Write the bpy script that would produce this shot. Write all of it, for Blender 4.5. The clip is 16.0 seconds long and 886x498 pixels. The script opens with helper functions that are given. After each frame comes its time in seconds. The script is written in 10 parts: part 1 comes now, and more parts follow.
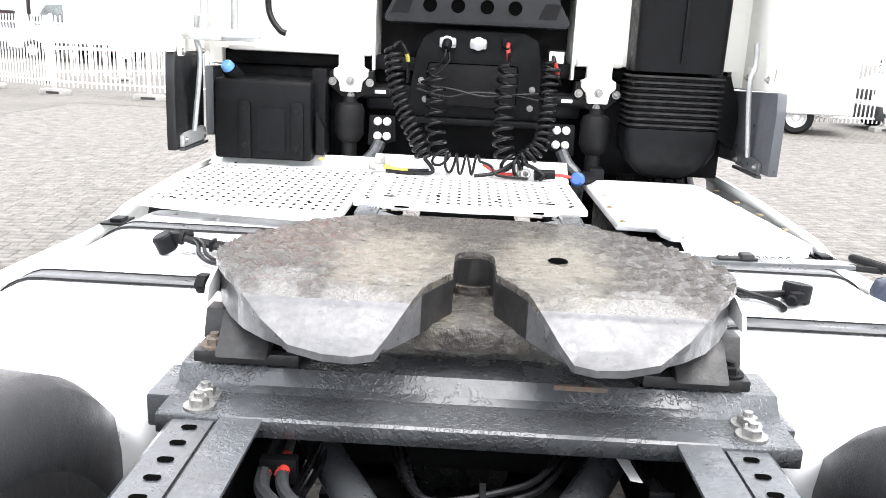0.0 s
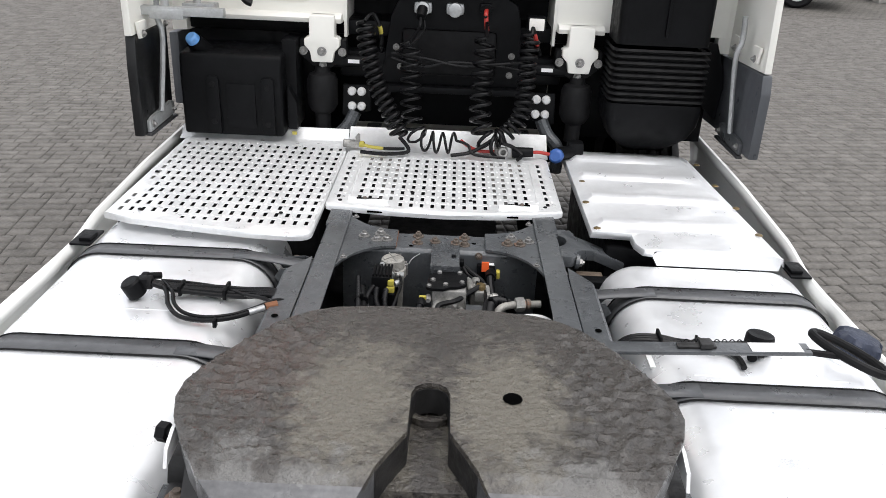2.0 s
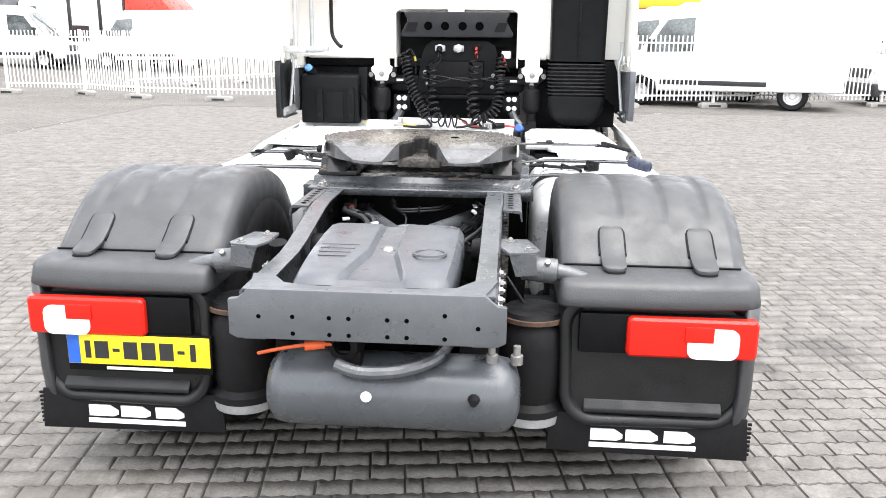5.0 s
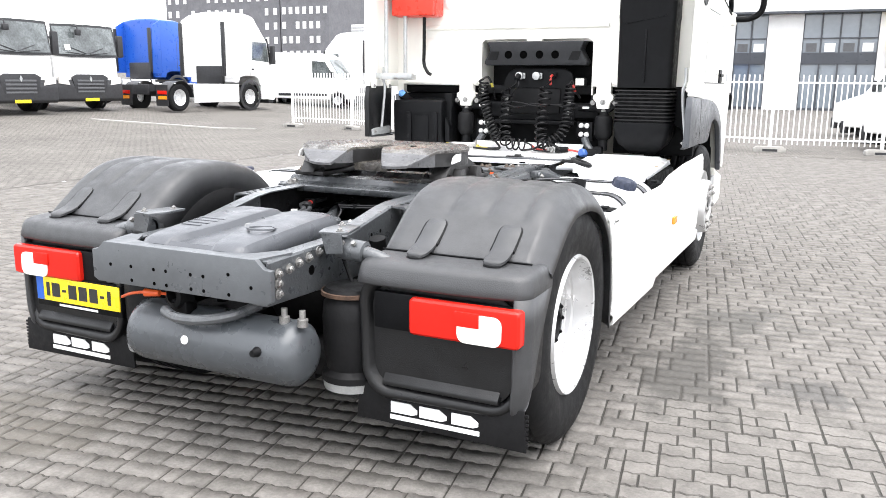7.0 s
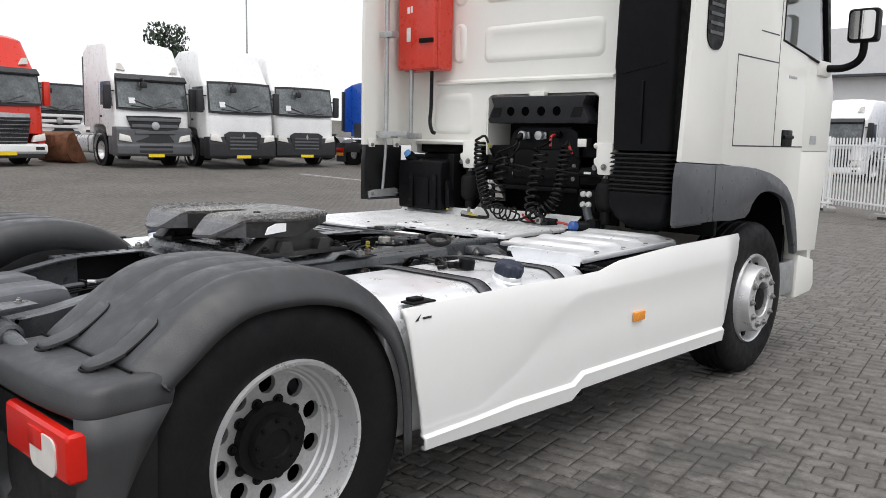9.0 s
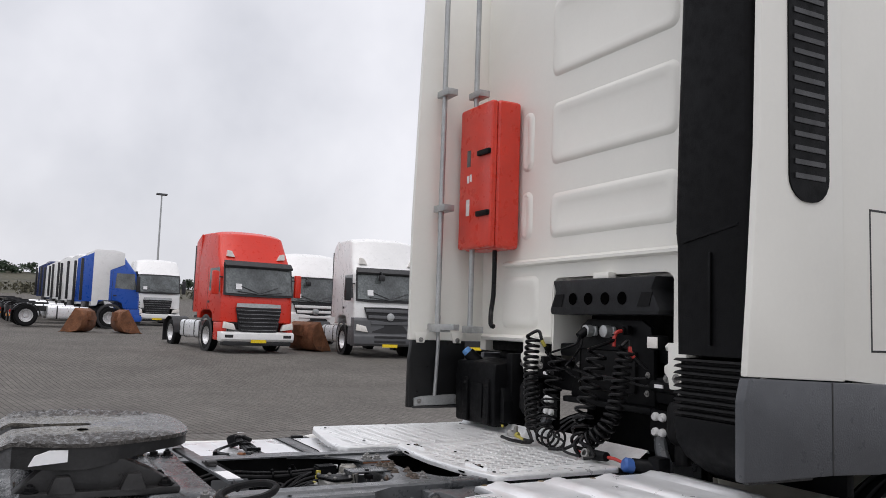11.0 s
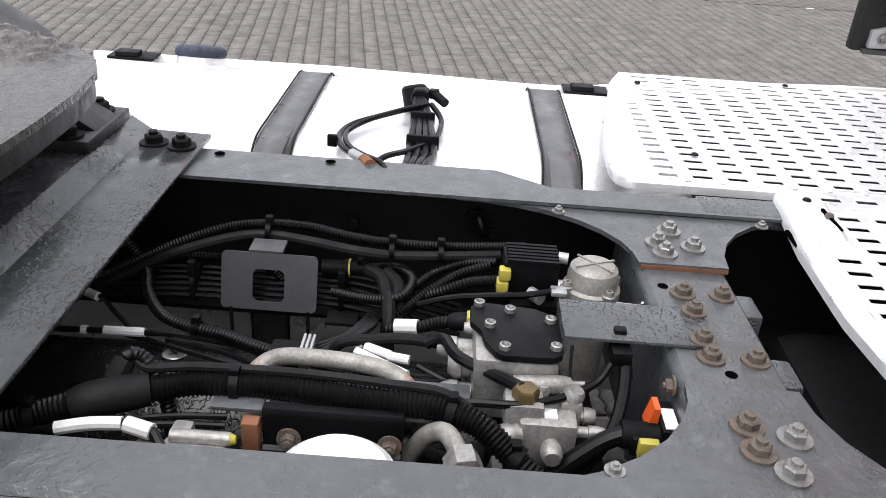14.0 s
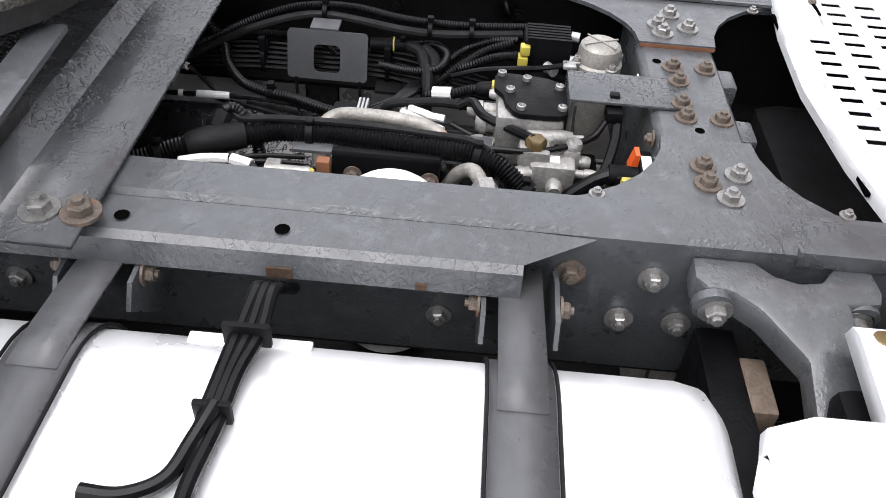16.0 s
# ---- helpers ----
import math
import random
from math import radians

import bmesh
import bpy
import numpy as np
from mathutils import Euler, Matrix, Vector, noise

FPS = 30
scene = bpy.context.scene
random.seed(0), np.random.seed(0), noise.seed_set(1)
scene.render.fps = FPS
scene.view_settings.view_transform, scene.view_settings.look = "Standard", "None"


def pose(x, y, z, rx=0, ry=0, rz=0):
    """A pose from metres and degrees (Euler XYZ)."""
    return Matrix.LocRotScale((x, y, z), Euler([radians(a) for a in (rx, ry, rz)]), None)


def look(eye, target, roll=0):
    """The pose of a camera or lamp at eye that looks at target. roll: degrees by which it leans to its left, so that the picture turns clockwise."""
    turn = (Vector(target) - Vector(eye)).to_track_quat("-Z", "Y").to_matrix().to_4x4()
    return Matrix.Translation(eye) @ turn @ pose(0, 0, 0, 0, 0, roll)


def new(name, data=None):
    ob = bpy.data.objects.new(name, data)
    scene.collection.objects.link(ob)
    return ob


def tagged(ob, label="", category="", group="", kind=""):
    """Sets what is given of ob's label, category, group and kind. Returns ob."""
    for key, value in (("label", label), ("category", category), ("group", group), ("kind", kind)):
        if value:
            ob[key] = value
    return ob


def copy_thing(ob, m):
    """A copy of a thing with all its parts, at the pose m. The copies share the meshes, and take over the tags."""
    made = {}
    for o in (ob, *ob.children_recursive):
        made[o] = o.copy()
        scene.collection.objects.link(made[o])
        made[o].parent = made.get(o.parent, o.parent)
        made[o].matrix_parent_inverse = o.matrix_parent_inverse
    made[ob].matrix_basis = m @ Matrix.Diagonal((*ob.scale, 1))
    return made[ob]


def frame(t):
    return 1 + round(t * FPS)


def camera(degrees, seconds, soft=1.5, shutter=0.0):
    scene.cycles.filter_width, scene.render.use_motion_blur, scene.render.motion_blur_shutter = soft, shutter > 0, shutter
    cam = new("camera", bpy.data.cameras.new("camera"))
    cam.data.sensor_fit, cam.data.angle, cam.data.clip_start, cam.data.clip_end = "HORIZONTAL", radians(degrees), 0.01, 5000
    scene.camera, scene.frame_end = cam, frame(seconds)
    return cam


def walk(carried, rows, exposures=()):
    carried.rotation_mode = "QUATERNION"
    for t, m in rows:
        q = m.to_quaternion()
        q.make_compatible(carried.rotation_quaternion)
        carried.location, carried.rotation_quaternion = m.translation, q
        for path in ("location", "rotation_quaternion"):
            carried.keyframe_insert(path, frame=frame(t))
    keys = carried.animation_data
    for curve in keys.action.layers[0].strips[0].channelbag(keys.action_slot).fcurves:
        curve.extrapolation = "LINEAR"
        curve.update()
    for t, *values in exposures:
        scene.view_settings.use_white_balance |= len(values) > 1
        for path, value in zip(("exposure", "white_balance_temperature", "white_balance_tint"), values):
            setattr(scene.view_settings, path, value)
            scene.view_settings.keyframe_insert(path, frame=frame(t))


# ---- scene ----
cam = camera(57.3, 16.0, soft=0.65)
PATH = [
    (0, (-0.031, -0.744, 1.537), (-0.069, 1.194, 1.045), 2.8),
    (0.5, (-0.023, -0.406, 1.758), (-0.061, 1.522, 1.226), 2.4),
    (1, (0.005, -0.277, 1.976), (-0.018, 1.591, 1.262), 2.7),
    (1.5, (0.011, -0.319, 2.033), (-0.006, 1.507, 1.218), 2.7),
    (2, (0.014, -0.567, 2.031), (0.009, 1.258, 1.212), 2.6),
    (2.5, (-0.013, -0.958, 2.068), (-0.006, 0.861, 1.237), 2.6),
    (3, (0.02, -1.423, 2.039), (0.038, 0.396, 1.207), 2.4),
    (3.5, (0.017, -1.936, 1.999), (0.049, -0.115, 1.172), 2.5),
    (4, (0.034, -2.42, 1.927), (0.064, -0.575, 1.157), 2.3),
    (4.2, (0.063, -2.615, 1.849), (0.084, -0.742, 1.148), 2.0),
    (6.3, (1.495, -3.397, 1.488), (0.837, -1.552, 1.082), 0.3),
    (6.5, (1.675, -3.313, 1.482), (0.958, -1.49, 1.077), 0.5),
    (7, (2.12, -3.069, 1.488), (1.282, -1.298, 1.084), 0.6),
    (7.5, (2.473, -2.714, 1.5), (1.447, -1.046, 1.092), 0.8),
    (8, (2.787, -2.324, 1.479), (1.601, -0.767, 1.069), 1.1),
    (8.5, (3.08, -1.886, 1.47), (1.817, -0.388, 1.067), 1.1),
    (9, (3.266, -1.417, 1.504), (1.924, 0.041, 1.235), 1.2),
    (9.2, (3.338, -1.231, 1.499), (1.94, 0.189, 1.332), 1.1),
    (11.3, (3.052, 0.709, 1.551), (1.262, 1.588, 1.713), 3.3),
    (11.5, (2.866, 0.862, 1.517), (1.049, 1.695, 1.559), 3.0),
    (12, (2.508, 1.169, 1.536), (0.636, 1.769, 1.166), 3.5),
    (12.5, (2.097, 1.342, 1.524), (0.199, 1.697, 1.004), 3.8),
    (13, (1.661, 1.492, 1.535), (-0.251, 1.69, 0.981), 3.6),
    (13.5, (1.254, 1.585, 1.536), (-0.628, 1.68, 0.866), 4.1),
    (14, (0.925, 1.559, 1.513), (-0.842, 1.565, 0.576), 4.4),
    (14.5, (0.743, 1.528, 1.544), (-0.783, 1.521, 0.252), 4.6),
    (15, (0.729, 1.536, 1.552), (-0.689, 1.511, 0.142), 4.7),
    (15.5, (0.869, 1.557, 1.597), (-0.547, 1.522, 0.185), 4.1),
    (16, (1.184, 1.563, 1.623), (-0.293, 1.537, 0.275), 4.5),
]
walk(cam, [(t, look(eye, target, roll)) for t, eye, target, roll in PATH], exposures=[(0.0, 2.15, 6420, 11), (0.5, 1.12, 6420, 11), (1.0, 0.6, 6420, 11), (1.5, 0.55, 6420, 11), (2.0, 0.6, 6420, 11), (2.5, 1.05, 6420, 11), (3.0, 1.48, 6420, 11), (3.5, 1.76, 6420, 11), (4.2, 1.95, 6420, 11), (6.3, 1.95, 6420, 11), (7.0, 1.82, 6420, 11), (7.5, 1.62, 6420, 11), (8.0, 1.32, 6420, 11), (8.5, 1.1, 6420, 11), (9.0, 0.36, 6420, 11), (9.2, 0.25, 6420, 11), (11.3, -0.1, 6400, 14), (12.0, -0.12, 6400, 14), (12.5, -0.26, 6400, 14), (13.0, -0.05, 6400, 14), (13.5, -0.1, 6400, 14), (14.0, 0.88, 6400, 14), (14.5, 1.62, 6400, 14), (15.0, 1.5, 6400, 14), (15.5, 1.5, 6400, 14), (16.0, 1.15, 6400, 14)])

# ---- light ----
world = bpy.data.worlds.new("overcast_sky")
scene.world = world
world.use_nodes = True
wn, wl = world.node_tree.nodes, world.node_tree.links
bg = wn["Background"]
sky = wn.new("ShaderNodeTexSky")
sky.sky_type = "NISHITA"
sky.sun_disc = False
sky.sun_elevation = radians(71)
sky.sun_rotation = radians(126)
sky.air_density, sky.dust_density, sky.ozone_density = 1.0, 6.0, 1.0
cloud_co = wn.new("ShaderNodeTexCoord")
cloud = wn.new("ShaderNodeTexNoise")
cloud.inputs["Scale"].default_value = 3.2
cloud.inputs["Detail"].default_value = 5
wl.new(cloud_co.outputs["Generated"], cloud.inputs["Vector"])
cloud_ramp = wn.new("ShaderNodeValToRGB")
cloud_ramp.color_ramp.elements[0].color = (6.7, 6.9, 7.2, 1)
cloud_ramp.color_ramp.elements[1].color = (10.2, 10.3, 10.45, 1)
cloud_ramp.color_ramp.elements[0].position, cloud_ramp.color_ramp.elements[1].position = 0.3, 0.7
wl.new(cloud.outputs["Fac"], cloud_ramp.inputs["Fac"])
veil = wn.new("ShaderNodeMix")
veil.data_type = "RGBA"
veil.inputs["Factor"].default_value = 0.85
wl.new(sky.outputs["Color"], veil.inputs["A"])
wl.new(cloud_ramp.outputs["Color"], veil.inputs["B"])
wl.new(veil.outputs["Result"], bg.inputs["Color"])
bg.inputs["Strength"].default_value = 0.108
sun_data = bpy.data.lights.new("sun", "SUN")
sun_data.energy, sun_data.angle, sun_data.color = 1.3, radians(60), (1.0, 0.985, 0.96)
sun = new("sun", sun_data)
sun.matrix_world = look((0, 0, 0), (-0.28, 0.2, -1.0))


# ---- materials ----
def mat(name, base, rough=0.5, metal=0.0, var=0.15, scale=6.0, bump=0.15, bscale=70.0, rvar=0.15,
        stain=None, stain_amount=0.0, stain_scale=5.0, drops=0.0, random_shade=0.0, coat=0.0, spec=0.5, emit=None, world=False, spots=(), bdist=0.004):
    """A surface with colour variation at two scales, optional stains, water drops and a grain."""
    m = bpy.data.materials.new(name)
    m.use_nodes = True
    nt, ns, ln = m.node_tree, m.node_tree.nodes, m.node_tree.links
    b = ns["Principled BSDF"]
    co = ns.new("ShaderNodeTexCoord")
    where = ns.new("ShaderNodeNewGeometry").outputs["Position"] if world else co.outputs["Object"]

    def tex(s, detail=4.0, rough_n=0.6):
        n = ns.new("ShaderNodeTexNoise")
        n.inputs["Scale"].default_value, n.inputs["Detail"].default_value, n.inputs["Roughness"].default_value = s, detail, rough_n
        ln.new(where, n.inputs["Vector"])
        return n.outputs["Fac"]

    def ranged(v, a, c, lo=0.3, hi=0.7):
        r = ns.new("ShaderNodeMapRange")
        r.inputs["From Min"].default_value, r.inputs["From Max"].default_value = lo, hi
        r.inputs["To Min"].default_value, r.inputs["To Max"].default_value = a, c
        ln.new(v, r.inputs["Value"])
        return r.outputs["Result"]

    def mul(u, v):
        n = ns.new("ShaderNodeMath")
        n.operation = "MULTIPLY"
        ln.new(u, n.inputs[0])
        ln.new(v, n.inputs[1])
        return n.outputs[0]

    shade = mul(ranged(tex(scale), 1 - var, 1 + var), ranged(tex(scale * 9, 3), 1 - var * 0.6, 1 + var * 0.6))
    if random_shade:
        info = ns.new("ShaderNodeObjectInfo")
        geo = ns.new("ShaderNodeNewGeometry")
        add = ns.new("ShaderNodeMath")
        add.operation = "ADD"
        ln.new(info.outputs["Random"], add.inputs[0])
        ln.new(geo.outputs["Random Per Island"], add.inputs[1])
        frac = ns.new("ShaderNodeMath")
        frac.operation = "FRACT"
        ln.new(add.outputs[0], frac.inputs[0])
        shade = mul(shade, ranged(frac.outputs[0], 1 - random_shade, 1 + random_shade, 0, 1))
    mix = ns.new("ShaderNodeVectorMath")
    mix.operation = "SCALE"
    mix.inputs[0].default_value = base[:3]
    ln.new(shade, mix.inputs["Scale"])
    colour = mix.outputs["Vector"]
    if stain:
        sm = ns.new("ShaderNodeMix")
        sm.data_type = "RGBA"
        thr = 0.72 - 0.3 * stain_amount
        ln.new(ranged(tex(stain_scale, 8, 0.7), 0, 1, thr, thr + 0.12), sm.inputs["Factor"])
        ln.new(colour, sm.inputs["A"])
        sm.inputs["B"].default_value = (*stain, 1)
        colour = sm.outputs["Result"]
    # single stains: (centre, stretch, radius, raggedness, scale, colour)
    for centre, stretch, radius, ragged, sscale, tint in spots:
        off = ns.new("ShaderNodeVectorMath")
        off.operation = "SUBTRACT"
        ln.new(where, off.inputs[0])
        off.inputs[1].default_value = centre
        st = ns.new("ShaderNodeVectorMath")
        st.operation = "MULTIPLY"
        ln.new(off.outputs["Vector"], st.inputs[0])
        st.inputs[1].default_value = stretch
        le = ns.new("ShaderNodeVectorMath")
        le.operation = "LENGTH"
        ln.new(st.outputs["Vector"], le.inputs[0])
        ad = ns.new("ShaderNodeMath")
        ad.operation = "ADD"
        ln.new(le.outputs["Value"], ad.inputs[0])
        ln.new(ranged(tex(sscale, 8, 0.7), -ragged, ragged), ad.inputs[1])
        sp = ns.new("ShaderNodeMix")
        sp.data_type = "RGBA"
        ln.new(ranged(ad.outputs[0], 0.7, 0.0, radius * 0.5, radius), sp.inputs["Factor"])
        ln.new(colour, sp.inputs["A"])
        sp.inputs["B"].default_value = (*tint, 1)
        colour = sp.outputs["Result"]
    ln.new(colour, b.inputs["Base Color"])
    ln.new(ranged(tex(scale * 3), max(0.03, rough - rvar), min(1, rough + rvar)), b.inputs["Roughness"])
    b.inputs["Metallic"].default_value = metal
    b.inputs["Specular IOR Level"].default_value = spec
    b.inputs["Coat Weight"].default_value = coat
    b.inputs["Coat Roughness"].default_value = 0.08
    bn = ns.new("ShaderNodeBump")
    bn.inputs["Strength"].default_value = bump
    bn.inputs["Distance"].default_value = bdist
    ln.new(tex(bscale, 5), bn.inputs["Height"])
    last = bn.outputs["Normal"]
    if drops:
        dn = ns.new("ShaderNodeBump")
        dn.inputs["Strength"].default_value = drops
        dn.inputs["Distance"].default_value = 0.0022
        bead = mul(ranged(tex(118, 1.5, 0.5), 0, 1, 0.49, 0.575), ranged(tex(9, 3), 0.0, 1, 0.44, 0.56))
        ln.new(bead, dn.inputs["Height"])
        ln.new(last, dn.inputs["Normal"])
        last = dn.outputs["Normal"]
    ln.new(last, b.inputs["Normal"])
    if emit:
        b.inputs["Emission Color"].default_value = (*emit[:3], 1)
        b.inputs["Emission Strength"].default_value = emit[3]
    return m


def glass(name, tint=(0.9, 0.93, 0.95), rough=0.02):
    m = bpy.data.materials.new(name)
    m.use_nodes = True
    b = m.node_tree.nodes["Principled BSDF"]
    b.inputs["Base Color"].default_value = (*tint, 1)
    b.inputs["Roughness"].default_value = rough
    b.inputs["Transmission Weight"].default_value = 1.0
    b.inputs["IOR"].default_value = 1.45
    return m


white_paint = mat("cream_white_cab_paint", (0.80, 0.79, 0.735), 0.38, var=0.012, bump=0.01, bscale=6, coat=0.12, rvar=0.04, stain=(0.74, 0.72, 0.66), stain_amount=0.03, stain_scale=3)
skirt_paint = mat("white_skirt_paint", (0.84, 0.84, 0.81), 0.36, var=0.008, bump=0.005, bscale=6, coat=0.12, rvar=0.03)
chassis_grey = mat("wet_grey_chassis_paint", (0.066, 0.0705, 0.075), 0.25, metal=0.1, var=0.22, scale=5, bump=0.12, bscale=90, drops=0.6, stain=(0.13, 0.06, 0.03), stain_amount=0.06, stain_scale=5, spec=0.6)
rail_grey = mat("grey_rail_paint", (0.062, 0.0665, 0.071), 0.36, var=0.2, scale=7, bump=0.14, bscale=80, drops=0.27, stain=(0.092, 0.098, 0.103), stain_amount=0.62, stain_scale=34, spec=0.7, coat=0.12)
rear_grey = mat("smooth_grey_frame_paint", (0.085, 0.091, 0.097), 0.38, metal=0.05, var=0.1, scale=4, bump=0.08, bscale=80, drops=0.1)
tank_grey = mat("grey_air_tank_paint", (0.062, 0.068, 0.074), 0.3, metal=0.05, var=0.1, scale=3, bump=0.06, bscale=60, drops=0.08, rvar=0.08)
cast_black = mat("greasy_black_casting", (0.016, 0.0155, 0.0155), 0.42, var=0.4, scale=8, bump=0.5, bscale=45, stain=(0.06, 0.05, 0.04), stain_amount=0.12, stain_scale=14, spec=0.45)
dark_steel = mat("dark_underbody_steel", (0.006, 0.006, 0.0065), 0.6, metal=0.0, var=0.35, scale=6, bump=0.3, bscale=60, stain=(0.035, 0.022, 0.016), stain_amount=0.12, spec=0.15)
black_plastic = mat("black_moulded_plastic", (0.0035, 0.0037, 0.0043), 0.5, var=0.25, scale=8, bump=0.2, bscale=160, spec=0.13)
fender_plastic = mat("grained_dark_grey_plastic", (0.026, 0.0267, 0.0285), 0.48, var=0.12, scale=4, bump=0.3, bscale=260, drops=0.06, stain=(0.034, 0.035, 0.038), stain_amount=0.07, stain_scale=9, spec=0.72)
panel_black = mat("grained_black_panel_plastic", (0.006, 0.0062, 0.0067), 0.42, var=0.15, scale=5, bump=0.3, bscale=240, spec=0.4, stain=(0.010, 0.0102, 0.011), stain_amount=0.2, stain_scale=8)
grey_plastic = mat("mid_grey_plastic", (0.075, 0.079, 0.087), 0.38, var=0.08, scale=4, bump=0.15, bscale=200, drops=0.15, spec=0.45)
rubber = mat("black_rubber", (0.007, 0.007, 0.0075), 0.6, var=0.2, scale=9, bump=0.25, bscale=110, spec=0.18)
tyre_rubber = mat("tyre_rubber", (0.007, 0.007, 0.0075), 0.65, var=0.2, scale=6, bump=0.3, bscale=90, stain=(0.02, 0.019, 0.018), stain_amount=0.12, stain_scale=7, spec=0.2)
rim_silver = mat("worn_silver_rim", (0.62, 0.62, 0.62), 0.36, metal=0.5, var=0.05, scale=4, bump=0.04, stain=(0.3, 0.295, 0.28), stain_amount=0.03, stain_scale=6,
                 spots=(((1.235, 0.335, 0.44), (1, 1.6, 0.8), 0.05, 0.05, 60.0, (0.015, 0.015, 0.015)), ((1.235, 0.25, 0.315), (1, 1, 1), 0.045, 0.05, 60.0, (0.015, 0.015, 0.015)), ((1.235, 0.29, 0.67), (1, 1, 1), 0.035, 0.04, 70.0, (0.015, 0.015, 0.015))))
disc_silver = mat("dull_silver_disc", (0.42, 0.42, 0.415), 0.42, metal=0.4, var=0.15, scale=10, bump=0.1, stain=(0.16, 0.15, 0.14), stain_amount=0.25, stain_scale=8)
aluminium = mat("brushed_aluminium", (0.88, 0.89, 0.90), 0.4, metal=0.5, var=0.04, scale=4, bump=0.04, bscale=120, drops=0.04, stain=(0.76, 0.76, 0.76), stain_amount=0.1, stain_scale=6)
tank_alu = mat("fuel_tank_aluminium", (0.86, 0.87, 0.88), 0.36, metal=0.55, var=0.04, scale=3, bump=0.02, bscale=60, stain=(0.74, 0.74, 0.74), stain_amount=0.08, stain_scale=12)
tread_alu = mat("tread_plate_aluminium", (0.82, 0.83, 0.83), 0.4, metal=0.45, var=0.08, scale=6, bump=0.12, bscale=90, drops=0.15, stain=(0.55, 0.545, 0.53), stain_amount=0.14, stain_scale=8)
strap_mat = mat("grey_painted_strap", (0.085, 0.087, 0.091), 0.36, metal=0.1, var=0.15, bump=0.1, bscale=150, spec=0.45)
grease_steel = mat("greasy_worn_cast_steel", (0.043, 0.038, 0.0335), 0.26, metal=0.1, var=0.25, scale=9, bump=0.9, bscale=75, bdist=0.009, rvar=0.18, stain=(0.030, 0.026, 0.023), stain_amount=0.45, stain_scale=9, drops=0.35, spec=0.55, coat=0.25,
                   spots=(((0.145, 0.69, 1.15), (1.9, 1, 0), 0.27, 0.12, 30.0, (0.155, 0.142, 0.114)), ((-0.145, 0.69, 1.15), (1.9, 1, 0), 0.27, 0.12, 30.0, (0.155, 0.142, 0.114)),
                          ((-0.34, 0.80, 1.15), (1, 0.8, 0), 0.13, 0.1, 24.0, (0.062, 0.046, 0.038)),
                          ((0.27, 0.45, 1.137), (1, 1.5, 0), 0.16, 0.14, 11.0, (0.15, 0.147, 0.14)), ((-0.27, 0.45, 1.137), (1, 1.5, 0), 0.16, 0.14, 11.0, (0.15, 0.147, 0.14))))
worn_edge = mat("scraped_coupling_edge", (0.10, 0.10, 0.103), 0.36, metal=0.2, var=0.3, scale=10, bump=0.4, bscale=40, stain=(0.26, 0.258, 0.25), stain_amount=0.34, stain_scale=14)
bolt_steel = mat("zinc_bolt", (0.30, 0.295, 0.285), 0.4, metal=0.7, var=0.3, scale=30, bump=0.2, stain=(0.25, 0.09, 0.03), stain_amount=0.25, stain_scale=25)
rusty_bolt = mat("rusty_bolt", (0.12, 0.098, 0.08), 0.6, metal=0.2, var=0.4, scale=40, bump=0.6, bscale=150, stain=(0.17, 0.058, 0.02), stain_amount=0.6, stain_scale=40)
cast_alu = mat("cast_aluminium", (0.31, 0.305, 0.29), 0.5, metal=0.6, var=0.3, scale=20, bump=0.4, bscale=90, stain=(0.24, 0.21, 0.17), stain_amount=0.35, stain_scale=18)
galvanised = mat("galvanised_steel", (0.42, 0.43, 0.43), 0.45, metal=0.6, var=0.15, scale=12, bump=0.15)
rust_mat = mat("rusted_steel", (0.18, 0.075, 0.035), 0.85, var=0.4, scale=3, bump=0.6, bscale=20, stain=(0.08, 0.045, 0.03), stain_amount=0.4, stain_scale=2)
black_enamel = mat("wet_black_enamel", (0.008, 0.0082, 0.009), 0.3, var=0.25, scale=6, bump=0.1, bscale=60, drops=0.8, spec=0.5)
aged_pipe = mat("aged_whitish_pipe", (0.29, 0.28, 0.255), 0.55, metal=0.3, var=0.3, scale=25, bump=0.4, bscale=110, stain=(0.20, 0.17, 0.14), stain_amount=0.35, stain_scale=40,
                spots=(((0.072, 1.328, 0.85), (1, 1, 1), 0.03, 0.012, 40.0, (0.34, 0.10, 0.02)), ((0.08, 1.535, 0.85), (1, 1, 1), 0.028, 0.012, 40.0, (0.34, 0.10, 0.02)), ((0.26, 1.605, 0.885), (1, 1, 1), 0.02, 0.012, 40.0, (0.34, 0.10, 0.02))))
bracket_grey = mat("dull_dark_grey_sheet", (0.045, 0.047, 0.05), 0.45, var=0.15, scale=20, bump=0.1, bscale=120, spec=0.6)
black_nylon_grey = mat("dusty_grey_hose", (0.03, 0.031, 0.033), 0.45, var=0.25, scale=20, bump=0.15, bscale=80, spec=0.45)
hose_black = mat("black_nylon_hose", (0.0035, 0.0035, 0.004), 0.34, var=0.2, bump=0.1, spec=0.22)
red_plastic = mat("red_plastic", (0.62, 0.035, 0.015), 0.35, var=0.06, bump=0.08, bscale=60, coat=0.2)
red_hose = mat("red_hose_sheath", (0.40, 0.03, 0.022), 0.45, var=0.15, scale=25, bump=0.15, bscale=60)
red_lens = mat("red_lamp_lens", (0.576, 0.0158, 0.0090), 0.12, var=0.05, bump=0.06, bscale=90, coat=0.1, spec=0.25)
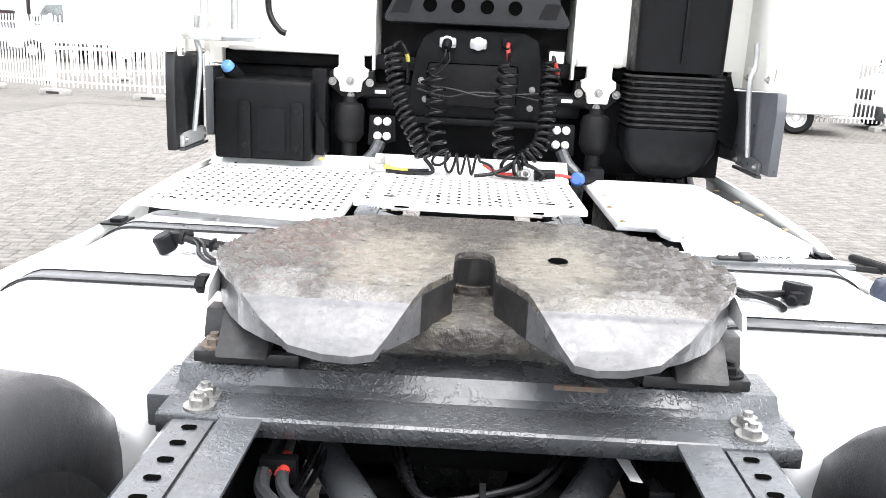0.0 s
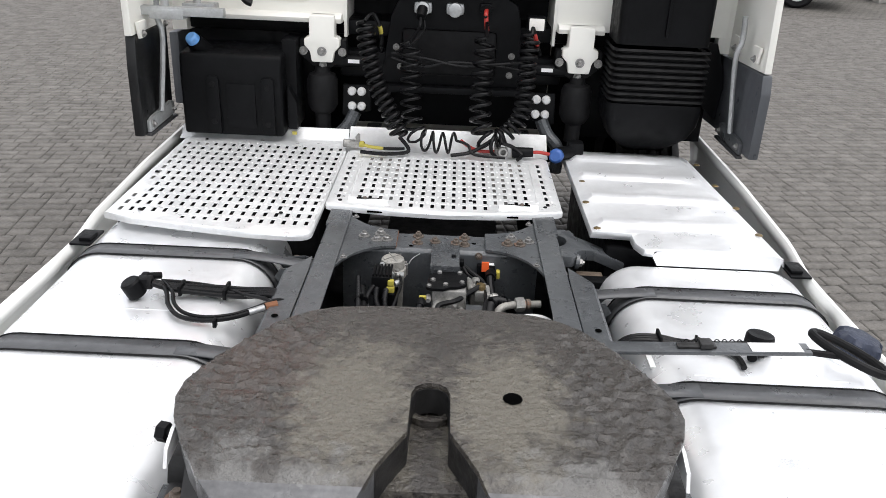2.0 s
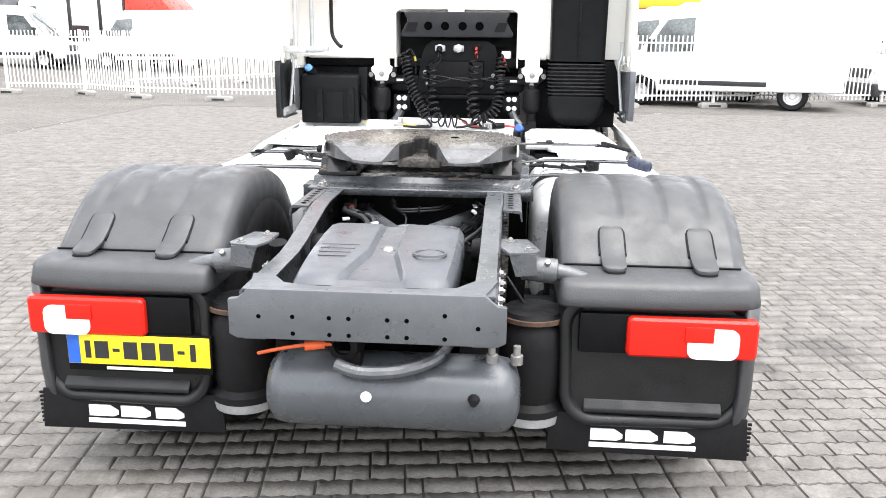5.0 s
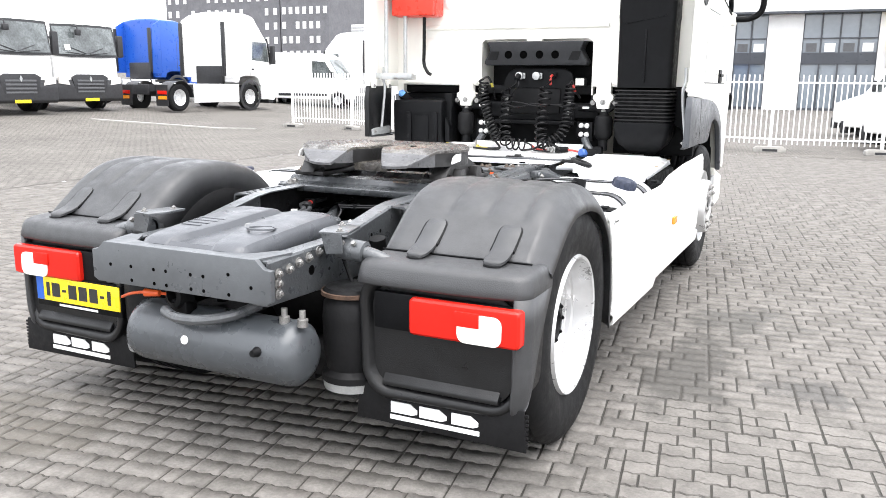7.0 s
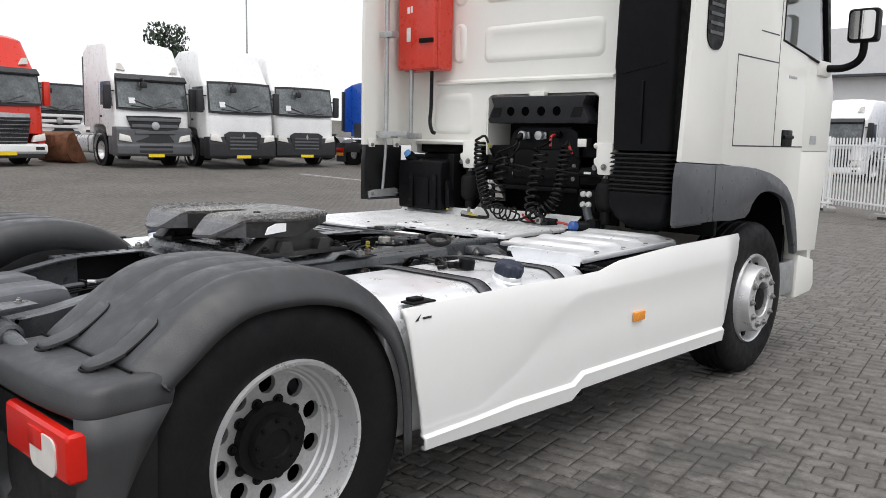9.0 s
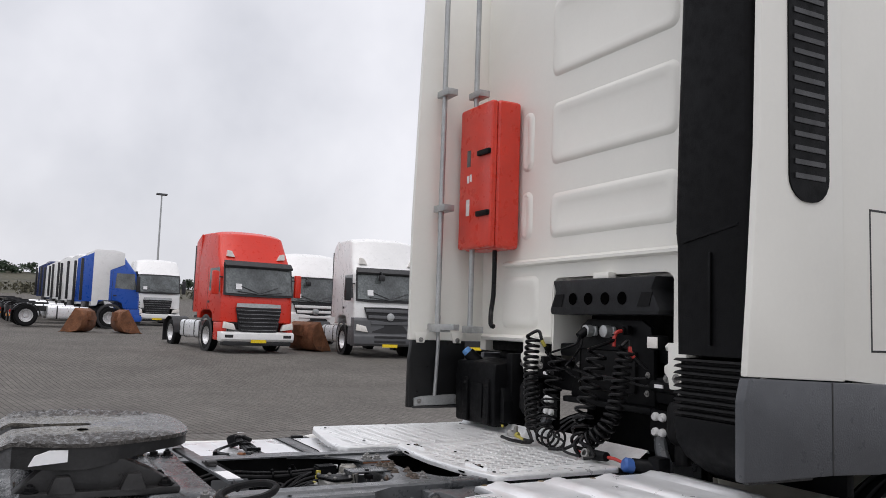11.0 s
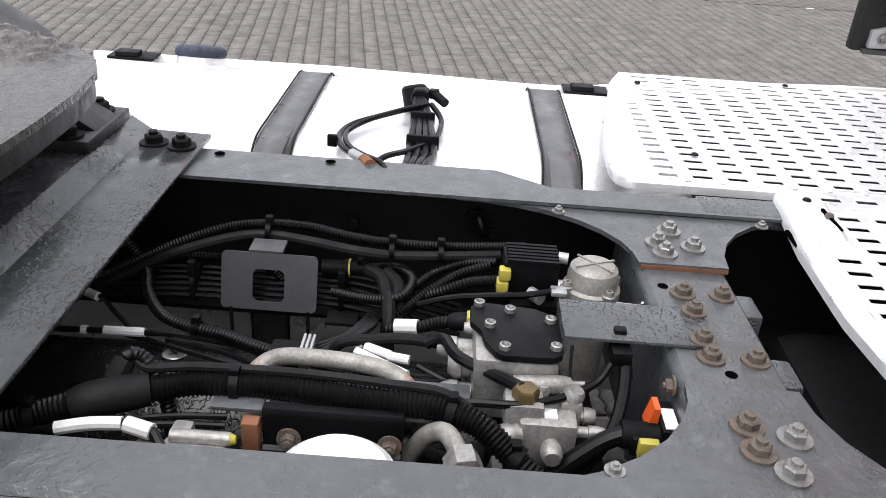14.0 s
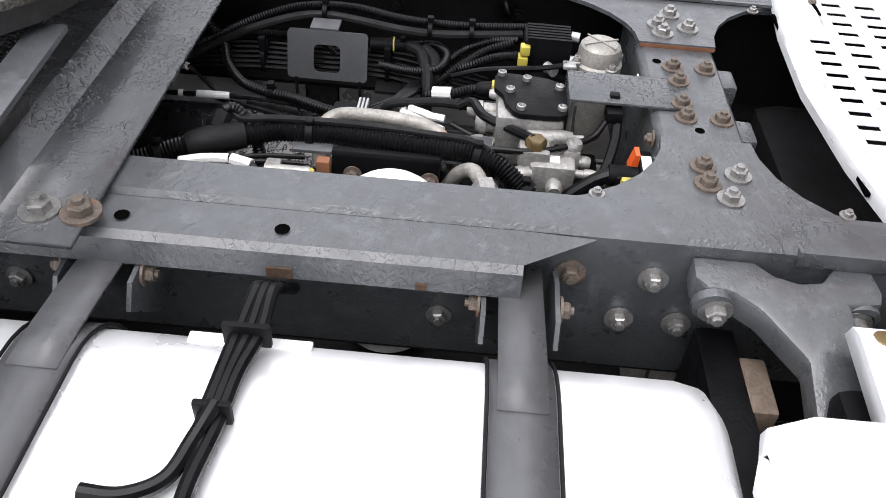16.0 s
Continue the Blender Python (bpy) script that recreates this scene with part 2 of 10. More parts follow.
white_lens = mat("clear_lamp_lens", (0.8, 0.77, 0.72), 0.12, var=0.08, scale=20, bump=0.1, bscale=120, coat=0.8)
orange_lens = mat("orange_lens", (0.85, 0.3, 0.02), 0.2, var=0.08, bump=0.05, coat=0.5)
yellow_plastic = mat("yellow_plastic", (0.42, 0.36, 0.06), 0.45, var=0.1, bump=0.05)
blue_plastic = mat("blue_plastic", (0.035, 0.10, 0.32), 0.45, var=0.15, bump=0.15)
sky_blue = mat("light_blue_plastic", (0.12, 0.30, 0.62), 0.45, var=0.15, bump=0.15)
navy_cap = mat("navy_rubber_cap", (0.018, 0.024, 0.045), 0.55, var=0.25, scale=15, bump=0.5, bscale=90)
white_plastic = mat("white_plastic", (0.66, 0.66, 0.65), 0.4, var=0.12, scale=30, bump=0.06)
plate_yellow = mat("yellow_plate", (0.85, 0.62, 0.02), 0.3, var=0.04, bump=0.02)
black_ink = mat("black_ink", (0.02, 0.02, 0.02), 0.5, var=0.1)
hole_dark = mat("dark_opening", (0.002, 0.002, 0.002), 0.9, var=0.1, bump=0.0, spec=0.0)
white_ink = mat("white_ink", (0.8, 0.8, 0.8), 0.5, var=0.05)
blue_ink = mat("blue_ink", (0.02, 0.10, 0.45), 0.4, var=0.05)
cable_orange = mat("orange_cable_sheath", (0.62, 0.09, 0.015), 0.4, var=0.1, bump=0.05)
cap_rust = mat("dull_rusted_cap", (0.10, 0.075, 0.055), 0.75, var=0.4, scale=20, bump=0.5, bscale=80)
spring_rust = mat("dark_rusty_rim", (0.06, 0.033, 0.02), 0.8, var=0.4, scale=20, bump=0.5, bscale=80)
mirror_mat = mat("mirror_glass", (0.85, 0.86, 0.87), 0.03, metal=1.0, var=0.0, bump=0.0, rvar=0.0)
dark_glass = mat("dark_window_glass", (0.10, 0.112, 0.112), 0.06, var=0.6, scale=1.8, bump=0.0, rvar=0.02, spec=0.8)
clear_glass = glass("clear_window_glass")


# ---- mesh helpers ----
def part(name, bm, material, parent=None, label="", smooth=35.0):
    bmesh.ops.recalc_face_normals(bm, faces=bm.faces[:])
    me = bpy.data.meshes.new(name)
    bm.to_mesh(me)
    bm.free()
    for p in me.polygons:
        p.use_smooth = smooth > 0
    if smooth > 0:
        me.set_sharp_from_angle(angle=radians(smooth))
    me.materials.append(material)
    ob = new(name, me)
    if parent is not None:
        ob.parent = parent
    if label:
        ob["label"] = label
    return ob


def thing(name, label, category, group="", kind="", at=(0, 0, 0), turn=0.0):
    ob = new(name)
    ob.empty_display_size = 0.2
    ob.matrix_world = pose(*at, 0, 0, turn)
    return tagged(ob, label, category, group, kind)


def B():
    return bmesh.new()


def merge(bm, other):
    me = bpy.data.meshes.new("tmp")
    other.to_mesh(me)
    other.free()
    bm.from_mesh(me)
    bpy.data.meshes.remove(me)
    return bm


def box(x0, x1, y0, y1, z0, z1, bev=0.0, seg=2, bm=None, m=None):
    o = bmesh.new()
    bmesh.ops.create_cube(o, size=1)
    bmesh.ops.transform(o, matrix=Matrix.Translation(((x0 + x1) / 2, (y0 + y1) / 2, (z0 + z1) / 2)) @ Matrix.Diagonal((x1 - x0, y1 - y0, z1 - z0, 1)), verts=o.verts)
    if bev:
        bmesh.ops.bevel(o, geom=o.edges[:], offset=bev, segments=seg, affect="EDGES", profile=0.6)
    if m is not None:
        bmesh.ops.transform(o, matrix=m, verts=o.verts)
    return merge(bm, o) if bm is not None else o


def put(axis, u, v, w):
    return {"x": (w, u, v), "y": (u, w, v), "z": (u, v, w)}[axis]


def prism(pts, axis, a, b, bev=0.0, bm=None, seg=2):
    """A polygon drawn on the plane across axis, pulled from a to b. Points: (y, z), (x, z) or (x, y)."""
    o = bmesh.new()
    v0 = [o.verts.new(put(axis, u, v, a)) for u, v in pts]
    v1 = [o.verts.new(put(axis, u, v, b)) for u, v in pts]
    n = len(pts)
    o.faces.new(v0)
    o.faces.new(v1)
    for i in range(n):
        o.faces.new((v0[i], v0[(i + 1) % n], v1[(i + 1) % n], v1[i]))
    bmesh.ops.recalc_face_normals(o, faces=o.faces[:])
    if bev:
        bmesh.ops.bevel(o, geom=o.edges[:], offset=bev, segments=seg, affect="EDGES", profile=0.6)
    return merge(bm, o) if bm is not None else o


def frame_of(d):
    d = Vector(d).normalized()
    up = Vector((0, 0, 1)) if abs(d.z) < 0.9 else Vector((1, 0, 0))
    s = d.cross(up).normalized()
    return s, s.cross(d).normalized(), d


def tube(pts, r, n=8, bm=None, closed=False, caps=True):
    """A round tube along points; r: one radius or one for each point."""
    o = bm if bm is not None else bmesh.new()
    pts = [Vector(p) for p in pts]
    k = len(pts)
    rs = r if isinstance(r, (list, tuple)) else [r] * k
    rings, s = [], None
    for i, p in enumerate(pts):
        a, c = (pts[i - 1], pts[(i + 1) % k]) if closed else (pts[max(i - 1, 0)], pts[min(i + 1, k - 1)])
        d = (c - a).normalized()
        if s is None:
            s = frame_of(d)[0]
        else:
            s = (s - d * s.dot(d))
            s = s.normalized() if s.length > 1e-6 else frame_of(d)[0]
        u = s.cross(d)
        rings.append([o.verts.new(p + rs[i] * (math.cos(2 * math.pi * j / n) * s + math.sin(2 * math.pi * j / n) * u)) for j in range(n)])
    for i in range(k if closed else k - 1):
        a, c = rings[i], rings[(i + 1) % k]
        for j in range(n):
            o.faces.new((a[j], a[(j + 1) % n], c[(j + 1) % n], c[j]))
    if caps and not closed:
        o.faces.new(rings[0][::-1])
        o.faces.new(rings[-1])
    return o


def curve(pts, steps=6, closed=False):
    """Points on a smooth line through the given ones."""
    p = [Vector(q) for q in pts]
    n = len(p)
    out = []
    for i in range(n if closed else n - 1):
        if closed:
            a, b, c, d = p[(i - 1) % n], p[i], p[(i + 1) % n], p[(i + 2) % n]
        else:
            a, b, c, d = p[max(i - 1, 0)], p[i], p[i + 1], p[min(i + 2, n - 1)]
        for k in range(steps):
            t = k / steps
            out.append(0.5 * (2 * b + (c - a) * t + (2 * a - 5 * b + 4 * c - d) * t * t + (3 * b - a - 3 * c + d) * t ** 3))
    if not closed:
        out.append(p[-1])
    return out


def cyl(p0, p1, r0, r1=None, n=20, bm=None):
    return tube([p0, p1], [r0, r0 if r1 is None else r1], n, bm)


def lathe(profile, origin, axis, n=32, bm=None, closed=False):
    """Turns (radius, height) points round an axis through origin."""
    o = bm if bm is not None else bmesh.new()
    s, u, d = frame_of(axis)
    org = Vector(origin)
    rings = []
    for r, h in profile:
        if r < 1e-6:
            rings.append([o.verts.new(org + d * h)])
        else:
            rings.append([o.verts.new(org + d * h + r * (math.cos(2 * math.pi * j / n) * s + math.sin(2 * math.pi * j / n) * u)) for j in range(n)])
    m = len(rings)
    for i in range(m if closed else m - 1):
        a, c = rings[i], rings[(i + 1) % m]
        for j in range(n):
            k = (j + 1) % n
            if len(a) == 1 and len(c) == 1:
                break
            if len(a) == 1:
                o.faces.new((a[0], c[k], c[j]))
            elif len(c) == 1:
                o.faces.new((a[j], a[k], c[0]))
            else:
                o.faces.new((a[j], a[k], c[k], c[j]))
    return o


def bolt_mesh(r=0.012, h=0.014, washer=True):
    o = bmesh.new()
    if washer:
        lathe([(0, 0), (r * 1.55, 0), (r * 1.55, r * 0.3), (0, r * 0.3)], (0, 0, 0), (0, 0, 1), 14, o)
    lathe([(r, 0), (r, h * 0.85), (r * 0.85, h), (0, h)], (0, 0, 0), (0, 0, 1), 6, o)
    lathe([(r * 0.5, h), (r * 0.5, h * 1.35), (0, h * 1.4)], (0, 0, 0), (0, 0, 1), 8, o)
    return o


def shared_mesh(name, bm, material, smooth=30.0):
    me = bpy.data.meshes.new(name)
    bm.to_mesh(me)
    bm.free()
    for p in me.polygons:
        p.use_smooth = True
    me.set_sharp_from_angle(angle=radians(smooth))
    me.materials.append(material)
    return me


bolt_me = shared_mesh("bolt", bolt_mesh(), bolt_steel)
rust_bolt_me = shared_mesh("rusty_bolt", bolt_mesh(), rusty_bolt)
dark_bolt_me = shared_mesh("dark_bolt", bolt_mesh(), dark_steel)


def each(name, meshes, material, parent, label="", smooth=30.0):
    """One object for each of the given meshes."""
    for m in meshes:
        part(name, m, material, parent, label, smooth)


def part_each(name, bm, material, parent, label="", smooth=35.0):
    """One object for each connected piece of the mesh."""
    todo = set(bm.verts)
    while todo:
        seed = [todo.pop()]
        piece = set(seed)
        while seed:
            for e in seed.pop().link_edges:
                for v in e.verts:
                    if v not in piece:
                        piece.add(v)
                        seed.append(v)
        todo -= piece
        o = bmesh.new()
        order = [v for v in bm.verts if v in piece]
        copy = {v: o.verts.new(v.co) for v in order}
        for f in bm.faces:
            if f.verts[0] in piece:
                o.faces.new([copy[v] for v in f.verts])
        part(name, o, material, parent, label, smooth)
    bm.free()


def bolt(parent, p, axis=(0, 0, 1), size=1.0, rusty=False, dark=False):
    ob = new("bolt", dark_bolt_me if dark else (rust_bolt_me if rusty else bolt_me))
    ob.parent = parent
    ob.matrix_local = Matrix.Translation(p) @ Vector(axis).to_track_quat("Z", "Y").to_matrix().to_4x4() @ Matrix.Rotation(random.uniform(0, 1), 4, "Z") @ Matrix.Scale(size, 4)
    return ob


def loft(rings, bm=None, closed_ring=False, cap=False):
    o = bm if bm is not None else bmesh.new()
    vs = [[o.verts.new(p) for p in ring] for ring in rings]
    n = len(vs[0])
    for a, c in zip(vs, vs[1:]):
        for j in range(n if closed_ring else n - 1):
            k = (j + 1) % n
            o.faces.new((a[j], a[k], c[k], c[j]))
    if cap:
        o.faces.new(vs[0][::-1])
        o.faces.new(vs[-1])
    return o


def thick(ob, t, offset=-1.0):
    md = ob.modifiers.new("thickness", "SOLIDIFY")
    md.thickness, md.offset = t, offset
    return ob


def bevelled(ob, w, seg=2):
    md = ob.modifiers.new("edge", "BEVEL")
    md.width, md.segments, md.limit_method, md.angle_limit = w, seg, "ANGLE", radians(40)
    return ob


def rounded(w, h, r, n=5):
    """A rounded rectangle round the origin, as (u, v) points."""
    out = []
    for cx, cy, a0 in ((w / 2 - r, h / 2 - r, 0), (-w / 2 + r, h / 2 - r, 90), (-w / 2 + r, -h / 2 + r, 180), (w / 2 - r, -h / 2 + r, 270)):
        for i in range(n + 1):
            a = radians(a0 + 90 * i / n)
            out.append((cx + r * math.cos(a), cy + r * math.sin(a)))
    return out


def mirrored(pts):
    return [(-x, y) for x, y in pts[::-1]]

# ---- ground ----
concrete = mat("worn_concrete_paver", (0.153, 0.144, 0.133), 0.75, var=0.24, scale=7.0, bump=1.0, bscale=90, random_shade=0.08, stain=(0.112, 0.105, 0.096), stain_amount=0.5, stain_scale=2.1, world=True, spec=0.12,
               spots=(((1.5, 1.3, 0), (1.7, 0.8, 0), 0.6, 0.5, 2.6, (0.06, 0.058, 0.054)), ((1.75, 2.3, 0), (1.2, 1.0, 0), 0.4, 0.4, 3.0, (0.08, 0.078, 0.073)), ((2.15, 1.15, 0), (1.0, 1.0, 0), 0.22, 0.25, 4.0, (0.085, 0.083, 0.08)), ((-1.1, -0.9, 0), (0.8, 1.2, 0), 0.5, 0.4, 2.6, (0.10, 0.092, 0.08))))


def ground_material():
    """Concrete pavers drawn at the same size as the built ones, for the yard beyond them."""
    m = bpy.data.materials.new("paved_yard")
    m.use_nodes = True
    ns, ln = m.node_tree.nodes, m.node_tree.links
    b = ns["Principled BSDF"]
    co = ns.new("ShaderNodeTexCoord")
    br = ns.new("ShaderNodeTexBrick")
    br.offset = 0.5
    br.inputs["Scale"].default_value = 1.0
    br.inputs["Brick Width"].default_value, br.inputs["Row Height"].default_value = 2.4 * PAVER_U, PAVER_W
    br.inputs["Mortar Size"].default_value = 0.006
    br.inputs["Color1"].default_value, br.inputs["Color2"].default_value = (0.130, 0.122, 0.112, 1), (0.163, 0.153, 0.140, 1)
    br.inputs["Mortar"].default_value = (0.046, 0.043, 0.039, 1)
    turned = ns.new("ShaderNodeVectorRotate")
    turned.rotation_type = "Z_AXIS"
    turned.inputs["Angle"].default_value = -PAVER_TURN
    ln.new(co.outputs["Object"], turned.inputs["Vector"])
    ln.new(turned.outputs["Vector"], br.inputs["Vector"])
    nz = ns.new("ShaderNodeTexNoise")
    nz.inputs["Scale"].default_value, nz.inputs["Detail"].default_value = 0.5, 8
    ln.new(co.outputs["Object"], nz.inputs["Vector"])
    mr = ns.new("ShaderNodeMapRange")
    mr.inputs["From Min"].default_value, mr.inputs["From Max"].default_value = 0.35, 0.65
    mr.inputs["To Min"].default_value, mr.inputs["To Max"].default_value = 0.88, 1.07
    ln.new(nz.outputs["Fac"], mr.inputs["Value"])
    sc = ns.new("ShaderNodeVectorMath")
    sc.operation = "SCALE"
    ln.new(br.outputs["Color"], sc.inputs[0])
    ln.new(mr.outputs["Result"], sc.inputs["Scale"])
    ln.new(sc.outputs["Vector"], b.inputs["Base Color"])
    b.inputs["Roughness"].default_value = 0.85
    b.inputs["Specular IOR Level"].default_value = 0.1
    bp = ns.new("ShaderNodeBump")
    bp.inputs["Strength"].default_value, bp.inputs["Distance"].default_value = 0.6, 0.006
    bp.invert = True
    ln.new(br.outputs["Fac"], bp.inputs["Height"])
    ln.new(bp.outputs["Normal"], b.inputs["Normal"])
    return m


PAVER_U, PAVER_W, PAVER_TURN = 0.067, 0.105, radians(8.0)
joint_sand = mat("joint_sand", (0.042, 0.039, 0.034), 0.9, var=0.3, scale=3, bump=0.5, bscale=60)
paved = ground_material()
PX0, PX1, PY0, PY1 = -7.98, 8.4, -4.2, 15.75
bm = B()
# the yard rises gently towards its far side
COLS = [(-900.0, 14.0), (-160.0, 4.6), (-70.0, 1.7), (-46.0, 0.95), (-39.0, 0.80), (-22.0, 0.40), (-15.0, 0.0), (PX0, 0.0), (PX1, 0.0), (900.0, 0.0)]
ROWS_Y = [-900.0, PY0, PY1, 900.0]
gv = [[bm.verts.new((x, y, z)) for y in ROWS_Y] for x, z in COLS]
for a in range(len(COLS) - 1):
    for c in range(3):
        if not (COLS[a][0] == PX0 and c == 1):
            bm.faces.new((gv[a][c], gv[a + 1][c], gv[a + 1][c + 1], gv[a][c + 1]))
ground = tagged(part("ground", bm, paved, smooth=0), "grey concrete block paving of a truck yard", "ground", kind="structure")
bm = B()
bm.faces.new([bm.verts.new(p) for p in ((PX0, PY0, -0.0075), (PX1, PY0, -0.0075), (PX1, PY1, -0.0075), (PX0, PY1, -0.0075))])
part("joint_bed", bm, joint_sand, ground, "sand joints between the pavers", smooth=0)

# ---- the tractor unit ----
truck = thing("tractor_truck", "white two-axle tractor unit with fifth wheel on block paving", "truck")
RAIL_Z = 0.955


def holed_disc(x, y, z, out, h, r0=0.10, r1=0.23, holes=10, rh=0.033, rc=0.19):
    """A flat wheel disc with real round hand holes, each in its own sector."""
    o = bmesh.new()

    def v(r, a, d=0.0):
        return o.verts.new((x + out * (h + d), y + r * math.cos(a), z + r * math.sin(a)))

    half = math.pi / holes
    ri = rc - 0.042
    for k in range(holes):
        m = 2 * math.pi * (k + 0.5) / holes
        edge = [(r1, m - half + half * 2 * i / 6) for i in range(7)] + [(r1 + (ri - r1) * i / 3, m + half) for i in (1, 2)]
        edge += [(ri, m + half - half * 2 * i / 6) for i in range(7)] + [(ri + (r1 - ri) * i / 3, m - half) for i in (1, 2)]
        cy, cz = rc * math.cos(m), rc * math.sin(m)
        outer, inner, back = [], [], []
        for r, a in edge:
            py, pz = r * math.cos(a), r * math.sin(a)
            d = math.hypot(py - cy, pz - cz)
            uy, uz = cy + (py - cy) * rh / d, cz + (pz - cz) * rh / d
            outer.append(v(r, a))
            inner.append(o.verts.new((x + out * (h + 0.001), y + uy, z + uz)))
            back.append(o.verts.new((x + out * (h - 0.02), y + uy, z + uz)))
        n = len(edge)
        for i in range(n):
            j = (i + 1) % n
            o.faces.new((outer[i], outer[j], inner[j], inner[i]))
            o.faces.new((inner[i], inner[j], back[j], back[i]))
        ring = [(ri, m + half - half * 2 * i / 6) for i in range(7)]
        a_, b_ = [v(*p) for p in ring], [v(r0, p[1]) for p in ring]
        for i in range(6):
            o.faces.new((a_[i], a_[i + 1], b_[i + 1], b_[i]))
    bmesh.ops.remove_doubles(o, verts=o.verts[:], dist=0.0004)
    return o


def wheel(parent, name, x, y, z, out, dual):
    """Tyre and rim round the x axis; out: +1 or -1, the side to which the rim faces."""
    R, w = 0.503, 0.145
    base = part(name, lathe([(0.06, -0.05), (0.13, -0.05), (0.13, 0.04), (0.06, 0.04)], (x, y, z), (out, 0, 0), 24, closed=True), dark_steel, parent, "wheel with black tyre and silver steel rim")
    prof = [(0.292, -w + 0.01), (0.33, -w - 0.004), (0.40, -w - 0.012), (0.455, -w - 0.004), (0.482, -w + 0.012), (0.497, -w + 0.03)]
    for a, c in ((-0.085, -0.075), (-0.028, -0.018), (0.028, 0.038), (0.085, 0.095)):
        prof += [(R, a - 0.012), (R - 0.014, a - 0.003), (R - 0.014, c - 0.004), (R, c + 0.004)]
    prof += [(0.497, w - 0.03), (0.482, w - 0.012), (0.455, w + 0.004), (0.40, w + 0.012), (0.33, w + 0.004), (0.292, w - 0.01)]
    part("tyre", lathe(prof, (x, y, z), (out, 0, 0), 72), tyre_rubber, base)
    if dual:
        part("inner_tyre", lathe(prof, (x - out * 0.335, y, z), (out, 0, 0), 48), tyre_rubber, base)
    if dual:
        rim = [(0.296, w - 0.012), (0.289, w + 0.006), (0.278, w + 0.002), (0.270, w - 0.04), (0.266, 0.085), (0.262, 0.062), (0.252, 0.055), (0.248, 0.035), (0.240, 0.030), (0.236, 0.014), (0.229, 0.008)]
        hub_o, face = 0.008, 0.008
    else:
        rim = [(0.296, w - 0.012), (0.29, w + 0.006), (0.278, w), (0.268, w - 0.03), (0.262, w - 0.07), (0.250, w - 0.072), (0.232, w - 0.05), (0.222, w - 0.02), (0.214, w + 0.045), (0.206, w + 0.056), (0.118, w + 0.058), (0.112, w + 0.05), (0.110, w - 0.02)]
        hub_o, face = w + 0.057, w + 0.057
    part("rim", lathe(rim, (x, y, z), (out, 0, 0), 64), rim_silver, base, "scuffed silver steel rim")
    if dual:
        part("wheel_disc", holed_disc(x, y, z, out, face), disc_silver, base, "silver wheel disc with ten hand holes")
    else:
        hole = shared_mesh("hand_hole", lathe([(0.0, 0.002), (0.026, 0.002), (0.028, -0.004), (0.026, -0.01)], (0, 0, 0), (out, 0, 0), 14), dark_steel)
        for i in range(10):
            a = 2 * math.pi * (i + 0.5) / 10
            ob = new("hand_hole", hole)
            ob.parent = base
            ob.location = (x + out * (w - 0.045), y + 0.236 * math.cos(a), z + 0.236 * math.sin(a))
    for i in range(10):
        a = 2 * math.pi * i / 10
        k = 0.133 if dual else 0.166
        bolt(base, (x + out * (hub_o + 0.002), y + k * math.cos(a), z + k * math.sin(a)), (out, 0, 0), 1.1 if dual else 1.25, dark=dual)
    if dual:
        hub = part("hub", lathe([(0.112, -0.055), (0.110, -0.025), (0.102, -0.012), (0.097, 0.045), (0.088, 0.065), (0.05, 0.07), (0.045, 0.062), (0, 0.062)], (x, y, z), (out, 0, 0), 28), dark_steel, base, "dark greasy drive hub")
        for i in range(8):
            a = 2 * math.pi * i / 8
            bolt(hub, (x + out * 0.064, y + 0.078 * math.cos(a), z + 0.078 * math.sin(a)), (out, 0, 0), 0.7, dark=True)
    else:
        part("hub", lathe([(0.085, 0.05), (0.085, 0.15), (0.07, 0.19), (0, 0.195)], (x, y, z), (out, 0, 0), 24), dark_steel, base)
    return base


AX_R, AX_F = 0.10, 3.86
for s in (1, -1):
    wheel(truck, "rear_wheel", s * 1.085, AX_R, 0.503, s, True)
    wheel(truck, "front_wheel", s * 1.06, AX_F, 0.503, s, False)
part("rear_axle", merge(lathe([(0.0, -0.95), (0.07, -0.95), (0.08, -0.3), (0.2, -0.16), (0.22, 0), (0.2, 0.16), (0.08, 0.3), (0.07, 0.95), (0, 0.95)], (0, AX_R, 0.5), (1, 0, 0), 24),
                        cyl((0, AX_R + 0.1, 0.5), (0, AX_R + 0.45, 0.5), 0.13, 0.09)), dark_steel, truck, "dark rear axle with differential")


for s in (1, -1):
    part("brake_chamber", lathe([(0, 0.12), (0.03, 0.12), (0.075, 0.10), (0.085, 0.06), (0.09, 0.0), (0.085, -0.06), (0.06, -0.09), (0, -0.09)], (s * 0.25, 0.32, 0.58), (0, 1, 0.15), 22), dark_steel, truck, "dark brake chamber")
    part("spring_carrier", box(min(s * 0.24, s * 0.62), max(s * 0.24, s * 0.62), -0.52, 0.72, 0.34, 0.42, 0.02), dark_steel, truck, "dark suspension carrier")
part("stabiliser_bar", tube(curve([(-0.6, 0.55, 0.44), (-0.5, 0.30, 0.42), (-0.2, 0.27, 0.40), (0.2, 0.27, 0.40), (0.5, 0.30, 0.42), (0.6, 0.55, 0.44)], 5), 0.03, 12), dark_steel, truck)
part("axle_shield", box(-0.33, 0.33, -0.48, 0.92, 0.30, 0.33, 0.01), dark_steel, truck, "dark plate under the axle")


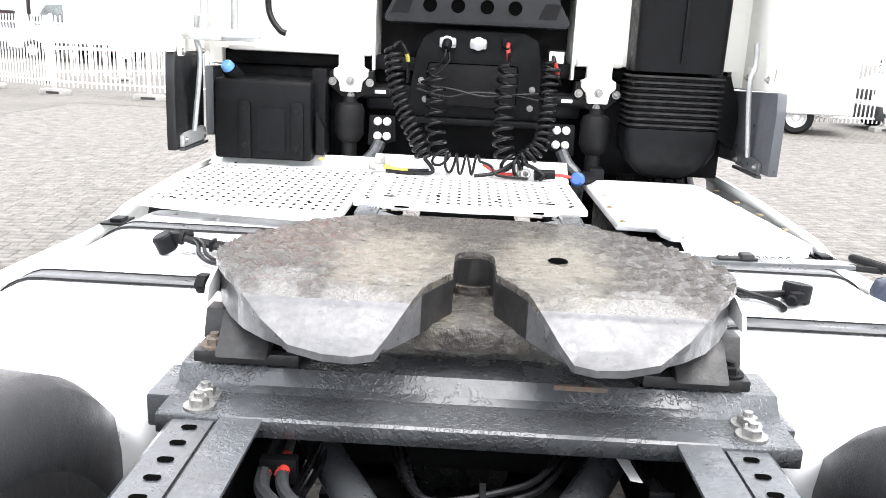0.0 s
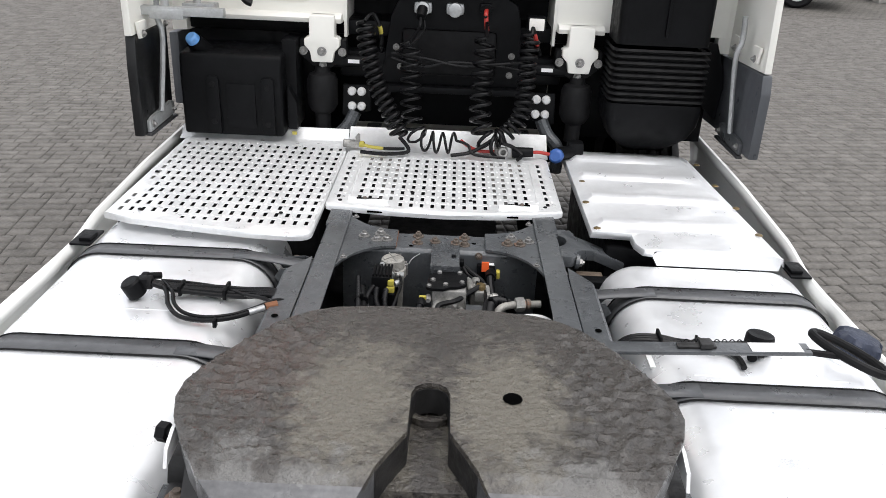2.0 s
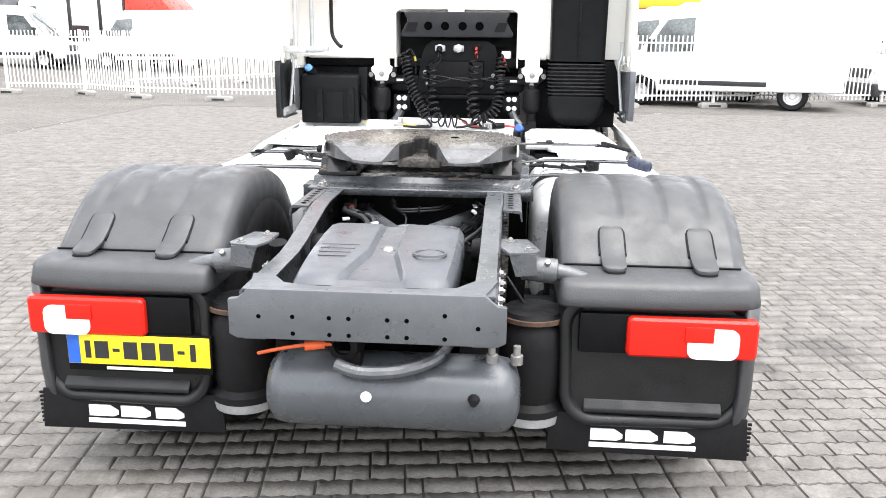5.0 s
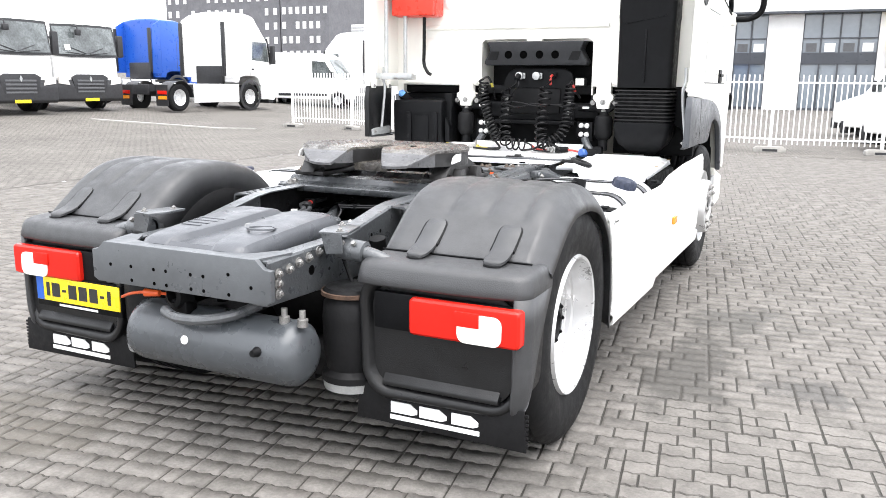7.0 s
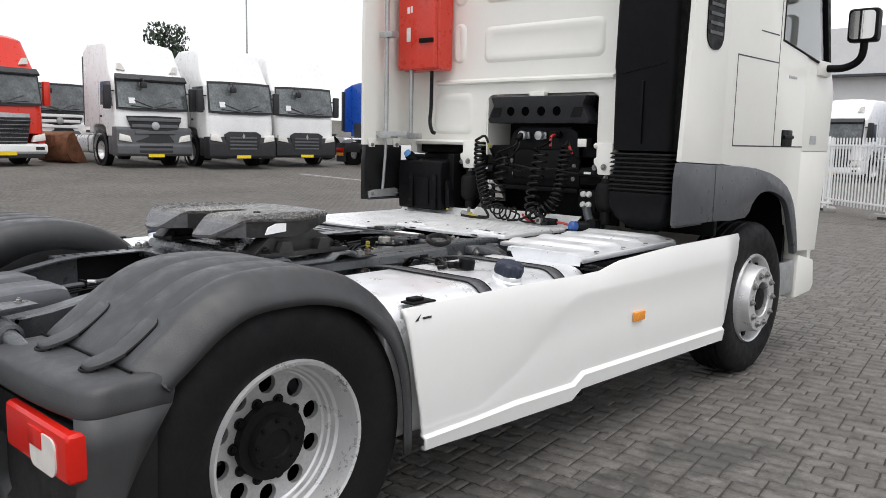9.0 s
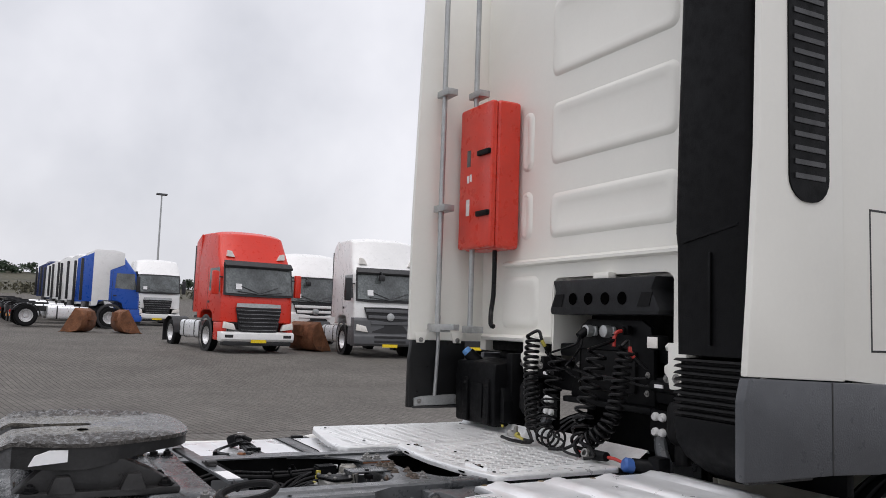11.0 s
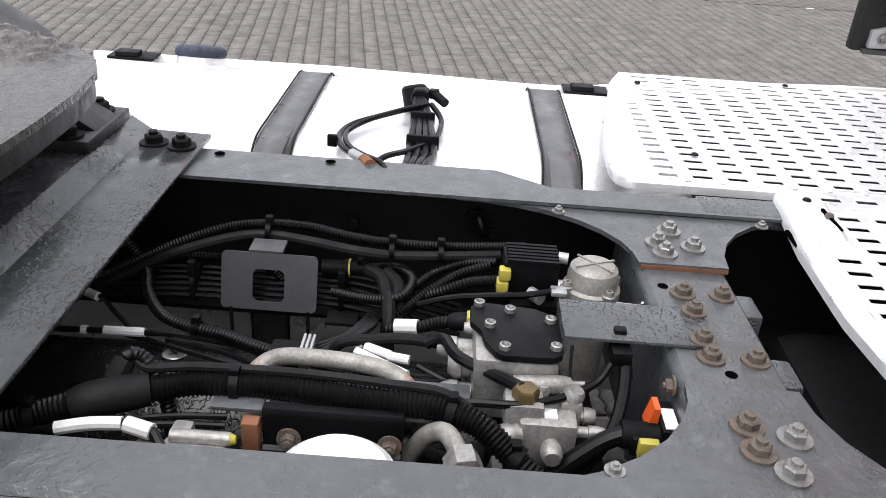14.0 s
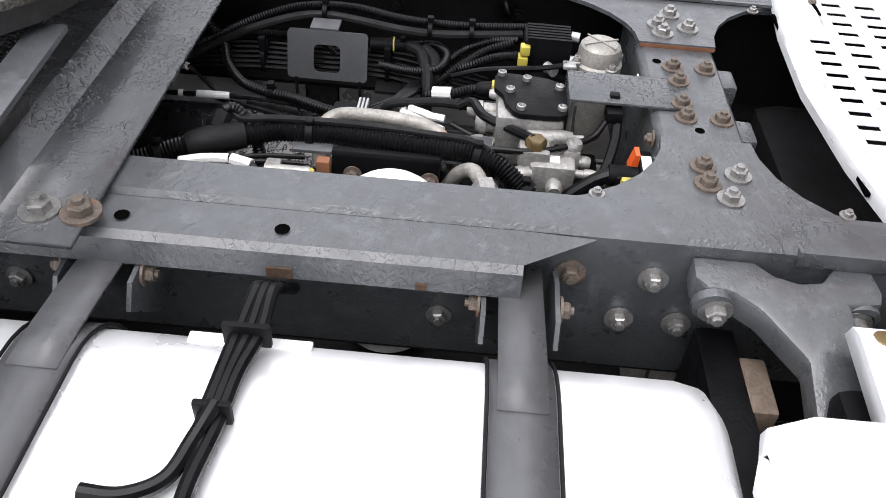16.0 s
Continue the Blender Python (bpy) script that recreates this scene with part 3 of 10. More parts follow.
# frame rails with their drop towards the tail
def rail(s):
    line = [(-0.845, 0.868), (-0.42, 0.872), (-0.30, 0.885), (0.02, 0.945), (0.12, RAIL_Z), (3.3, RAIL_Z)]
    rings = []
    for y, z in line:
        zb = 0.705 if y < -0.8 else 0.69
        prof = [(0.322, z - 0.006), (0.322, z), (0.388, z), (0.395, z - 0.008), (0.395, zb + 0.012), (0.388, zb), (0.322, zb), (0.322, zb + 0.008), (0.386, zb + 0.008), (0.386, z - 0.007)]
        rings.append([(s * x, y, zz) for x, zz in prof])
    return loft(rings, closed_ring=True, cap=True)


for s in (1, -1):
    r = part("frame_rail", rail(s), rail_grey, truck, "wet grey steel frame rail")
    # the bay's shade is put into the colour: darker inner web and lower flange
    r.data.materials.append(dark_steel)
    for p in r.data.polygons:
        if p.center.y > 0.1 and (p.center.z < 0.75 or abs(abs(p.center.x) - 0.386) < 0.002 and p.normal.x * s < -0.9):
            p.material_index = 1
    # angle brackets that carry the coupling, with a row of slots
    br = [(0.398, RAIL_Z - 0.012), (0.398, RAIL_Z - 0.006), (0.462, RAIL_Z - 0.006), (0.472, RAIL_Z - 0.014), (0.477, RAIL_Z - 0.05), (0.471, RAIL_Z - 0.05), (0.464, RAIL_Z - 0.018)]
    bm = loft([[(s * x, y, z + dz) for x, z in br] for y, dz in ((0.03, 0.0), (0.45, 0.0), (0.98, 0.0), (1.65, 0.0))], closed_ring=True, cap=True)
    bm.verts.ensure_lookup_table()
    tip = [bm.verts.new((s * 0.398, 1.65, RAIL_Z - 0.006)), bm.verts.new((s * 0.462, 1.65, RAIL_Z - 0.006)), bm.verts.new((s * 0.402, 1.745, RAIL_Z - 0.006))]
    bm.faces.new(tip)
    ang = part("angle_bracket", bm, rail_grey, truck, "grey angle bracket bolted along the rail")
    each("slot", [prism([(s * 0.427 + u, 0.080 + i * 0.0495 + v) for u, v in rounded(0.024, 0.014, 0.0065, 4)], "z", RAIL_Z - 0.004, RAIL_Z - 0.0035) for i in range(7)], hole_dark, ang, smooth=0)
    each("rust_patch", [box(min(s * 0.4755, s * 0.4785), max(s * 0.4755, s * 0.4785), y, y + w, RAIL_Z - 0.049, RAIL_Z - 0.049 + h) for y, w, h in ((1.335, 0.032, 0.016), (1.52, 0.014, 0.010))], spring_rust, ang, "patch of bare rust")
    each("bolt_hole", [lathe([(0, 0.0), (0.0098, 0.0)], (s * 0.438, y, RAIL_Z - 0.0035), (0, 0, 1), 14) for y in (1.148, 1.349)], hole_dark, ang, smooth=0)
    bolts = [(y, RAIL_Z - 0.07) for y in (1.72, 1.83)] + [(y, RAIL_Z - 0.15) for y in (1.66, 1.80, 1.88)] + [(-0.79, 0.815), (-0.725, 0.82), (-0.666, 0.832), (-0.603, 0.839), (-0.535, 0.850), (-0.792, 0.78), (-0.792, 0.742)]
    for y, z in bolts:
        bolt(r, (s * 0.396, y, z), (s, 0, 0), 1.1, rusty=random.random() < 0.15)
    each("web_hole", [lathe([(0, 0.0), (rad, 0.0), (rad + 0.001, -0.003)], (s * 0.3955, y, z), (s, 0, 0), 16) for y, z, rad in ((-0.582, 0.786, 0.019), (-0.462, 0.768, 0.007), (-0.417, 0.862, 0.007), (-0.135, 0.848, 0.008), (-0.06, 0.853, 0.008))], hole_dark, r, smooth=0)
    for y in (0.25, 0.6, 0.95, 1.3, 1.55, 2.3):
        bolt(r, (s * 0.396, y, 0.78), (s, 0, 0), 1.0, rusty=random.random() < 0.4)
        bolt(r, (s * 0.385, y + 0.1, 0.86), (-s, 0, 0), 1.0, dark=True)

# end cross member: a folded plate with punched holes
end = [(-0.425, 0.73), (-0.425, 0.842), (-0.395, 0.846), (-0.36, 0.877), (0.36, 0.877), (0.395, 0.846), (0.425, 0.842), (0.425, 0.73), (0.40, 0.717), (-0.40, 0.717)]
bm = prism(end, "y", -0.872, -0.848, bev=0.004)
bm2 = [(-0.36, -0.85), (0.36, -0.85), (0.395, -0.70), (0.33, -0.70), (0.27, -0.79), (0.16, -0.815), (-0.16, -0.815), (-0.27, -0.79), (-0.33, -0.70), (-0.395, -0.70)]
prism(bm2, "z", 0.868, 0.876, bm=bm)
tail = part("end_cross_member", bm, rear_grey, truck, "grey rear cross member with punched holes")
hole_me = shared_mesh("hole", lathe([(0, 0), (0.007, 0), (0.0075, -0.004)], (0, 0, 0), (0, -1, 0), 12), hole_dark)
for x, z in ((-0.33, 0.79), (-0.225, 0.792), (-0.225, 0.738), (-0.112, 0.792), (-0.112, 0.738), (-0.052, 0.792), (-0.052, 0.738), (0.066, 0.792), (0.066, 0.738), (0.125, 0.792), (0.125, 0.738), (0.24, 0.812), (0.24, 0.738), (0.34, 0.775)):
    ob = new("hole", hole_me)
    ob.parent = tail
    ob.location = (x, -0.8728, z)

# cross member ahead of the gearbox valves, with its gussets
bm = prism([(1.857, 0.70), (1.857, 0.925), (1.867, 0.937), (1.985, 0.937), (1.995, 0.925), (1.995, 0.70)], "x", -0.322, 0.322, bev=0.004)
xm = part("front_cross_member", bm, rail_grey, truck, "grey cross member with rusty bolts")
for s in (1, -1):
    arc = [(0.34, 1.58), (0.34, 2.19)] + [(0.148 + 0.192 * math.cos(radians(a)), 2.19 - 0.198 * math.sin(radians(a))) for a in (8, 22, 36, 50, 64, 78, 90)]
    arc += [(0.148, 1.857)] + [(0.148 + 0.192 * math.cos(radians(a)), 1.58 + 0.277 * math.sin(radians(a))) for a in (80, 70, 58, 46, 34, 22, 10)]
    gus = part("gusset", prism([(s * x, y) for x, y in arc], "z", 0.939, 0.947), rail_grey, truck, "curved grey gusset plate")
    four = ((0.221, 1.908, True), (0.236, 1.955, False), (0.292, 1.934, False), (0.262, 1.908, True)) if s > 0 else ((0.258, 1.924, False), (0.213, 1.897, False), (0.180, 1.902, False), (0.206, 1.951, False))
    for x, y, rusty in four + ((0.305, 1.75, False), (0.305, 2.09, False)):
        bolt(gus, (s * x, y, 0.947), size=1.05 if x < 0.3 else 0.6, rusty=rusty)
    for y in (1.908, 1.964):
        bolt(xm, (s * 0.078, y, 0.937), size=1.0, rusty=True)
    part("member_lug", box(min(s * 0.05, s * 0.11), max(s * 0.05, s * 0.11), 1.99, 2.02, 0.88, 0.925, 0.006), chassis_grey, xm)
part("rust_line", box(-0.1505, -0.1465, 1.86, 1.992, 0.9372, 0.9435), rust_mat, xm, "line of rust along the gusset")
each("bolt_hole", [lathe([(0, 0.0), (0.008, 0.0)], (x, y, 0.9375), (0, 0, 1), 12) for x, y in ((-0.098, 1.884), (0.11, 1.925))], hole_dark, xm, smooth=0)
bm = box(-0.03, 0.062, 1.728, 1.92, 0.9385, 0.944, 0.002)
box(-0.03, 0.062, 1.725, 1.729, 0.915, 0.944, 0.001, bm=bm)
pl = part("bracket_plate", bm, chassis_grey, truck, "wet grey cover plate")
for x, y in ((-0.020, 1.909), (0.049, 1.904)):
    bolt(pl, (x, y, 0.944), size=0.95, rusty=True)

# rear middle cover with a ribbed top
rings = []
for y, z, w in ((-0.81, 0.78, 0.25), (-0.805, 0.872, 0.25), (-0.785, 0.893, 0.253), (-0.75, 0.902, 0.256), (-0.70, 0.908, 0.258), (-0.62, 0.915, 0.262), (-0.53, 0.922, 0.264), (-0.35, 0.934, 0.264), (-0.22, 0.936, 0.262), (-0.18, 0.925, 0.258), (-0.165, 0.90, 0.255), (-0.16, 0.78, 0.255)):
    f = min(max((y + 0.80) / 0.27, 0), 1)
    a = 0.10 - 0.062 * f
    dip = -0.024 if -0.77 < y < -0.2 else -0.006
    cx = [-w, -w + 0.006, -w + 0.022, -w + 0.05, -a - 0.02, -a - 0.012, -a, a, a + 0.012, a + 0.02, w - 0.05, w - 0.022, w - 0.006, w]
    cz = [-0.11, -0.03, -0.006, 0.003, 0.003, -0.001, dip, dip, -0.001, 0.003, 0.003, -0.006, -0.03, -0.11]
    rings.append([(x, y, z + (dz if z > 0.85 else dz * 0.3)) for x, dz in zip(cx, cz)])
cov = part("axle_cover", loft(rings), grey_plastic, truck, "dark grey plastic axle cover", smooth=32)
thick(cov, 0.005)
part("cover_screw", lathe([(0, 0.012), (0.012, 0.012), (0.02, 0.004), (0.022, 0)], (0.01, -0.46, 0.902), (0, 0, 1), 18), bolt_steel, cov)
# worn raised lettering as plain bars, and an emblem ring
each("raised_bar", [box(-0.215 + 0.004 * i, -0.085 - 0.008 * i, -0.50 - 0.04 * i, -0.485 - 0.04 * i, 0.926 - 0.0025 * i, 0.9295 - 0.0025 * i, 0.001) for i in range(4)], grey_plastic, cov)
part("emblem", lathe([(0.058, -0.003), (0.057, 0.004), (0.049, 0.004), (0.048, -0.003)], (0.165, -0.58, 0.9255), (0, 0.06, 1), 24, closed=True), grey_plastic, cov)

# V rod with its rubber bearing
bm = lathe([(0, 0.030), (0.046, 0.030), (0.048, 0.046), (0.053, 0.052), (0.062, 0.052), (0.068, 0.046), (0.070, 0.020), (0.072, 0.012), (0.069, 0.004), (0.069, -0.03), (0.06, -0.06), (0.05, -0.09), (0, -0.09)], (0.008, 0.105, 0.80), (0, 0, 1), 32)
vb = part("rod_bearing", bm, rail_grey, truck, "worn grey rod bearing with rusty bolt")
part("bearing_rubber", lathe([(0.018, 0.031), (0.022, 0.040), (0.030, 0.036), (0.036, 0.041), (0.044, 0.036), (0.047, 0.031)], (0.008, 0.105, 0.80), (0, 0, 1), 28), rubber, vb)
part("bearing_bolt", lathe([(0, 0.046), (0.015, 0.045), (0.019, 0.038), (0.019, 0.03)], (0.008, 0.105, 0.80), (0, 0, 1), 12), spring_rust, vb)
for s in (1, -1):
    ear = part("bearing_ear", prism([(0.008 + s * 0.05, 0.14), (0.008 + s * 0.085, 0.145), (0.008 + s * 0.105, 0.10), (0.008 + s * 0.095, 0.03), (0.008 + s * 0.05, 0.04)], "z", 0.735, 0.778, bev=0.006), cast_black, vb)
    bolt(ear, (0.008 + s * 0.083, 0.118, 0.778), size=1.0, rusty=s > 0)
for s in (1, -1):
    part("v_rod", tube([(s * 0.035, 0.15, 0.80), (s * 0.30, 0.69, 0.80)], 0.033, 16), rail_grey, truck, "grey steel axle rod")
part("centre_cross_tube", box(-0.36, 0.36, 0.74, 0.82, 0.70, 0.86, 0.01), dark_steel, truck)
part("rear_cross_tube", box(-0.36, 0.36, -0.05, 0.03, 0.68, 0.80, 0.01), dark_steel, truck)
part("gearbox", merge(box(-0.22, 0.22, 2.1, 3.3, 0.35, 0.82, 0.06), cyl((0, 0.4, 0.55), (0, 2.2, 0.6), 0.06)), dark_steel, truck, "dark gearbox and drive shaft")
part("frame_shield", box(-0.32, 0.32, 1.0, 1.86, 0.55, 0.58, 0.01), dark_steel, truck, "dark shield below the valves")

# ---- fifth wheel ----
FW_Z = 1.155
half = [(0.0, 1.058), (0.12, 1.055), (0.222, 1.041), (0.275, 1.018), (0.318, 0.985), (0.36, 0.93), (0.398, 0.868), (0.44, 0.79), (0.466, 0.725), (0.468, 0.67), (0.452, 0.61), (0.415, 0.535), (0.375, 0.475), (0.33, 0.43), (0.28, 0.395), (0.225, 0.375), (0.18, 0.37), (0.15, 0.385), (0.125, 0.425), (0.095, 0.48), (0.065, 0.545), (0.038, 0.60), (0.037, 0.715), (0.03, 0.738), (0.014, 0.75), (0.0, 0.752)]
ring = half + mirrored(half[1:-1])


def coupling_z(y):
    f = min(max((0.50 - y) / 0.11, 0), 1)
    return -0.072 * f ** 1.2


def plate_mesh(z0, z1, scale=1.0, flat=False):
    o = prism([(x * scale, 0.72 + (y - 0.72) * scale) for x, y in ring], "z", z0, z1)
    for c in (0.41, 0.435, 0.46, 0.48, 0.50, 0.53, 0.62, 0.70, 0.80, 0.9):
        bmesh.ops.bisect_plane(o, geom=o.verts[:] + o.edges[:] + o.faces[:], plane_co=(0, c, 0), plane_no=(0, 1, 0))
    for c in (-0.3, -0.15, 0.15, 0.3):
        bmesh.ops.bisect_plane(o, geom=o.verts[:] + o.edges[:] + o.faces[:], plane_co=(c, 0, 0), plane_no=(1, 0, 0))
    zm = (z0 + z1) / 2
    for v in o.verts:
        if v.co.z > zm or not flat:
            v.co.z += coupling_z(v.co.y)
        elif v.co.y > 0.7:
            v.co.z += coupling_z(v.co.y) + 0.035 * min((v.co.y - 0.7) / 0.22, 1)
    return o


def flaky(o):
    """Cuts the plate's top finely: smooth grease in front and round the slot, worn grain beside it, thick flakes at the sides."""
    for i in range(-58, 59):
        bmesh.ops.bisect_plane(o, geom=o.verts[:] + o.edges[:] + o.faces[:], plane_co=(i * 0.008, 0, 0), plane_no=(1, 0, 0))
    for i in range(90):
        bmesh.ops.bisect_plane(o, geom=o.verts[:] + o.edges[:] + o.faces[:], plane_co=(0, 0.38 + i * 0.008, 0), plane_no=(0, 1, 0))
    for v in o.verts:
        if v.is_boundary or v.co.z < FW_Z - 0.002 + coupling_z(v.co.y) - 0.003 or any(abs(f.normal.z) < 0.3 for f in v.link_faces):
            continue
        p = v.co
        if p.y < 0.49:
            continue
        big = noise.noise((p.x * 9, p.y * 9, 3.0))
        side = min(max((abs(p.x) + 0.05 * big - 0.20) / 0.06, 0), 1) * min(max((0.99 - p.y + 0.04 * big) / 0.05, 0), 1)
        worn = min(max((abs(p.x) - 0.07) / 0.03, 0), 1) * (1 - side) * min(max((0.87 - p.y) / 0.05, 0), 1)
        n1 = noise.noise((p.x * 46, p.y * 60, 1.0))
        n2 = noise.noise((p.x * 105, p.y * 105, 5.0))
        v.co.z += 0.0065 * side * min(max((n1 - 0.02) * 7, 0), 1) + 0.004 * n2 * (0.45 * side + worn + 0.08)
    return o


fw = part("fifth_wheel", flaky(plate_mesh(FW_Z - 0.012, FW_Z)), grease_steel, truck, "greasy worn steel fifth wheel plate", smooth=50)
fw.data.materials.append(worn_edge)
for p in fw.data.polygons:
    if p.center.y < 0.47:
        p.material_index = 1
rim = part("coupling_rim", plate_mesh(FW_Z - 0.078, FW_Z - 0.013, 0.985, True), cast_black, fw, "black cast plate rim, scraped at the back", smooth=30)
rim.data.materials.append(worn_edge)
for p in rim.data.polygons:
    if p.center.y < 0.5 and p.normal.y < 0.2:
        p.material_index = 1
bevelled(rim, 0.008)
part("coupling_jaw", merge(box(-0.10, 0.10, 0.53, 0.85, FW_Z - 0.12, FW_Z - 0.075, 0.01), lathe([(0.05, 0), (0.05, 0.05), (0.036, 0.05), (0.036, 0)], (0, 0.76, FW_Z - 0.11), (0, 0, 1), 20, closed=True)), grease_steel, fw)
part("grease_hole", lathe([(0.0, 0.0), (0.012, 0.0), (0.016, 0.0025), (0.019, 0.0)], (0.154, 0.71, FW_Z + 0.0015), (0, 0, 1), 14), hole_dark, fw, "small dark grease hole")
pin = part("stop_bolt", cyl((-0.435, 0.625, 1.10), (-0.478, 0.635, 1.10), 0.009, n=12), dark_steel, fw, "stop bolt at the plate's side")
part("bolt_head", cyl((-0.474, 0.634, 1.10), (-0.492, 0.638, 1.10), 0.019, n=6), dark_steel, pin)
for s in (1, -1):
    bm = prism([(0.51, 1.01), (0.59, 1.085), (0.65, 1.10), (0.81, 1.10), (0.90, 1.06), (0.98, 1.01)], "x", s * 0.34, s * 0.43, bev=0.006)
    box(min(s * 0.29, s * 0.47), max(s * 0.29, s * 0.47), 0.53, 0.98, 0.993, 1.014, 0.004, bm=bm)
    ped = part("coupling_pedestal", bm, cast_black, fw, "black cast coupling bracket")
    part("coupling_label", prism([(0.545, 1.092), (0.685, 1.104), (0.68, 1.128), (0.655, 1.136), (0.60, 1.136), (0.56, 1.122)], "x", s * 0.449, s * 0.4555), white_ink, fw, "small white sticker on the rim", smooth=0)
    for y in (0.555, 0.94):
        for x in (0.31, 0.44):
            bolt(ped, (s * x, y, 1.014), size=1.3, rusty=(x > 0.4 and y < 0.6 and s < 0), dark=not (x > 0.4 and y < 0.6 and s < 0))
    for y0, y1 in ((0.60, 0.68), (0.80, 0.88)):
        part("casting_rib", prism([(y0, 1.01), (y0 + 0.02, 1.06), (y1 - 0.02, 1.06), (y1, 1.01)], "x", s * 0.43, s * 0.475, bev=0.004), cast_black, ped)
# corrugated mounting plate under the coupling
prof = [(0.405, 0.925), (0.405, 0.953), (0.41, 0.957), (0.495, 0.958), (0.51, 0.966), (0.53, 0.99), (0.62, 0.992), (0.65, 0.966), (0.86, 0.966), (0.895, 0.99), (0.975, 0.992), (1.01, 0.968), (1.118, 0.966)]
rings = [[(x, y, z) for y, z in prof] for x in (-0.49, -0.3, 0.0, 0.3, 0.515)]
mp = thick(part("mounting_plate", loft(rings), chassis_grey, truck, "wet corrugated steel mounting plate", smooth=20), 0.008)
for x, y in ((-0.43, 0.435), (-0.432, 0.475), (0.447, 0.44), (0.452, 0.48), (-0.423, 1.036), (-0.415, 1.088), (0.462, 1.060), (0.460, 1.110)):
    bolt(mp, (x, y, 0.966 if y > 0.9 else 0.957), size=1.35, rusty=(x > 0.4 and y == 1.11), dark=(y > 0.9 and x < 0))
part("rust_patch", prism([(0.14, 0.5145), (0.23, 0.5145), (0.21, 0.522), (0.15, 0.522)], "z", 0.985, 0.9935), rusty_bolt, mp, "patch of bare rust")
for s in (1, -1):
    part("plate_foot", box(min(s * 0.44, s * 0.53), max(s * 0.44, s * 0.53), 0.47, 0.60, 0.90, 0.958, 0.006), chassis_grey, truck)
# release handle: a flat lever with a loop
def slanted(bm):
    """Turns the lever's pieces a little, so that they leave the plate at a slant."""
    for v in bm.verts:
        v.co.y += 0.072 + 0.07 * (v.co.x - 0.78)
    return bm


rl = part("release_lever", slanted(box(0.24, 0.86, 0.955, 1.0, 1.088, 1.097, 0.002)), rail_grey, fw, "flat steel release lever")
part("lever_label", slanted(box(0.72, 0.84, 0.958, 0.997, 1.0975, 1.0985)), white_ink, rl, "pale printed label", smooth=0)
part("lever_catch", slanted(merge(box(0.55, 0.64, 0.967, 0.988, 1.0965, 1.104, 0.003), box(0.60, 0.63, 0.962, 0.993, 1.098, 1.113, 0.004))), cast_black, rl)
loop = []
for i in range(16):
    a = 2 * math.pi * i / 16
    u, v = 0.097 * math.cos(a), 0.040 * math.sin(a)
    loop.append((0.957 - 0.5 * u + 0.86 * v, 1.064 + 0.86 * u + 0.5 * v, 1.083 - 0.25 * v + 0.05 * u))
part("lever_loop", tube(curve(loop, 4, closed=True), 0.0105, 10, closed=True), rubber, rl, "dark rubber covered pull loop")
part("loop_shank", tube([(0.85, 1.05, 1.090), (0.925, 1.043, 1.086)], 0.008, 8), rubber, rl)
tube_sp = []
for i in range(90):
    a = i * 0.7
    tube_sp.append((0.56 + 0.002 * i, 1.008 + 0.0055 * math.cos(a), 1.093 + 0.0055 * math.sin(a)))
part("lever_spring", slanted(tube(tube_sp, 0.0014, 5)), dark_steel, rl)


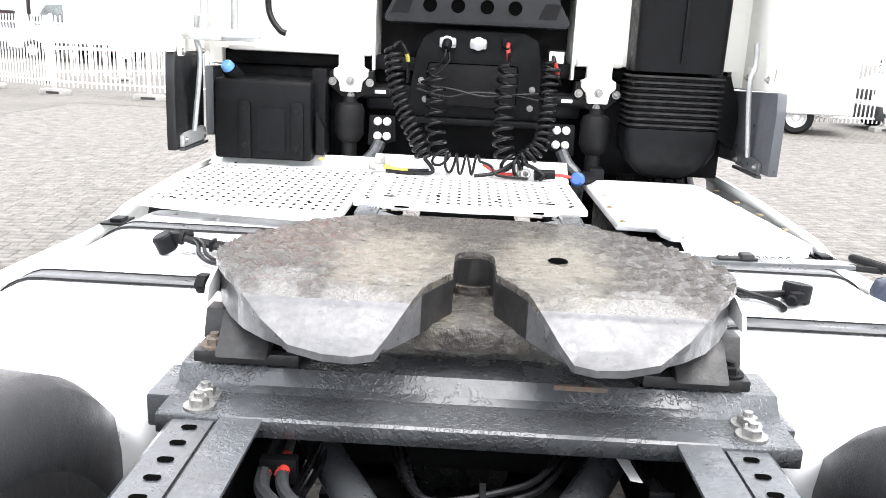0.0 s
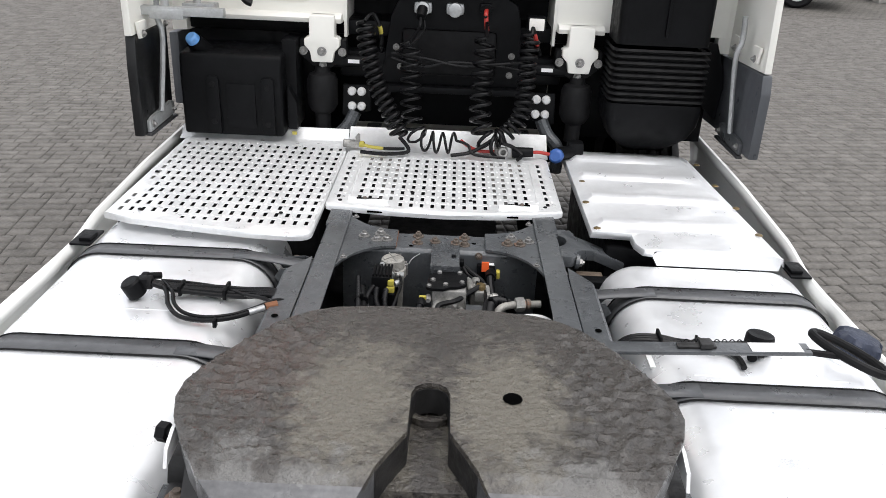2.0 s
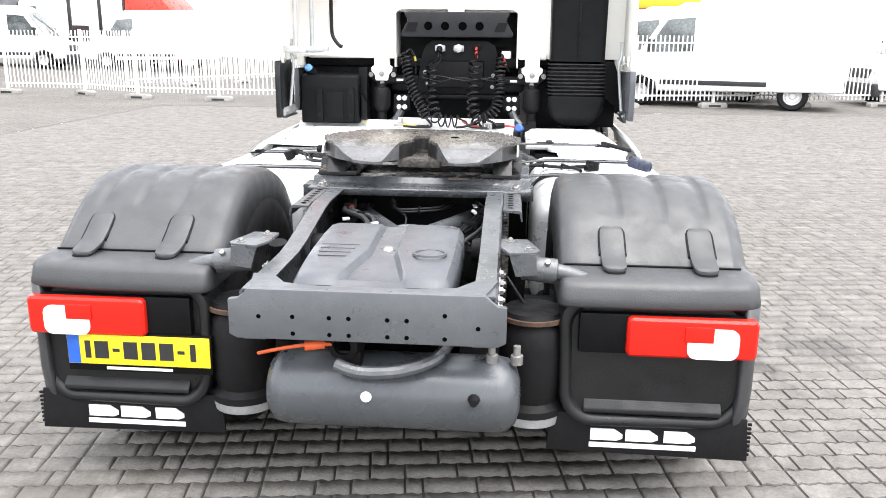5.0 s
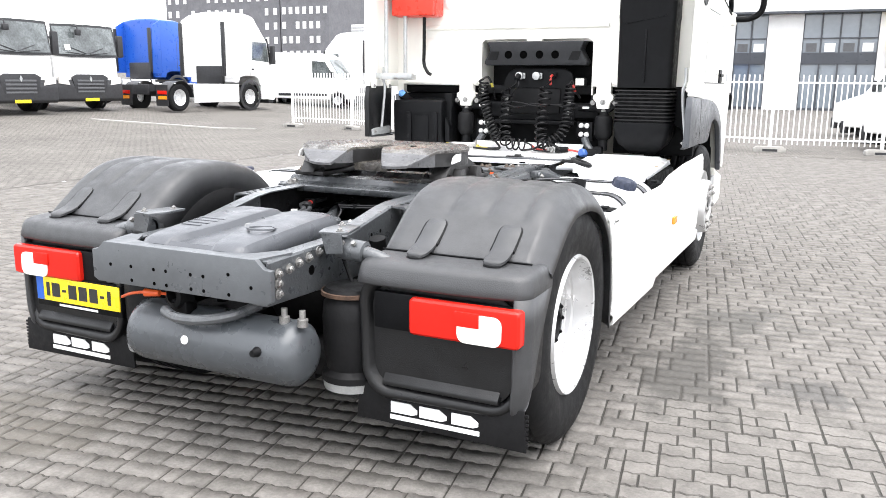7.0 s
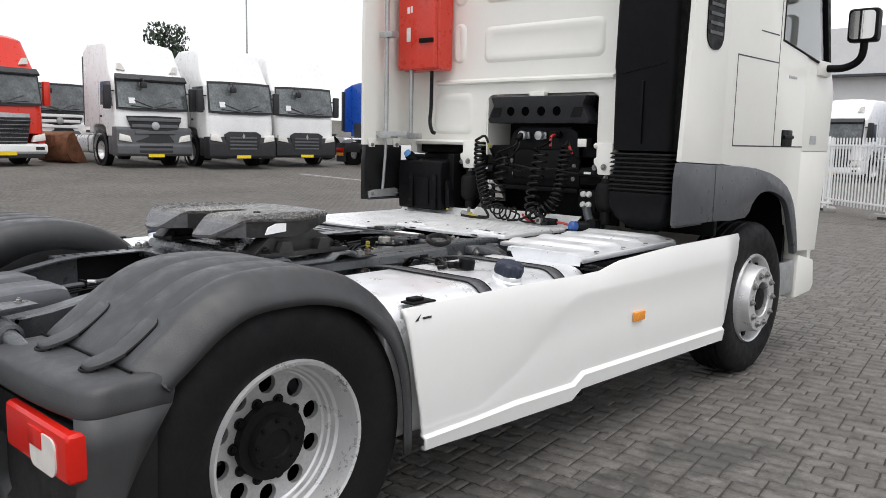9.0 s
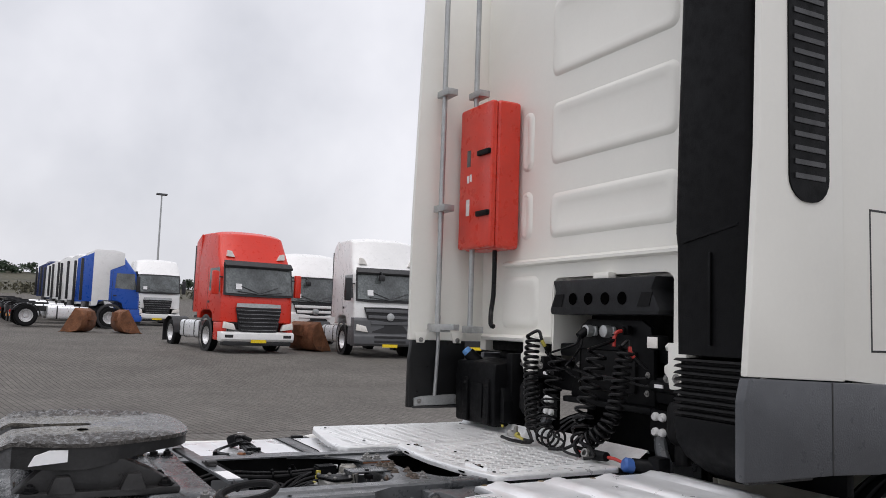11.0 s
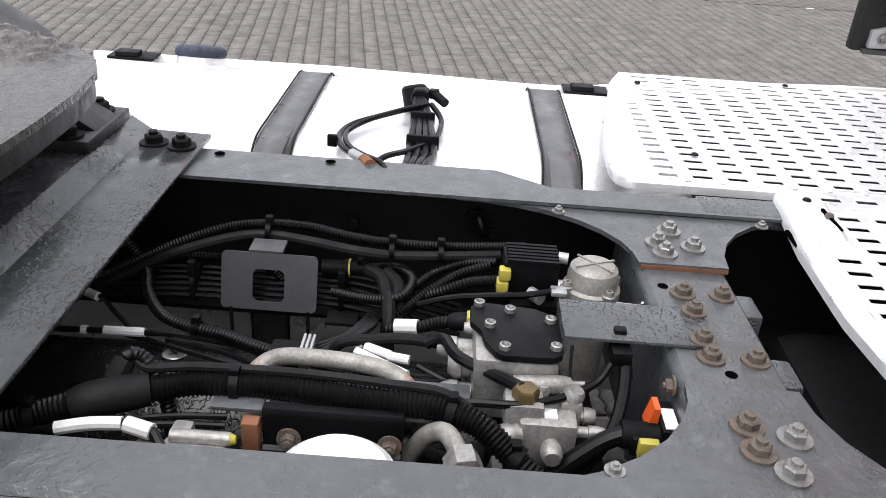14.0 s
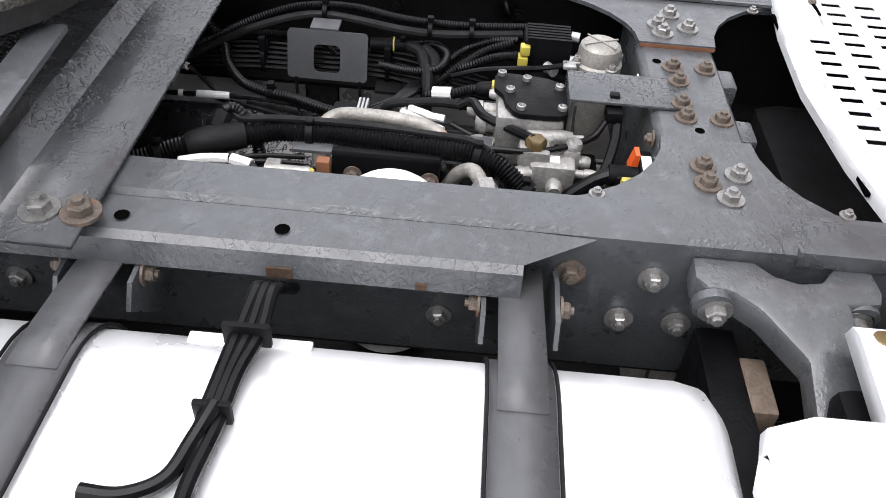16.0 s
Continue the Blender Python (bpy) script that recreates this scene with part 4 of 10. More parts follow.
# ---- rear mudguards ----
def mudguard(s):
    line = [(0.645, 0.36), (0.642, 0.52), (0.62, 0.68), (0.56, 0.83), (0.46, 0.945), (0.33, 1.03), (0.18, 1.075), (0.04, 1.085), (-0.08, 1.075), (-0.17, 1.043), (-0.25, 0.996), (-0.30, 0.958), (-0.36, 0.912), (-0.405, 0.877), (-0.418, 0.862)]
    line = [(y + 0.035 * min(max((y + 0.1) / 0.4, 0), 1), z) for y, z in line]
    pts = curve([(0, y, z) for y, z in line], 3)
    cross = [(0.60, -0.16), (0.602, -0.06), (0.612, -0.02), (0.64, 0.0), (0.68, 0.003), (0.72, 0.006), (0.765, 0.006), (0.785, 0.001), (0.80, -0.004), (0.815, -0.0055), (0.83, 0.003), (0.84, 0.006), (0.925, 0.006), (0.945, 0.001), (0.96, -0.004), (0.975, -0.0055), (0.99, 0.003), (1.0, 0.006), (1.07, 0.006), (1.09, 0.001), (1.105, -0.004), (1.12, -0.0055), (1.135, 0.003), (1.145, 0.006), (1.165, 0.006), (1.185, 0.001), (1.192, -0.002), (1.205, -0.008), (1.23, -0.034), (1.246, -0.054), (1.255, -0.066), (1.26, -0.08), (1.262, -0.105)]
    rings = []
    for i, p in enumerate(pts):
        a, c = pts[max(i - 1, 0)], pts[min(i + 1, len(pts) - 1)]
        d = (c - a).normalized()
        n = Vector((0, -d.z, d.y)) if d.y > 0 else Vector((0, d.z, -d.y))
        f = min(max((p.z - 0.955) / 0.05, 0), 1)
        # the three flutes of the crown run out above the latches
        h = min(max((p.z - 0.985) / 0.02, 0), 1)
        ring = []
        for x, o in cross:
            if 0.73 < x < 1.16:
                o = 0.006 * f + (o - 0.006) * h
            elif o > -0.007:
                o *= f
            ring.append((s * x, p.y + n.y * o, p.z + n.z * o))
        rings.append(ring)
    guard = thick(part("rear_mudguard", loft(rings), fender_plastic, truck, "dark grey grained plastic rear mudguard", smooth=45), 0.006)
    # lower shell behind the lid: a ledge, a rounded band and the outer corner, one skin round to the arch
    arch = [(0.93, -0.31), (0.87, -0.312), (0.82, -0.314), (0.76, -0.33), (0.70, -0.372), (0.62, -0.425), (0.52, -0.475), (0.44, -0.512), (0.33, -0.56)]

    def arch_y(z):
        for (z1, y1), (z0, y0) in zip(arch, arch[1:]):
            if z >= z0:
                return y0 + (y1 - y0) * min((z - z0) / (z1 - z0), 1)
        return arch[-1][1]

    def bow(x):
        return 0.032 * max(0.0, (abs(x) - 0.88) / 0.38) ** 2

    def contour(d, D, z, r):
        xo, yb, xi = 1.262 - d, -0.602 + D, 0.59 + d
        r = min(r, 0.9 * (arch_y(z) - yb))
        out = [(xo, min(arch_y(z), -0.3)), (xo, (arch_y(z) + yb + r) / 2)]
        out += [(xo - r + r * math.cos(a), yb + r - r * math.sin(a)) for a in (i * math.pi / 14 for i in range(8))]
        out += [(xo - r + (xi + 0.04 - xo + r) * i / 6, yb) for i in range(1, 6)]
        q = min(0.04, r)
        out += [(xi + q - q * math.sin(a), yb + q - q * math.cos(a)) for a in (i * math.pi / 8 for i in range(5))]
        out.append((xi, -0.315))
        k = 1 - min(D / 0.16, 1)
        return [(s * x, min(y + bow(x) * k, max(y, arch_y(z))), z) for x, y in out]

    rings = [contour(d, D, z, r) for d, D, z, r in ((0.05, 0.20, 0.857, 0.01), (0.035, 0.175, 0.858, 0.02), (0.024, 0.10, 0.854, 0.05), (0.017, 0.058, 0.849, 0.06), (0.012, 0.036, 0.844, 0.062), (0.008, 0.022, 0.836, 0.062), (0.005, 0.014, 0.824, 0.06), (0.002, 0.006, 0.795, 0.056), (0.0, 0.0, 0.772, 0.054), (0.003, 0.004, 0.763, 0.054), (0.006, 0.03, 0.759, 0.054))]
    thick(part("rear_shell", loft(rings), fender_plastic, guard, "dark plastic rear shell", smooth=60), 0.006)
    rings = []
    for z, d in ((0.768, 0.0), (0.68, 0.0), (0.60, 0.0), (0.52, 0.0), (0.46, 0.0), (0.42, 0.002), (0.385, 0.007), (0.358, 0.018), (0.342, 0.034), (0.336, 0.05)):
        xo, yb = 1.262 - d, -0.602 + d * 0.6
        r = min(0.052, 0.9 * (arch_y(z) - yb))
        ring = [(xo, arch_y(z)), (xo, (arch_y(z) + yb + r) / 2)] + [(xo - r + r * math.cos(a), yb + r - r * math.sin(a)) for a in (i * math.pi / 14 for i in range(8))]
        ring += [(xo - r - 0.004, yb + 0.003), (xo - r - 0.008, yb + 0.012), (xo - r - 0.011, -0.55)]
        rings.append([(s * x, min(y + bow(x), max(y, arch_y(z))), z) for x, y in ring])
    thick(part("shell_corner", loft(rings), fender_plastic, guard, smooth=60), 0.005)
    part("lid_seam", tube([(s * (0.615 + 0.6 * i / 8), -0.4205, 0.8615) for i in range(9)], 0.0035, 8), black_plastic, guard)
    # lamp panel with a recessed field and a step
    w0, w1 = 0.60, 1.252
    cx, cz, pw, ph = (w0 + w1) / 2, 0.5675, w1 - w0, 0.475

    def narrowed(u, v):
        """The panel draws in towards its foot."""
        return u * (1 - 0.075 * min(max(-v / (0.5 * ph), 0), 1) ** 1.5), v

    rings = []
    for k, y, r in ((0.0, -0.40, 0.08), (0.0, -0.572, 0.08), (0.003, -0.582, 0.077), (0.012, -0.586, 0.07), (0.028, -0.583, 0.058), (0.036, -0.574, 0.052), (0.046, -0.552, 0.05)):
        rings.append([(s * (cx + u), y + bow(cx + u), cz + v) for u, v in (narrowed(*q) for q in rounded(pw - 2 * k, ph - 2 * k, r + 0.03, 7))])
    panel = part("lamp_panel", loft(rings, closed_ring=True), panel_black, guard, "dark plastic lamp panel with rounded border", smooth=50)
    part("panel_field", prism([(s * (cx + u), cz + v) for u, v in (narrowed(*q) for q in rounded(pw - 0.088, ph - 0.088, 0.08, 7))], "y", -0.5535, -0.54), panel_black, panel, smooth=0)
    part("panel_step", prism([(-0.55, 0.425), (-0.556, 0.418), (-0.575, 0.395), (-0.576, 0.38), (-0.55, 0.372)], "x", s * (w0 + 0.095), s * (w1 - 0.095), bev=0.004), panel_black, panel)
    bm = B()
    box(min(s * 0.665, s * 1.21), max(s * 0.665, s * 1.21), -0.585, -0.55, 0.60, 0.742, 0.012, bm=bm)
    part("lamp_housing", bm, black_plastic, panel, "black lamp housing")
    lamp = part("tail_lamp", box(min(s * 0.82, s * 1.243), max(s * 0.82, s * 1.243), -0.612, -0.53, 0.60, 0.738, 0.022, 3), red_lens, guard, "red and white rear lamp")
    part("reverse_lens", prism([(s * (1.097 + u), 0.657 + v) for u, v in rounded(0.165, 0.105, 0.03, 4)], "y", -0.617, -0.606), white_lens, lamp, "clear reversing lens")
    part("brake_lens", box(min(s * 1.005, s * 1.097), max(s * 1.005, s * 1.097), -0.619, -0.607, 0.662, 0.715, 0.002), red_lens, lamp)
    # two lid latches: flat tongues let into the lid, their tips free over the ledge
    for x0 in (0.785, 1.09):
        ln2 = [(-0.285, 0.9695, 0.35), (-0.289, 0.967, 0.62), (-0.296, 0.962, 0.84), (-0.308, 0.953, 0.97), (-0.33, 0.9365, 1.0), (-0.36, 0.914, 1.0), (-0.395, 0.892, 0.99), (-0.43, 0.879, 0.97), (-0.465, 0.8715, 0.95), (-0.482, 0.868, 0.86), (-0.491, 0.865, 0.62), (-0.494, 0.863, 0.35)]
        for name, wd, up, dn, m, n in (("latch_groove", 0.048, 0.0042, 0.014, black_plastic, 7), ("lid_latch", 0.0425, 0.006, 0.006, fender_plastic, 12)):
            rings = []
            for y, z, k in ln2[:n]:
                q = wd * k
                rings.append([(s * (x0 + u), y, z + h) for u, h in ((-q, -dn), (-q, up - 0.0025), (-q + 0.004, up), (q - 0.004, up), (q, up - 0.0025), (q, -dn))])
            part(name, loft(rings, closed_ring=True, cap=True), m, guard, "rubbery dark lid latch" if name == "lid_latch" else "", smooth=40)
        part("latch_loop", tube(curve([(s * (x0 - 0.03), -0.47, 0.858), (s * (x0 - 0.028), -0.494, 0.856), (s * x0, -0.502, 0.855), (s * (x0 + 0.028), -0.494, 0.856), (s * (x0 + 0.03), -0.47, 0.858)], 4), 0.004, 6), black_plastic, guard)
    # flap with a plain white mark and line
    flap = part("mud_flap", prism([(s * 0.585, 0.37), (s * 1.25, 0.37), (s * 1.262, 0.215), (s * 0.575, 0.225)], "y", -0.56, -0.55, bev=0.003), rubber, guard, "black rubber mud flap")
    each("flap_tooth", [box(min(s * 1.254, s * 1.266), max(s * 1.254, s * 1.266), -0.559, -0.551, 0.235 + 0.016 * i, 0.244 + 0.016 * i) for i in range(8)], rubber, flap, smooth=0)
    marks = []
    for a, c in ((0.725, 0.835), (0.845, 0.955), (0.975, 1.08)):
        x0, x1 = (a, c) if s > 0 else (-(1.08 + 0.725 - a), -(1.08 + 0.725 - c))
        x0, x1 = min(x0, x1), max(x0, x1)
        marks.append(prism([(x0, 0.272), (x0, 0.315), (x1 - 0.03, 0.315), (x1, 0.295), (x1, 0.28), (x1 - 0.02, 0.272)], "y", -0.564, -0.560))
    marks.append(box(min(s * 0.722, s * 1.085), max(s * 0.722, s * 1.085), -0.564, -0.560, 0.245, 0.262))
    each("flap_mark", marks, white_ink, flap, "white painted bar", smooth=0)
    # arm that carries the guard
    bm = prism([(s * 0.398, -0.385), (s * 0.49, -0.38), (s * 0.53, -0.53), (s * 0.515, -0.555), (s * 0.425, -0.575), (s * 0.398, -0.50)], "z", 0.925, 0.935, bev=0.002)
    prism([(s * 0.425, 0.928), (s * 0.515, 0.928), (s * 0.52, 0.86), (s * 0.45, 0.85)], "y", -0.565, -0.556, bm=bm)
    brk = part("guard_bracket", bm, rail_grey, guard, "grey folded bracket plate")
    for x, y in ((0.43, -0.42), (0.49, -0.53)):
        bolt(brk, (s * x, y, 0.935), size=0.8)
    part("tube_clamp", lathe([(0.03, -0.06), (0.042, -0.058), (0.043, 0.055), (0.03, 0.06)], (s * 0.53, -0.505, 0.862), (s, 0, -0.1), 24), rail_grey, brk, "grey tube clamp")
    each("clamp_bolt", [lathe([(0, 0.012), (0.009, 0.012), (0.011, 0)], (s * x, -0.537, 0.893), (0, -0.7, 0.7), 8) for x in (0.505, 0.555)], bolt_steel, brk)
    part("guard_arm", tube(curve([(s * 0.48, -0.505, 0.867), (s * 0.60, -0.507, 0.855), (s * 0.68, -0.50, 0.83), (s * 0.76, -0.47, 0.79)], 5), 0.027, 14), rail_grey, guard, "grey tube arm")
    part("lamp_cable", tube(curve([(s * 0.42, -0.40, 0.80), (s * 0.50, -0.45, 0.70), (s * 0.58, -0.52, 0.66), (s * 0.64, -0.56, 0.68)], 6), 0.008, 8), hose_black, guard)
    return guard


for s in (1, -1):
    mudguard(s)
# number plate on the left guard, its characters as plain bars
npl = part("number_plate", box(-1.115, -0.60, -0.598, -0.592, 0.49, 0.60, 0.002), plate_yellow, truck, "yellow number plate with dark bars")
part("plate_field", box(-1.113, -1.07, -0.5995, -0.598, 0.492, 0.598), blue_ink, npl, "blue band", smooth=0)
bars = []
for x0, x1 in ((-1.05, -1.03), (-1.015, -0.965), (-0.95, -0.925), (-0.91, -0.86), (-0.845, -0.795), (-0.78, -0.73), (-0.715, -0.69), (-0.67, -0.65)):
    t = 0.032 if (x1 - x0) > 0.03 or x1 - x0 < 0.021 else 0.006
    bars.append(box(x0, x1, -0.5998, -0.598, 0.545 - t, 0.545 + t))
each("plate_bar", bars, black_ink, npl, smooth=0)
part("plate_holder", box(-1.12, -0.595, -0.592, -0.56, 0.462, 0.605, 0.004), black_plastic, npl, "black plate holder")
part("holder_bar", box(-0.98, -0.74, -0.594, -0.5915, 0.47, 0.48), white_ink, npl, "thin white bar", smooth=0)

# ---- air tank and tail fittings ----
prof = [(0, -0.44), (0.05, -0.438), (0.09, -0.425), (0.118, -0.395), (0.124, -0.36), (0.124, 0.36), (0.118, 0.395), (0.09, 0.425), (0.05, 0.438), (0, 0.44)]
prof = [(r, h * 0.94) for r, h in prof]
at = part("air_tank", lathe(prof, (0.062, -0.72, 0.50), (1, 0, 0), 40), tank_grey, truck, "grey cylindrical compressed air tank")
part("tank_badge", lathe([(0, 0.004), (0.016, 0.004), (0.018, 0)], (-0.008, -0.842, 0.525), (0, -1, 0.15), 16), white_ink, at)
for x in (0.38, 0.46):
    part("tank_fitting", lathe([(0, 0.06), (0.012, 0.06), (0.012, 0.03), (0.02, 0.028), (0.02, 0)], (x, -0.74, 0.615), (0, 0, 1), 12), bolt_steel, at)
part("tank_valve", lathe([(0, 0.03), (0.012, 0.03), (0.016, 0.01), (0.02, 0)], (0.33, -0.84, 0.53), (0, -1, 0), 10), dark_steel, at)
bm = lathe([(0.05, -0.03), (0.055, 0.03), (0.03, 0.035), (0.03, -0.035)], (-0.08, -0.78, 0.68), (0.2, 1, 0), 18, closed=True)
box(-0.11, -0.03, -0.80, -0.74, 0.60, 0.66, 0.008, bm=bm)
part("towing_eye", bm, dark_steel, truck, "dark steel towing eye")
part("red_cable", tube(curve([(-0.36, -0.80, 0.64), (-0.28, -0.83, 0.67), (-0.20, -0.83, 0.685), (-0.12, -0.80, 0.68)], 6), 0.006, 8), cable_orange, truck, "orange cable with plug")
part("red_plug", cyl((-0.20, -0.835, 0.685), (-0.14, -0.82, 0.685), 0.016, 0.012, 12), cable_orange, truck)
part("tank_pipe", tube(curve([(-0.10, -0.84, 0.63), (-0.02, -0.86, 0.615), (0.10, -0.85, 0.62), (0.20, -0.80, 0.64), (0.24, -0.7, 0.66)], 6), 0.02, 10), rail_grey, truck, "grey bent pipe")
for s in (1, -1):
    bm = lathe([(0.0, 0.29), (0.085, 0.29), (0.11, 0.26), (0.115, 0.2), (0.112, 0.06), (0.10, 0.0), (0.12, -0.02), (0.12, -0.045), (0, -0.05)], (s * 0.515, -0.49, 0.40), (0, 0, 1), 32)
    bag = part("air_spring", bm, rubber, truck, "black rubber air spring bellows")
    part("spring_cap", lathe([(0, 0.32), (0.10, 0.32), (0.115, 0.295), (0.1, 0.285)], (s * 0.515, -0.49, 0.40), (0, 0, 1), 28), dark_steel, bag)
    part("cap_rim", lathe([(0.112, 0.29), (0.119, 0.292), (0.119, 0.306), (0.112, 0.308)], (s * 0.515, -0.49, 0.40), (0, 0, 1), 28), spring_rust, bag, "rusty rim")
    part("spring_piston", lathe([(0.118, -0.046), (0.112, -0.08), (0, -0.085)], (s * 0.515, -0.49, 0.40), (0, 0, 1), 28), galvanised, bag)
    part("shock_absorber", tube([(s * 0.45, -0.1, 0.45), (s * 0.46, -0.2, 0.85)], 0.035, 14), dark_steel, truck)


# ---- fuel tanks ----
def fuel_tank(s, y0, y1, straps, cap_y, cap_x):
    x0, x1, z0, z1, r = 0.528, 1.20, 0.36, 0.915, 0.12
    prof = [(s * ((x0 + x1) / 2 + u), (z0 + z1) / 2 + v) for u, v in rounded(x1 - x0, z1 - z0, r, 8)]
    rings = []
    cx, cz = s * (x0 + x1) / 2, (z0 + z1) / 2
    for y, f in ((y0, 0.86), (y0 + 0.004, 0.94), (y0 + 0.02, 0.985), (y0 + 0.05, 1.0), (y1 - 0.05, 1.0), (y1 - 0.02, 0.985), (y1 - 0.004, 0.94), (y1, 0.86)):
        rings.append([(cx + (x - cx) * f, y, cz + (z - cz) * (1 - (1 - f) * (x1 - x0) / (z1 - z0))) for x, z in prof])
    tank = part("fuel_tank", loft(rings, closed_ring=True, cap=True), tank_alu, truck, "bare aluminium fuel tank", smooth=50)
    part("tank_seam", box(min(cx - 0.2, cx + 0.2), max(cx - 0.2, cx + 0.2), (y0 + y1) / 2 - 0.002, (y0 + y1) / 2 + 0.002, z1 - 0.0005, z1 + 0.0015), tank_alu, tank)
    for y in straps:
        pts = [(s * ((x0 + x1) / 2 + u), (z0 + z1) / 2 + v) for u, v in rounded(x1 - x0 + 0.012, z1 - z0 + 0.012, r + 0.006, 8)]
        band = loft([[(x, yy, z) for x, z in pts] for yy in (y - 0.036, y + 0.036)], closed_ring=True)
        st = thick(part("tank_strap", band, strap_mat, tank, "dark grey steel tank strap", smooth=50), 0.004)
        tail_bar = loft([[(s * x, yy, z) for yy in (y - 0.028, y + 0.028)] for x, z in ((0.66, 0.9235), (0.60, 0.9215), (0.53, 0.914), (0.47, 0.905), (0.41, 0.898))])
        thick(part("strap_end", tail_bar, strap_mat, st, "flat strap end to the rail", smooth=50), 0.005)
        edge = B()
        for yy in (y - 0.039, y + 0.039):
            tube([(x, yy, z + 0.0005) for x, z in pts], 0.0024, 6, edge, closed=True)
        part("strap_edging", edge, rubber, st)
        for dy in (-0.046, 0.046):
            part("strap_bracket", prism([(s * 0.397, 0.79), (s * 0.397, 0.89), (s * 0.44, 0.905), (s * 0.505, 0.90), (s * 0.525, 0.87), (s * 0.46, 0.80)], "y", y + dy - 0.003, y + dy + 0.003), rail_grey, st, "steel bracket ear")
        bolt(st, (s * 0.47, y + 0.05, 0.885), (0, 1, 0), 1.0, rusty=True)
        bolt(st, (s * 0.47, y - 0.05, 0.885), (0, -1, 0), 1.0, rusty=True)
    part("filler_neck", lathe([(0.07, -0.03), (0.068, 0.012), (0.062, 0.018), (0.060, 0.036), (0.055, 0.04)], (s * cap_x, cap_y, 0.895), (s * 0.25, 0, 1), 28), tank_alu, tank)
    rings = []
    flat = 1.0 if s > 0 else 0.5
    for r, h in ((0.03, 0.05 * flat), (0.048, 0.047 * flat), (0.056, 0.038 * flat), (0.06, 0.024 * flat), (0.061, 0.008 * flat), (0.06, -0.004)):
        lobe = (0.009 if 0.0 < h < 0.047 else 0.003) * flat
        rings.append([((r + lobe * max(-0.4, min(0.8, 1.8 * math.cos(6 * a)))) * math.cos(a), (r + lobe * max(-0.4, min(0.8, 1.8 * math.cos(6 * a)))) * math.sin(a), h) for a in [2 * math.pi * i / 60 for i in range(60)]])
    bm = loft(rings, closed_ring=True, cap=True)
    bmesh.ops.transform(bm, matrix=Matrix.Translation((s * (cap_x + 0.008), cap_y, 0.935)) @ Matrix.Rotation(s * 0.24, 4, "Y"), verts=bm.verts)
    part("tank_cap", bm, navy_cap, tank, "dark blue rubber tank cap")
    return tank


fuel_tank(1, 0.53, 1.885, (1.125, 1.652), 1.333, 1.115)
fuel_tank(-1, 0.53, 2.30, (1.208, 1.79), 0.91, 1.115)


# ---- side skirts ----
def skirt(s):
    def top(y):
        return float(np.interp(y, (0.58, 1.27, 1.75, 1.9, 2.08, 2.6, 3.48), (0.897, 0.903, 0.895, 0.897, 0.93, 0.955, 0.965)))

    rings = []
    ys = [0.585, 0.60, 0.75, 1.0, 1.25, 1.45, 1.6, 1.68, 1.76, 1.9, 1.95, 2.0, 2.05, 2.1, 2.2, 2.6, 3.0, 3.3, 3.48]
    for y in ys:
        t = top(y)
        b = 0.335 - 0.03 * max(0, (y - 0.7)) if y < 1.7 else 0.345
        if y > 1.85:
            b = 0.345 - 0.03 * (y - 1.8) / 1.6
        fwd = max(0.0, (y - 3.3) / 0.18)
        sweep = min(max((y - 1.0) / 0.75, 0), 1)
        sweep = sweep * sweep * (3 - 2 * sweep)
        zc = 0.46 + 0.33 * sweep
        o = [(1.214, t - 0.04), (1.217, t - 0.012), (1.224, t - 0.002), (1.234, t - 0.001), (1.244, t - 0.03), (1.253, max(t - 0.12, zc + 0.03)), (1.2545, zc + 0.012), (1.2495, zc - 0.012), (1.249, min(0.62, zc - 0.03)),
             (1.25, min(b + 0.12, zc - 0.045)), (1.243, min(b + 0.09, zc - 0.06)), (1.262, min(b + 0.075, zc - 0.07)), (1.25, b + 0.005), (1.225, b)]
        lean = [0.0, 0.0, 0.0, 0.0, 0.0, 0.03, 0.05, 0.06, 0.10, 0.16, 0.17, 0.175, 0.18, 0.18]
        back = max(0.0, 1 - (y - 0.585) / 0.3)
        rings.append([(s * x, y - fwd * d + back * 0.115 * min(max((0.90 - z) / 0.57, 0), 1), z) for (x, z), d in zip(o, lean)])
    sk = thick(part("side_skirt", loft(rings), skirt_paint, truck, "white painted side skirt panel", smooth=40), 0.012)
    mk = B()
    prism([(0.635, 0.845), (0.665, 0.87), (0.65, 0.845)], "x", min(s * 1.2475, s * 1.249), max(s * 1.2475, s * 1.249), bm=mk)
    box(min(s * 1.2475, s * 1.249), max(s * 1.2475, s * 1.249), 0.675, 0.72, 0.848, 0.856, bm=mk)
    part("sticker", mk, black_ink, sk, "small dark sticker", smooth=0)
    part("side_marker", box(min(s * 1.25, s * 1.268), max(s * 1.25, s * 1.268), 2.20, 2.305, 0.605, 0.655, 0.008), orange_lens, sk, "orange side marker lamp")
    for y in (0.70, 1.90):
        bm = box(min(s * 1.155, s * 1.225), max(s * 1.155, s * 1.225), y - 0.05, y + 0.07, top(y) + 0.0, top(y) + 0.008, 0.003)
        box(min(s * 1.16, s * 1.20), max(s * 1.16, s * 1.20), y - 0.03, y + 0.03, top(y) + 0.007, top(y) + 0.02, 0.004, bm=bm)
        part("skirt_latch", bm, black_plastic, sk, "black latch bracket")
    return sk


for s in (1, -1):
    skirt(s)


